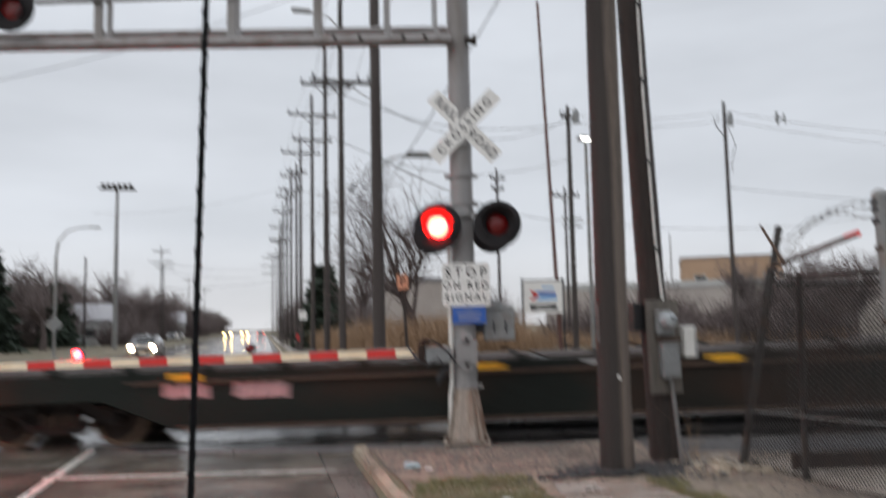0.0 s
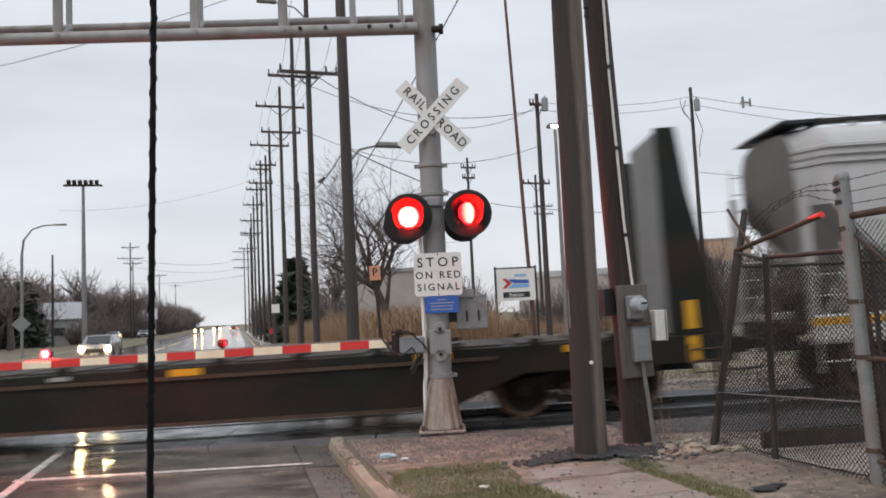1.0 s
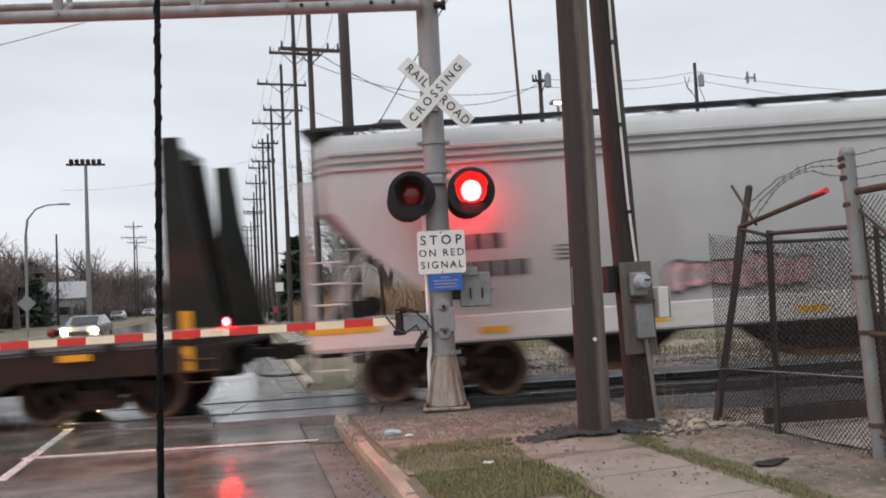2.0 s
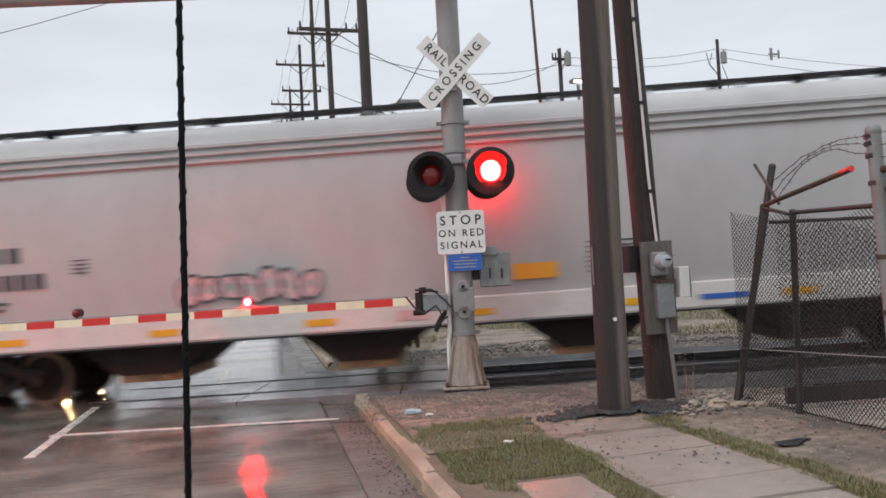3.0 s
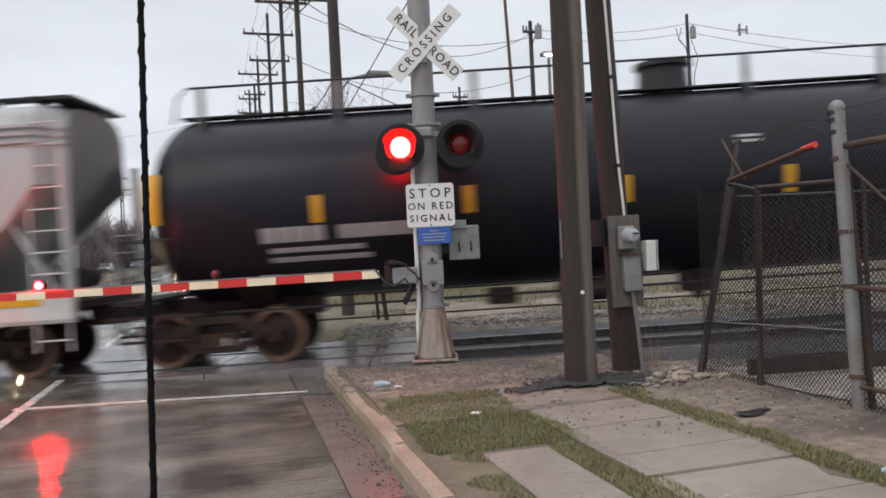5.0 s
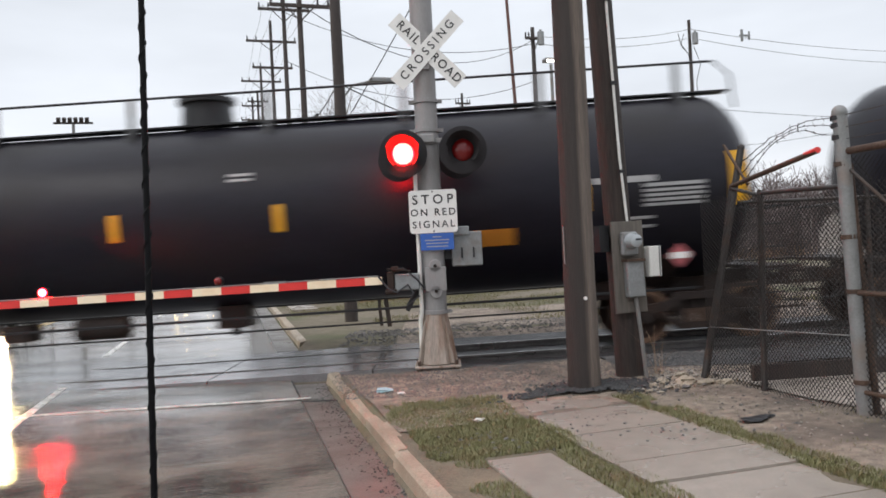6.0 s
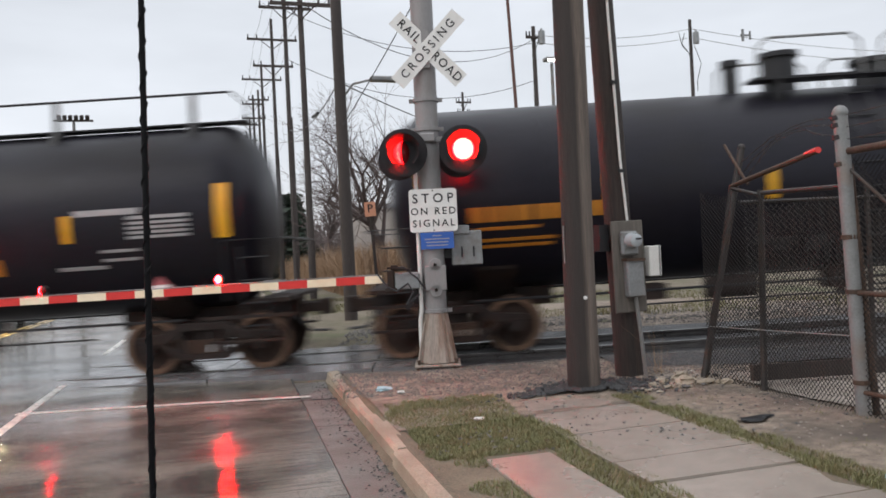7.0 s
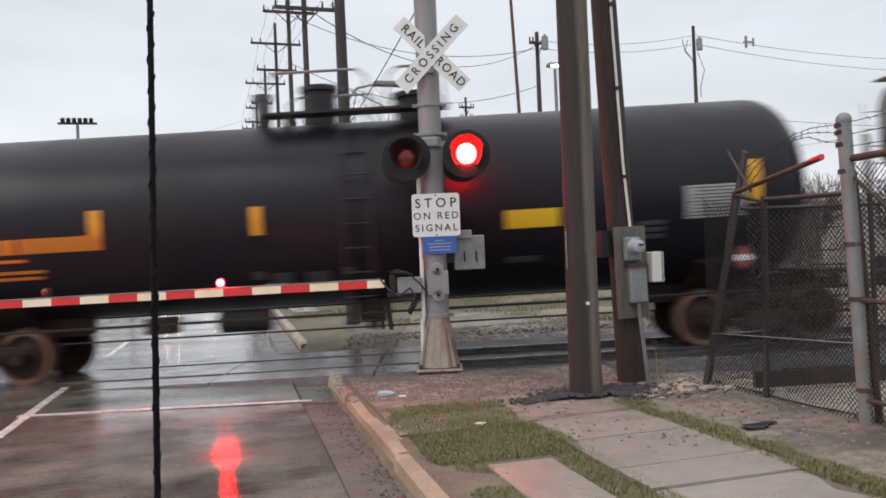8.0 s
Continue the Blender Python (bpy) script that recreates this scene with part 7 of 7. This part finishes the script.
def wires():
    wire("cable_bundle", [((3.05, 39.4, 13.9), (15.4, 37.6, 12.1), 1.1), ((2.97, 30.5, 11.5), (15.4, 37.6, 12.3), 1.7), ((3.05, 39.4, 11.5), (15.4, 37.6, 10.2), 1.4)], 0.018)
    wire("cable_bundle", [((15.4, 37.6, 12.5), (26.1, 40.1, 13.8), 0.35), ((26.1, 40.1, 13.8), (60, 47, 15.2), 0.8), ((15.4, 37.6, 12.1), (26.1, 40.1, 13.3), 0.35), ((26.1, 40.1, 13.3), (60, 47, 14.4), 0.9)], 0.017, GALV)
    wire("cable_bundle", [((2.85, 19.9, 6.1), (15.4, 37.6, 7.0), 0.5), ((3.05, 39.4, 8.0), (2.85, 19.9, 6.2), 0.5), ((15.4, 37.6, 6.9), (40, 45, 8.5), 0.6), ((26.1, 40.1, 9.3), (60, 48, 10.0), 0.4)], 0.017)
    wire("cable_bundle", [((2.85, 19.8, 5.0), (4.35, 8.3, 8.6), 0.2), ((4.3, 8.2, 5.6), (9.0, 9.0, 12.0), 0.1)], 0.011)
    bm = BM()
    rod(bm, (2.8, 26.3, 6.35), (2.83, 25.0, 6.25), 0.05, seg=8)
    solid("cable_splice", bm, WIRE, "dark cable splice sleeve on the overhead line", "cable splice")
    # high wire that slants over the road, lines along the pole row
    wire("high_wire", [((-26, 30, 8.0), (2.9, 30.5, 15.5), 1.6)], 0.016, WIREL, "thin pale wire slanting over the road")
    wire("high_wire", [((-15, 76, 12.5), (2.3, 69, 14.2), 0.8)], 0.014, WIREL, "thin pale wire slanting over the road")
    wire("far_cable", [((-16.6, 139, 13.4), (1.9, 165, 14.8), 1.2), ((-16.6, 139, 12.0), (1.9, 165, 13.0), 1.0), ((-16.6, 139, 9.2), (2.1, 130, 9.5), 0.5)], 0.03)
    row = [(2.97, 30.6, 11.3), (3.05, 39.5, 13.9), (2.95, 49.0, 14.9), (2.75, 60.0, 14.9), (2.35, 69.0, 14.8), (2.1, 86.0, 14.2), (2.05, 97.0, 13.9), (2.1, 130, 13.6), (1.9, 165, 14.6)]
    for k in (-1.0, -0.5, 0.6, 1.05):
        wire("line_cable", [((x + k, y - 0.15, z + 0.32), (x2 + k, y2 - 0.15, z2 + 0.32), 0.25) for (x, y, z), (x2, y2, z2) in zip(row[:-1], row[1:])] + [((row[0][0] + k, row[0][1] - 0.15, row[0][2] + 0.3), (row[0][0] + k + 0.3, 4.0, 17.0), 0.4)], 0.009)
    # leads hanging at the yard pole and an in-line switch
    bm = BM()
    for s in (0.0, 0.12):
        tube(bm, [(25.6 - s * 3, 40.0, 13.5), (25.4, 40.0, 12.9 - s), (25.8, 40.0, 12.4), (26.0, 40.0, 12.0 - s)], 0.02)
    tube(bm, [(26.2, 40, 12.8), (26.6, 40, 11.8), (26.3, 40, 10.8), (26.3, 40, 10.2)], 0.02)
    solid("hanging_leads", bm, WIRE, "looped electric leads hanging at the yard pole", "power cable")
    bm = BM()
    box(bm, (30.3, 40.9, 13.75), (0.7, 0.1, 0.1))
    rod(bm, (30.1, 40.9, 13.4), (30.1, 40.9, 14.1), 0.08, seg=8)
    rod(bm, (30.6, 40.9, 13.5), (30.6, 40.9, 14.0), 0.06, seg=8)
    solid("line_switch", bm, BOXG, "grey switch hanging in the overhead line", "line switch")


def station_sign():
    ob = thing("station_sign", pose(12.4, 34.1, 0.2, 0, 0, -16), "white station sign with arrow stripes on two dark posts", "sign")
    bm = BM()
    box(bm, (0, 0, 2.75), (1.75, 0.06, 1.45))
    pn = part("sign_panel", bm, SIGNW, ob)
    for x in (-0.92, 0.92):
        bm = BM()
        rod(bm, (x, 0.03, 0), (x, 0.03, 3.6), 0.05, seg=8)
        part("post", bm, BLACKP, ob)
    bm = BM()
    box(bm, (0, 0.02, 3.52), (1.9, 0.07, 0.07))
    part("frame", bm, BLACKP, ob)

    def shape(pts, material, y=-0.036):
        bm = BM()
        prism(bm, pts, y, y - 0.006)
        part("mark", bm, material, pn)
    shape([(-0.62, 3.05), (-0.45, 3.05), (-0.18, 2.83), (-0.45, 2.6), (-0.62, 2.6), (-0.4, 2.83)], REDP)
    shape([(-0.38, 3.02), (0.6, 2.95), (0.6, 2.8), (-0.12, 2.83)], BLUE)
    shape([(-0.12, 2.8), (0.6, 2.76), (0.6, 2.62), (-0.38, 2.6)], CYAN)
    shape([(-0.05, 3.22), (0.5, 3.22), (0.5, 3.13), (-0.05, 3.13)], CYAN)
    shape([(-0.6, 2.42), (0.62, 2.42), (0.62, 2.17), (-0.6, 2.17)], BLACKP)
    t = text_bm("Station", 0.24)
    bmesh.ops.transform(t, matrix=Matrix.Translation((0.0, -0.046, 2.29)) @ UPRIGHT, verts=t.verts)
    letters(t, SIGNW, pn)


def small_signs():
    ob = thing("no_parking_sign", pose(3.25, 17.9, 0.12, 0, -3.0, -10), "orange-faced no parking sign on a dark leaning post", "sign")
    bm = BM()
    box(bm, (0, 0, 1.25), (0.075, 0.05, 2.5))
    part("post", bm, WOODD, ob)
    bm = BM()
    box(bm, (0, -0.04, 2.65), (0.25, 0.01, 0.33))
    pn = part("sign_panel", bm, mat("faded_orange_white_sign", (0.62, 0.28, 0.17), 0.5, vary=0.1, bump=0), ob)
    t = text_bm("P", 0.26)
    bmesh.ops.transform(t, matrix=Matrix.Translation((0, -0.047, 2.66)) @ UPRIGHT, verts=t.verts)
    letters(t, BLACKP, pn)
    ob = thing("marker_post", pose(3.4, 17.8, 0.0), "short dark leaning marker post by the track", "post")
    bm = BM()
    box(bm, (0, 0, 0.3), (0.09, 0.07, 0.95), Matrix.Rotation(radians(-6), 3, "Y"))
    part("stake", bm, WOODD, ob)
    for x, y, z, w, m in ((2.2, 46, 2.4, 0.45, SIGNW), (2.6, 60, 1.0, 0.4, REDP)):
        ob = thing("road_sign", pose(x, y, 0.12), "small road sign on a thin post", "sign")
        bm = BM()
        rod(bm, (0, 0, 0), (0, 0, z), 0.035, seg=8)
        part("post", bm, FENCE, ob)
        bm = BM()
        box(bm, (0, -0.05, z), (w, 0.02, w * 1.1))
        part("sign_panel", bm, m, ob)
    bm = BM()
    rod(bm, (3.3, 43.0, 0), (3.3, 43.0, 2.3), 0.06, seg=8)
    solid("yellow_post", bm, mat("yellow_guard", (0.6, 0.45, 0.05), 0.6, vary=0.2, bump=0), "yellow guy-wire guard at a pole", "post")


def building(name, x, y, w, d, h, rz, wall_mat, label, roof_mat=None, windows=(), door=False, cap=0.25, gable=0.0):
    ob = thing(name, pose(x, y, 0.0, 0, 0, rz), label, "building")
    bm = BM()
    box(bm, (0, 0, h / 2), (w, d, h))
    wl_ = part("wall", bm, wall_mat, ob)
    bm = BM()
    if gable:
        prism(bm, [(-d / 2 - 0.3, h), (0, h + gable), (d / 2 + 0.3, h), (d / 2 + 0.3, h - 0.12), (-d / 2 - 0.3, h - 0.12)], -w / 2 - 0.3, w / 2 + 0.3, "x")
    else:
        box(bm, (0, 0, h + cap / 2), (w + 0.2, d + 0.2, cap))
    part("roof", bm, roof_mat or ROOFG, ob)
    for wx, wz, ww, wh in windows:
        bm = BM()
        box(bm, (wx, -d / 2 - 0.02, wz), (ww, 0.08, wh))
        win = part("window", bm, HOUSEW, ob)
        bm = BM()
        box(bm, (wx, -d / 2 - 0.05, wz), (ww - 0.2, 0.06, wh - 0.2))
        part("pane", bm, GLASS, win)
    return ob


def buildings():
    building("brick_building", 47.5, 74.0, 9.5, 8.0, 8.0, -28, BRICK, "plain tan brick building with a flat roof", cap=0.15, windows=((-3, 5.6, 1.2, 1.4), (0.5, 5.6, 1.2, 1.4), (3.5, 5.6, 1.2, 1.4)))
    building("concrete_hut", 8.6, 44.5, 4.2, 4.0, 4.2, -10, CONCW, "small pale concrete hut behind dry reeds", cap=0.2)
    building("station_shed", 46.0, 58.0, 46.0, 5.0, 4.6, -28, CONCW, "long low tan platform building with a white roof edge", HOUSEW, cap=0.55)
    building("house", -24.0, 112.0, 9.0, 7.0, 3.4, 12, HOUSEW, "white single-storey house behind the trees", gable=2.2, windows=((-2.5, 1.8, 1.1, 1.2), (1.8, 1.8, 1.4, 1.2)))
    building("house", -32.0, 86.0, 8.0, 7.0, 3.2, 8, HOUSEW, "pale house beside dark conifers", gable=2.0, windows=((-2.0, 1.7, 1.1, 1.2), (2.0, 1.7, 1.1, 1.2)))
    building("house", -22.0, 185.0, 10.0, 8.0, 3.6, 5, HOUSEW, "distant white house along the road", gable=2.4, windows=((-2.5, 1.8, 1.1, 1.2), (2.2, 1.8, 1.4, 1.2)))


def greenery():
    random.seed(21)
    # the bare tree behind the signal
    ob = thing("bare_tree", pose(6.9, 34.0, 0.2), "crooked bare tree with fine dark twigs behind the signal", "tree")
    me = tree_mesh("branch_crown", 10.0, 5, 4, 0.52, BARK, 0.3, 6)
    o = new("branch_crown", me)
    o.parent = ob
    kinds = []
    for k in range(4):
        kinds.append((trunk_mesh(4.0, 0.16), tree_mesh("crown", 10.0, 40 + k, 3, 0.5, TWIG, 0.36, 7)))
    spots = []
    for i in range(80):
        y = 90 + i * 4.6 + random.uniform(-4, 4)
        spots.append((random.uniform(-30, -18), y, random.uniform(0.85, 1.4)))
    for i in range(26):
        spots.append((random.uniform(-75, -26), random.uniform(88, 140), random.uniform(0.9, 1.45)))
    for i in range(16):
        spots.append((random.uniform(5.0, 16), 62 + i * 11 + random.uniform(-3, 3), random.uniform(0.55, 0.95)))
    for i in range(22):
        spots.append((33 + i * 1.6 + random.uniform(-1.5, 1.5), 47 + random.uniform(-4, 4) - i * 0.5, random.uniform(0.6, 0.95)))
    for i, (x, y, s) in enumerate(spots):
        me_t, me_c = kinds[i % 4]
        tree_thing(me_t, me_c, (x, y, 0.0), s, "distant bare grey-brown tree", "bare trees along the road")
    cm = [conifer_mesh("foliage", 9.0, 3.3, k) for k in (1, 2)]
    ct = trunk_mesh(2.0, 0.2)
    for i, (x, y, s) in enumerate(((-23.5, 76, 1.0), (-26.8, 74, 0.85), (-30.0, 78, 1.1), (-34, 76, 0.95), (-38.5, 80, 1.15), (-44, 82, 1.0), (-28, 84, 1.0), (4.6, 66, 0.75), (5.6, 72, 0.8), (-22.5, 96, 0.8))):
        ob = thing("conifer", pose(x, y, 0.0, 0, 0, i * 70) @ Matrix.Diagonal((s, s, s, 1)), "dark green conifer standing among bare trees", "tree", "conifers")
        for nm, me in (("trunk", ct), ("foliage", cm[i % 2])):
            o = new(nm, me)
            o.parent = ob
    # undergrowth and reeds
    bush = [bush_mesh("twig_crown", 60 + k, 420, TWIG, 1.8, 2.6, 0.05) for k in range(3)]
    random.seed(31)
    where = [(random.uniform(-50, -17.5), random.uniform(84, 190)) for _ in range(90)]
    where += [(random.uniform(20, 36), random.uniform(40, 52)) for _ in range(16)]
    where += [(random.uniform(9, 22), random.uniform(50, 62)) for _ in range(9)]
    tall = [(random.uniform(-62, -19), random.uniform(95, 150), random.uniform(1.3, 3.3)) for _ in range(60)]
    tall += [(random.uniform(-30, -18), 150 + 7 * k + random.uniform(-3, 3), random.uniform(1.6, 3.4)) for k in range(40)]
    tall += [(random.uniform(5, 14), 75 + 10 * k, random.uniform(1.6, 2.4)) for k in range(14)]
    for i, (x, y, s) in enumerate(tall):
        ob = thing("bare_thicket", pose(x, y, 0.0, 0, 0, i * 61) @ Matrix.Diagonal((s * 0.9, s * 0.9, s, 1)), "tall leafless grey-brown thicket beside the road", "bush", "tall thickets")
        o = new("twig_crown", bush[i % 3])
        o.parent = ob
    for i, (x, y) in enumerate(where):
        ob = thing("bare_bush", pose(x, y, 0.0, 0, 0, i * 47) @ Matrix.Diagonal((1.5, 1.5, random.uniform(0.9, 1.6), 1)), "leafless brown bush in the undergrowth", "bush", "bare bushes")
        o = new("twig_crown", bush[i % 3])
        o.parent = ob
    blades("reeds", [
        (4.2, 9.5, 27, 42, 9000, 1.9, lambda x, y: x > 4.0 + 0.4 * noise.noise((y * 0.3, 0, 0))),
        (9.5, 15, 38, 46, 2500, 1.3, None),
        (3.6, 6.0, 42, 75, 4000, 1.6, None),
        (17, 34, 40, 52, 5000, 1.0, None),
    ], DRYG, "tall dry brown reeds behind the track", 7, "reeds")
    blades("far_grass", [
        (1.6, 13.5, 15.6, 30, 26000, 0.1, lambda x, y: track_uw(x, y)[1] < -3.8 and noise.noise((x * 0.35, y * 0.35, 4.0)) > (-0.2 if track_uw(x, y)[1] < -9 else 0.25)),
        (7.5, 14, 13.0, 18, 5000, 0.14, lambda x, y: track_uw(x, y)[1] < -3.2 and noise.noise((x * 0.5, y * 0.5, 9.0)) > -0.05),
    ], GRASS, "patchy grass beyond the track", 8)


def far_paving():
    bm = BM()
    prism(bm, [(1.75, 0.02), (2.55, 0.02), (2.55, 0.16), (1.75, 0.16)], 25.0, 190.0)
    solid("sidewalk_beyond", bm, WALKC, "pale concrete sidewalk beyond the crossing", "sidewalk", "structure")
    bm = BM()
    pts = [(13, 46), (60, 20), (72, 44), (24, 62)]
    vs = [bm.verts.new((x, y, 0.44)) for x, y in pts]
    bm.faces.new(vs)
    solid("car_park", bm, PANEL, "wet pale asphalt car park beyond the track", "car park", "structure")
    bm = BM()
    n = 26
    xs = [2.2 + (15 - 2.2) * i / n for i in range(n + 1)]
    ws = [-1.6, -2.2, -2.9, -3.6, -4.4, -5.2, -6.2, -7.4, -8.8]
    g = []
    for x in xs:
        row = []
        for w in ws:
            p = on_track((x + 2.5), w)
            row.append(bm.verts.new((p.x, p.y, ground_z(p.x, p.y) + 0.012 + 0.01 * noise.noise((p.x * 2, p.y * 2, 0)))))
        g.append(row)
    for a, b in zip(g[:-1], g[1:]):
        for i in range(len(ws) - 1):
            bm.faces.new((a[i], a[i + 1], b[i + 1], b[i]))
    solid("service_path", bm, DIRT, "bare gravel path along the far side of the track", "path", "structure", smooth=1.0)


far_poles()
lamps()
wires()
station_sign()
small_signs()
buildings()
greenery()
far_paving()
# ---- traffic and the viewer's own aerial ----
def small_car(m, paint, head, label, detail=True, tail=None):
    car = thing("car", m, label, "car")
    bm = BM()
    prof = [(-2.2, 0.35), (-2.25, 0.7), (-2.1, 0.95), (-1.1, 1.0), (-0.45, 1.45), (1.0, 1.48), (1.7, 1.05), (2.15, 1.0), (2.25, 0.6), (2.2, 0.35)]
    # x along the car, front at -x; built across y
    va = {}
    for s in (-1, 1):
        va[s] = [bm.verts.new((x, s * (0.88 if z < 1.1 else 0.68), z)) for x, z in prof]
    bm.faces.new(va[-1])
    bm.faces.new(va[1][::-1])
    for i in range(len(prof)):
        j = (i + 1) % len(prof)
        bm.faces.new((va[-1][i], va[1][i], va[1][j], va[-1][j]))
    part("body", bm, paint, car, bevel=0.05)
    bm = BM()
    prism(bm, [(-1.12, 1.02), (-0.5, 1.42), (-0.46, 1.40), (-1.05, 1.0)], -0.62, 0.62)
    part("windscreen", bm, GLASS, car)
    for s in (-1, 1):
        bm = BM()
        bmesh.ops.create_uvsphere(bm, u_segments=12, v_segments=8, radius=0.15 if head is HEAD else 0.26, matrix=Matrix.Translation((-2.2, s * 0.68, 0.72)))
        part("headlight", bm, head, car, "lit headlight")
        for x in (-1.4, 1.4):
            bm = BM()
            rod(bm, (x, s * 0.72, 0.33), (x, s * 0.9, 0.33), 0.33, seg=18)
            wh = part("wheel", bm, RUBBER, car, smooth=0.6)
    bm = BM()
    box(bm, (-2.24, 0, 0.62), (0.06, 0.9, 0.22))
    part("grille", bm, BLACKP, car)
    bm = BM()
    box(bm, (-2.26, 0, 0.45), (0.03, 0.42, 0.13))
    part("plate", bm, BARW, car)
    if tail:
        for s in (-1, 1):
            bm = BM()
            box(bm, (2.26, s * 0.65, 0.8), (0.05, 0.3, 0.14))
            part("tail_light", bm, tail, car, "lit red tail light")
    return car


def lane_pose(x, y, away=False):
    return pose(x, y, 0.01, 0, 0, -90 if away else 90)


def traffic():
    # nose at local -x points towards the viewer when turned by 90 degrees
    a = small_car(lane_pose(-7.6, 55), CARP, HEAD, "silver-grey car with lit headlights rolling up to the crossing")
    rows = [(0.0, 56.5), (0.5, 53.0), (1.0, 49.8), (1.5, 46.8), (3.0, 39.0), (3.5, 36.8), (4.0, 35.0), (5.5, 30.5), (6.0, 29.2), (7.0, 27.4), (8.0, 26.4)]
    TRAFFIC.append((a, [(t, lane_pose(-7.6, y)) for t, y in rows]))
    b = small_car(lane_pose(-7.6, 190), CARD, HEADF, "distant oncoming car with bright headlights")
    TRAFFIC.append((b, [(t, lane_pose(-7.6, 185 - 10.0 * t)) for t in (0.0, 2.0, 4.0, 6.0, 8.0)]))
    c = small_car(lane_pose(-4.5, 215), CARD, HEADF, "distant oncoming car with bright headlights")
    TRAFFIC.append((c, [(t, lane_pose(-4.6, 215 - 8.0 * t)) for t in (0.0, 2.0, 4.0, 6.0, 8.0)]))
    d = small_car(lane_pose(-0.5, 210, True), CARD, HEADF, "distant car driving away with red tail lights", tail=TAILF)
    TRAFFIC.append((d, [(t, lane_pose(-0.5, 200 + 8.0 * t, True)) for t in (0.0, 2.0, 4.0, 6.0, 8.0)]))
    dark = mat("unlit_lamp_glass", (0.4, 0.4, 0.4), 0.2, vary=0.1, bump=0)
    for x, y in ((-15.8, 150), (-15.8, 160), (-16.5, 118)):
        small_car(lane_pose(x, y), CARP if y != 160 else CARD, dark, "parked car at the far road side")


def aerial():
    """The whip aerial on the viewer's own car, on the edge of its wing."""
    way = radians(90 + 15.1 + 0)
    ob = thing("car_wing", pose(-0.110, 1.03, 0), "dark car wing carrying a thin black whip aerial", "car wing")
    bm = BM()
    prism(bm, [(-0.12, 0.5), (-0.13, 0.98), (-0.05, 1.06), (0.12, 1.07), (0.16, 1.0), (0.16, 0.5)], -0.5, 0.55)
    part("panel", bm, CARD, ob, bevel=0.02)
    bm = BM()
    rod(bm, (-0.1, 0.0, 0.36), (0.12, 0.0, 0.36), 0.36, seg=28)
    part("tyre", bm, RUBBER, ob, smooth=0.6)
    bm = BM()
    rod(bm, (0, 0, 1.05), (0, 0, 1.12), 0.02, 0.012, seg=12)
    part("aerial_base", bm, RUBBER, ob)
    bm = BM()
    rod(bm, (0, 0, 1.1), (0.026, 0.0, 2.3), 0.0042, 0.0036, seg=10)
    # wound wire round the whip
    n = 300
    pts = []
    for i in range(n + 1):
        z = 1.13 + 1.15 * i / n
        a = i * 0.62
        cx = 0.026 * (z - 1.1) / 1.2
        pts.append((cx + 0.0042 * math.cos(a), 0.0042 * math.sin(a), z))
    tube(bm, pts, 0.0012, 3)
    part("whip", bm, WHIP, ob, "thin black wound whip aerial", smooth=1.0)


traffic()
aerial()
def motions():
    steps = [0.5 * i for i in range(17)]
    for car, c in CARS:
        walk(car, [(t, train_pose(c, t)) for t in steps])
    n = 120
    for ws, x in WHEELSETS:
        walk(ws, [(8.0 * i / n, pose(x, 0, WHEEL_R) @ Matrix.Rotation(-run(8.0 * i / n) / WHEEL_R, 4, "Y")) for i in range(n + 1)])
    for lens, first in FLASHERS:
        walk(lens, flash_rows(lens, first))
    for vehicle, rows in TRAFFIC:
        walk(vehicle, rows)


motions()
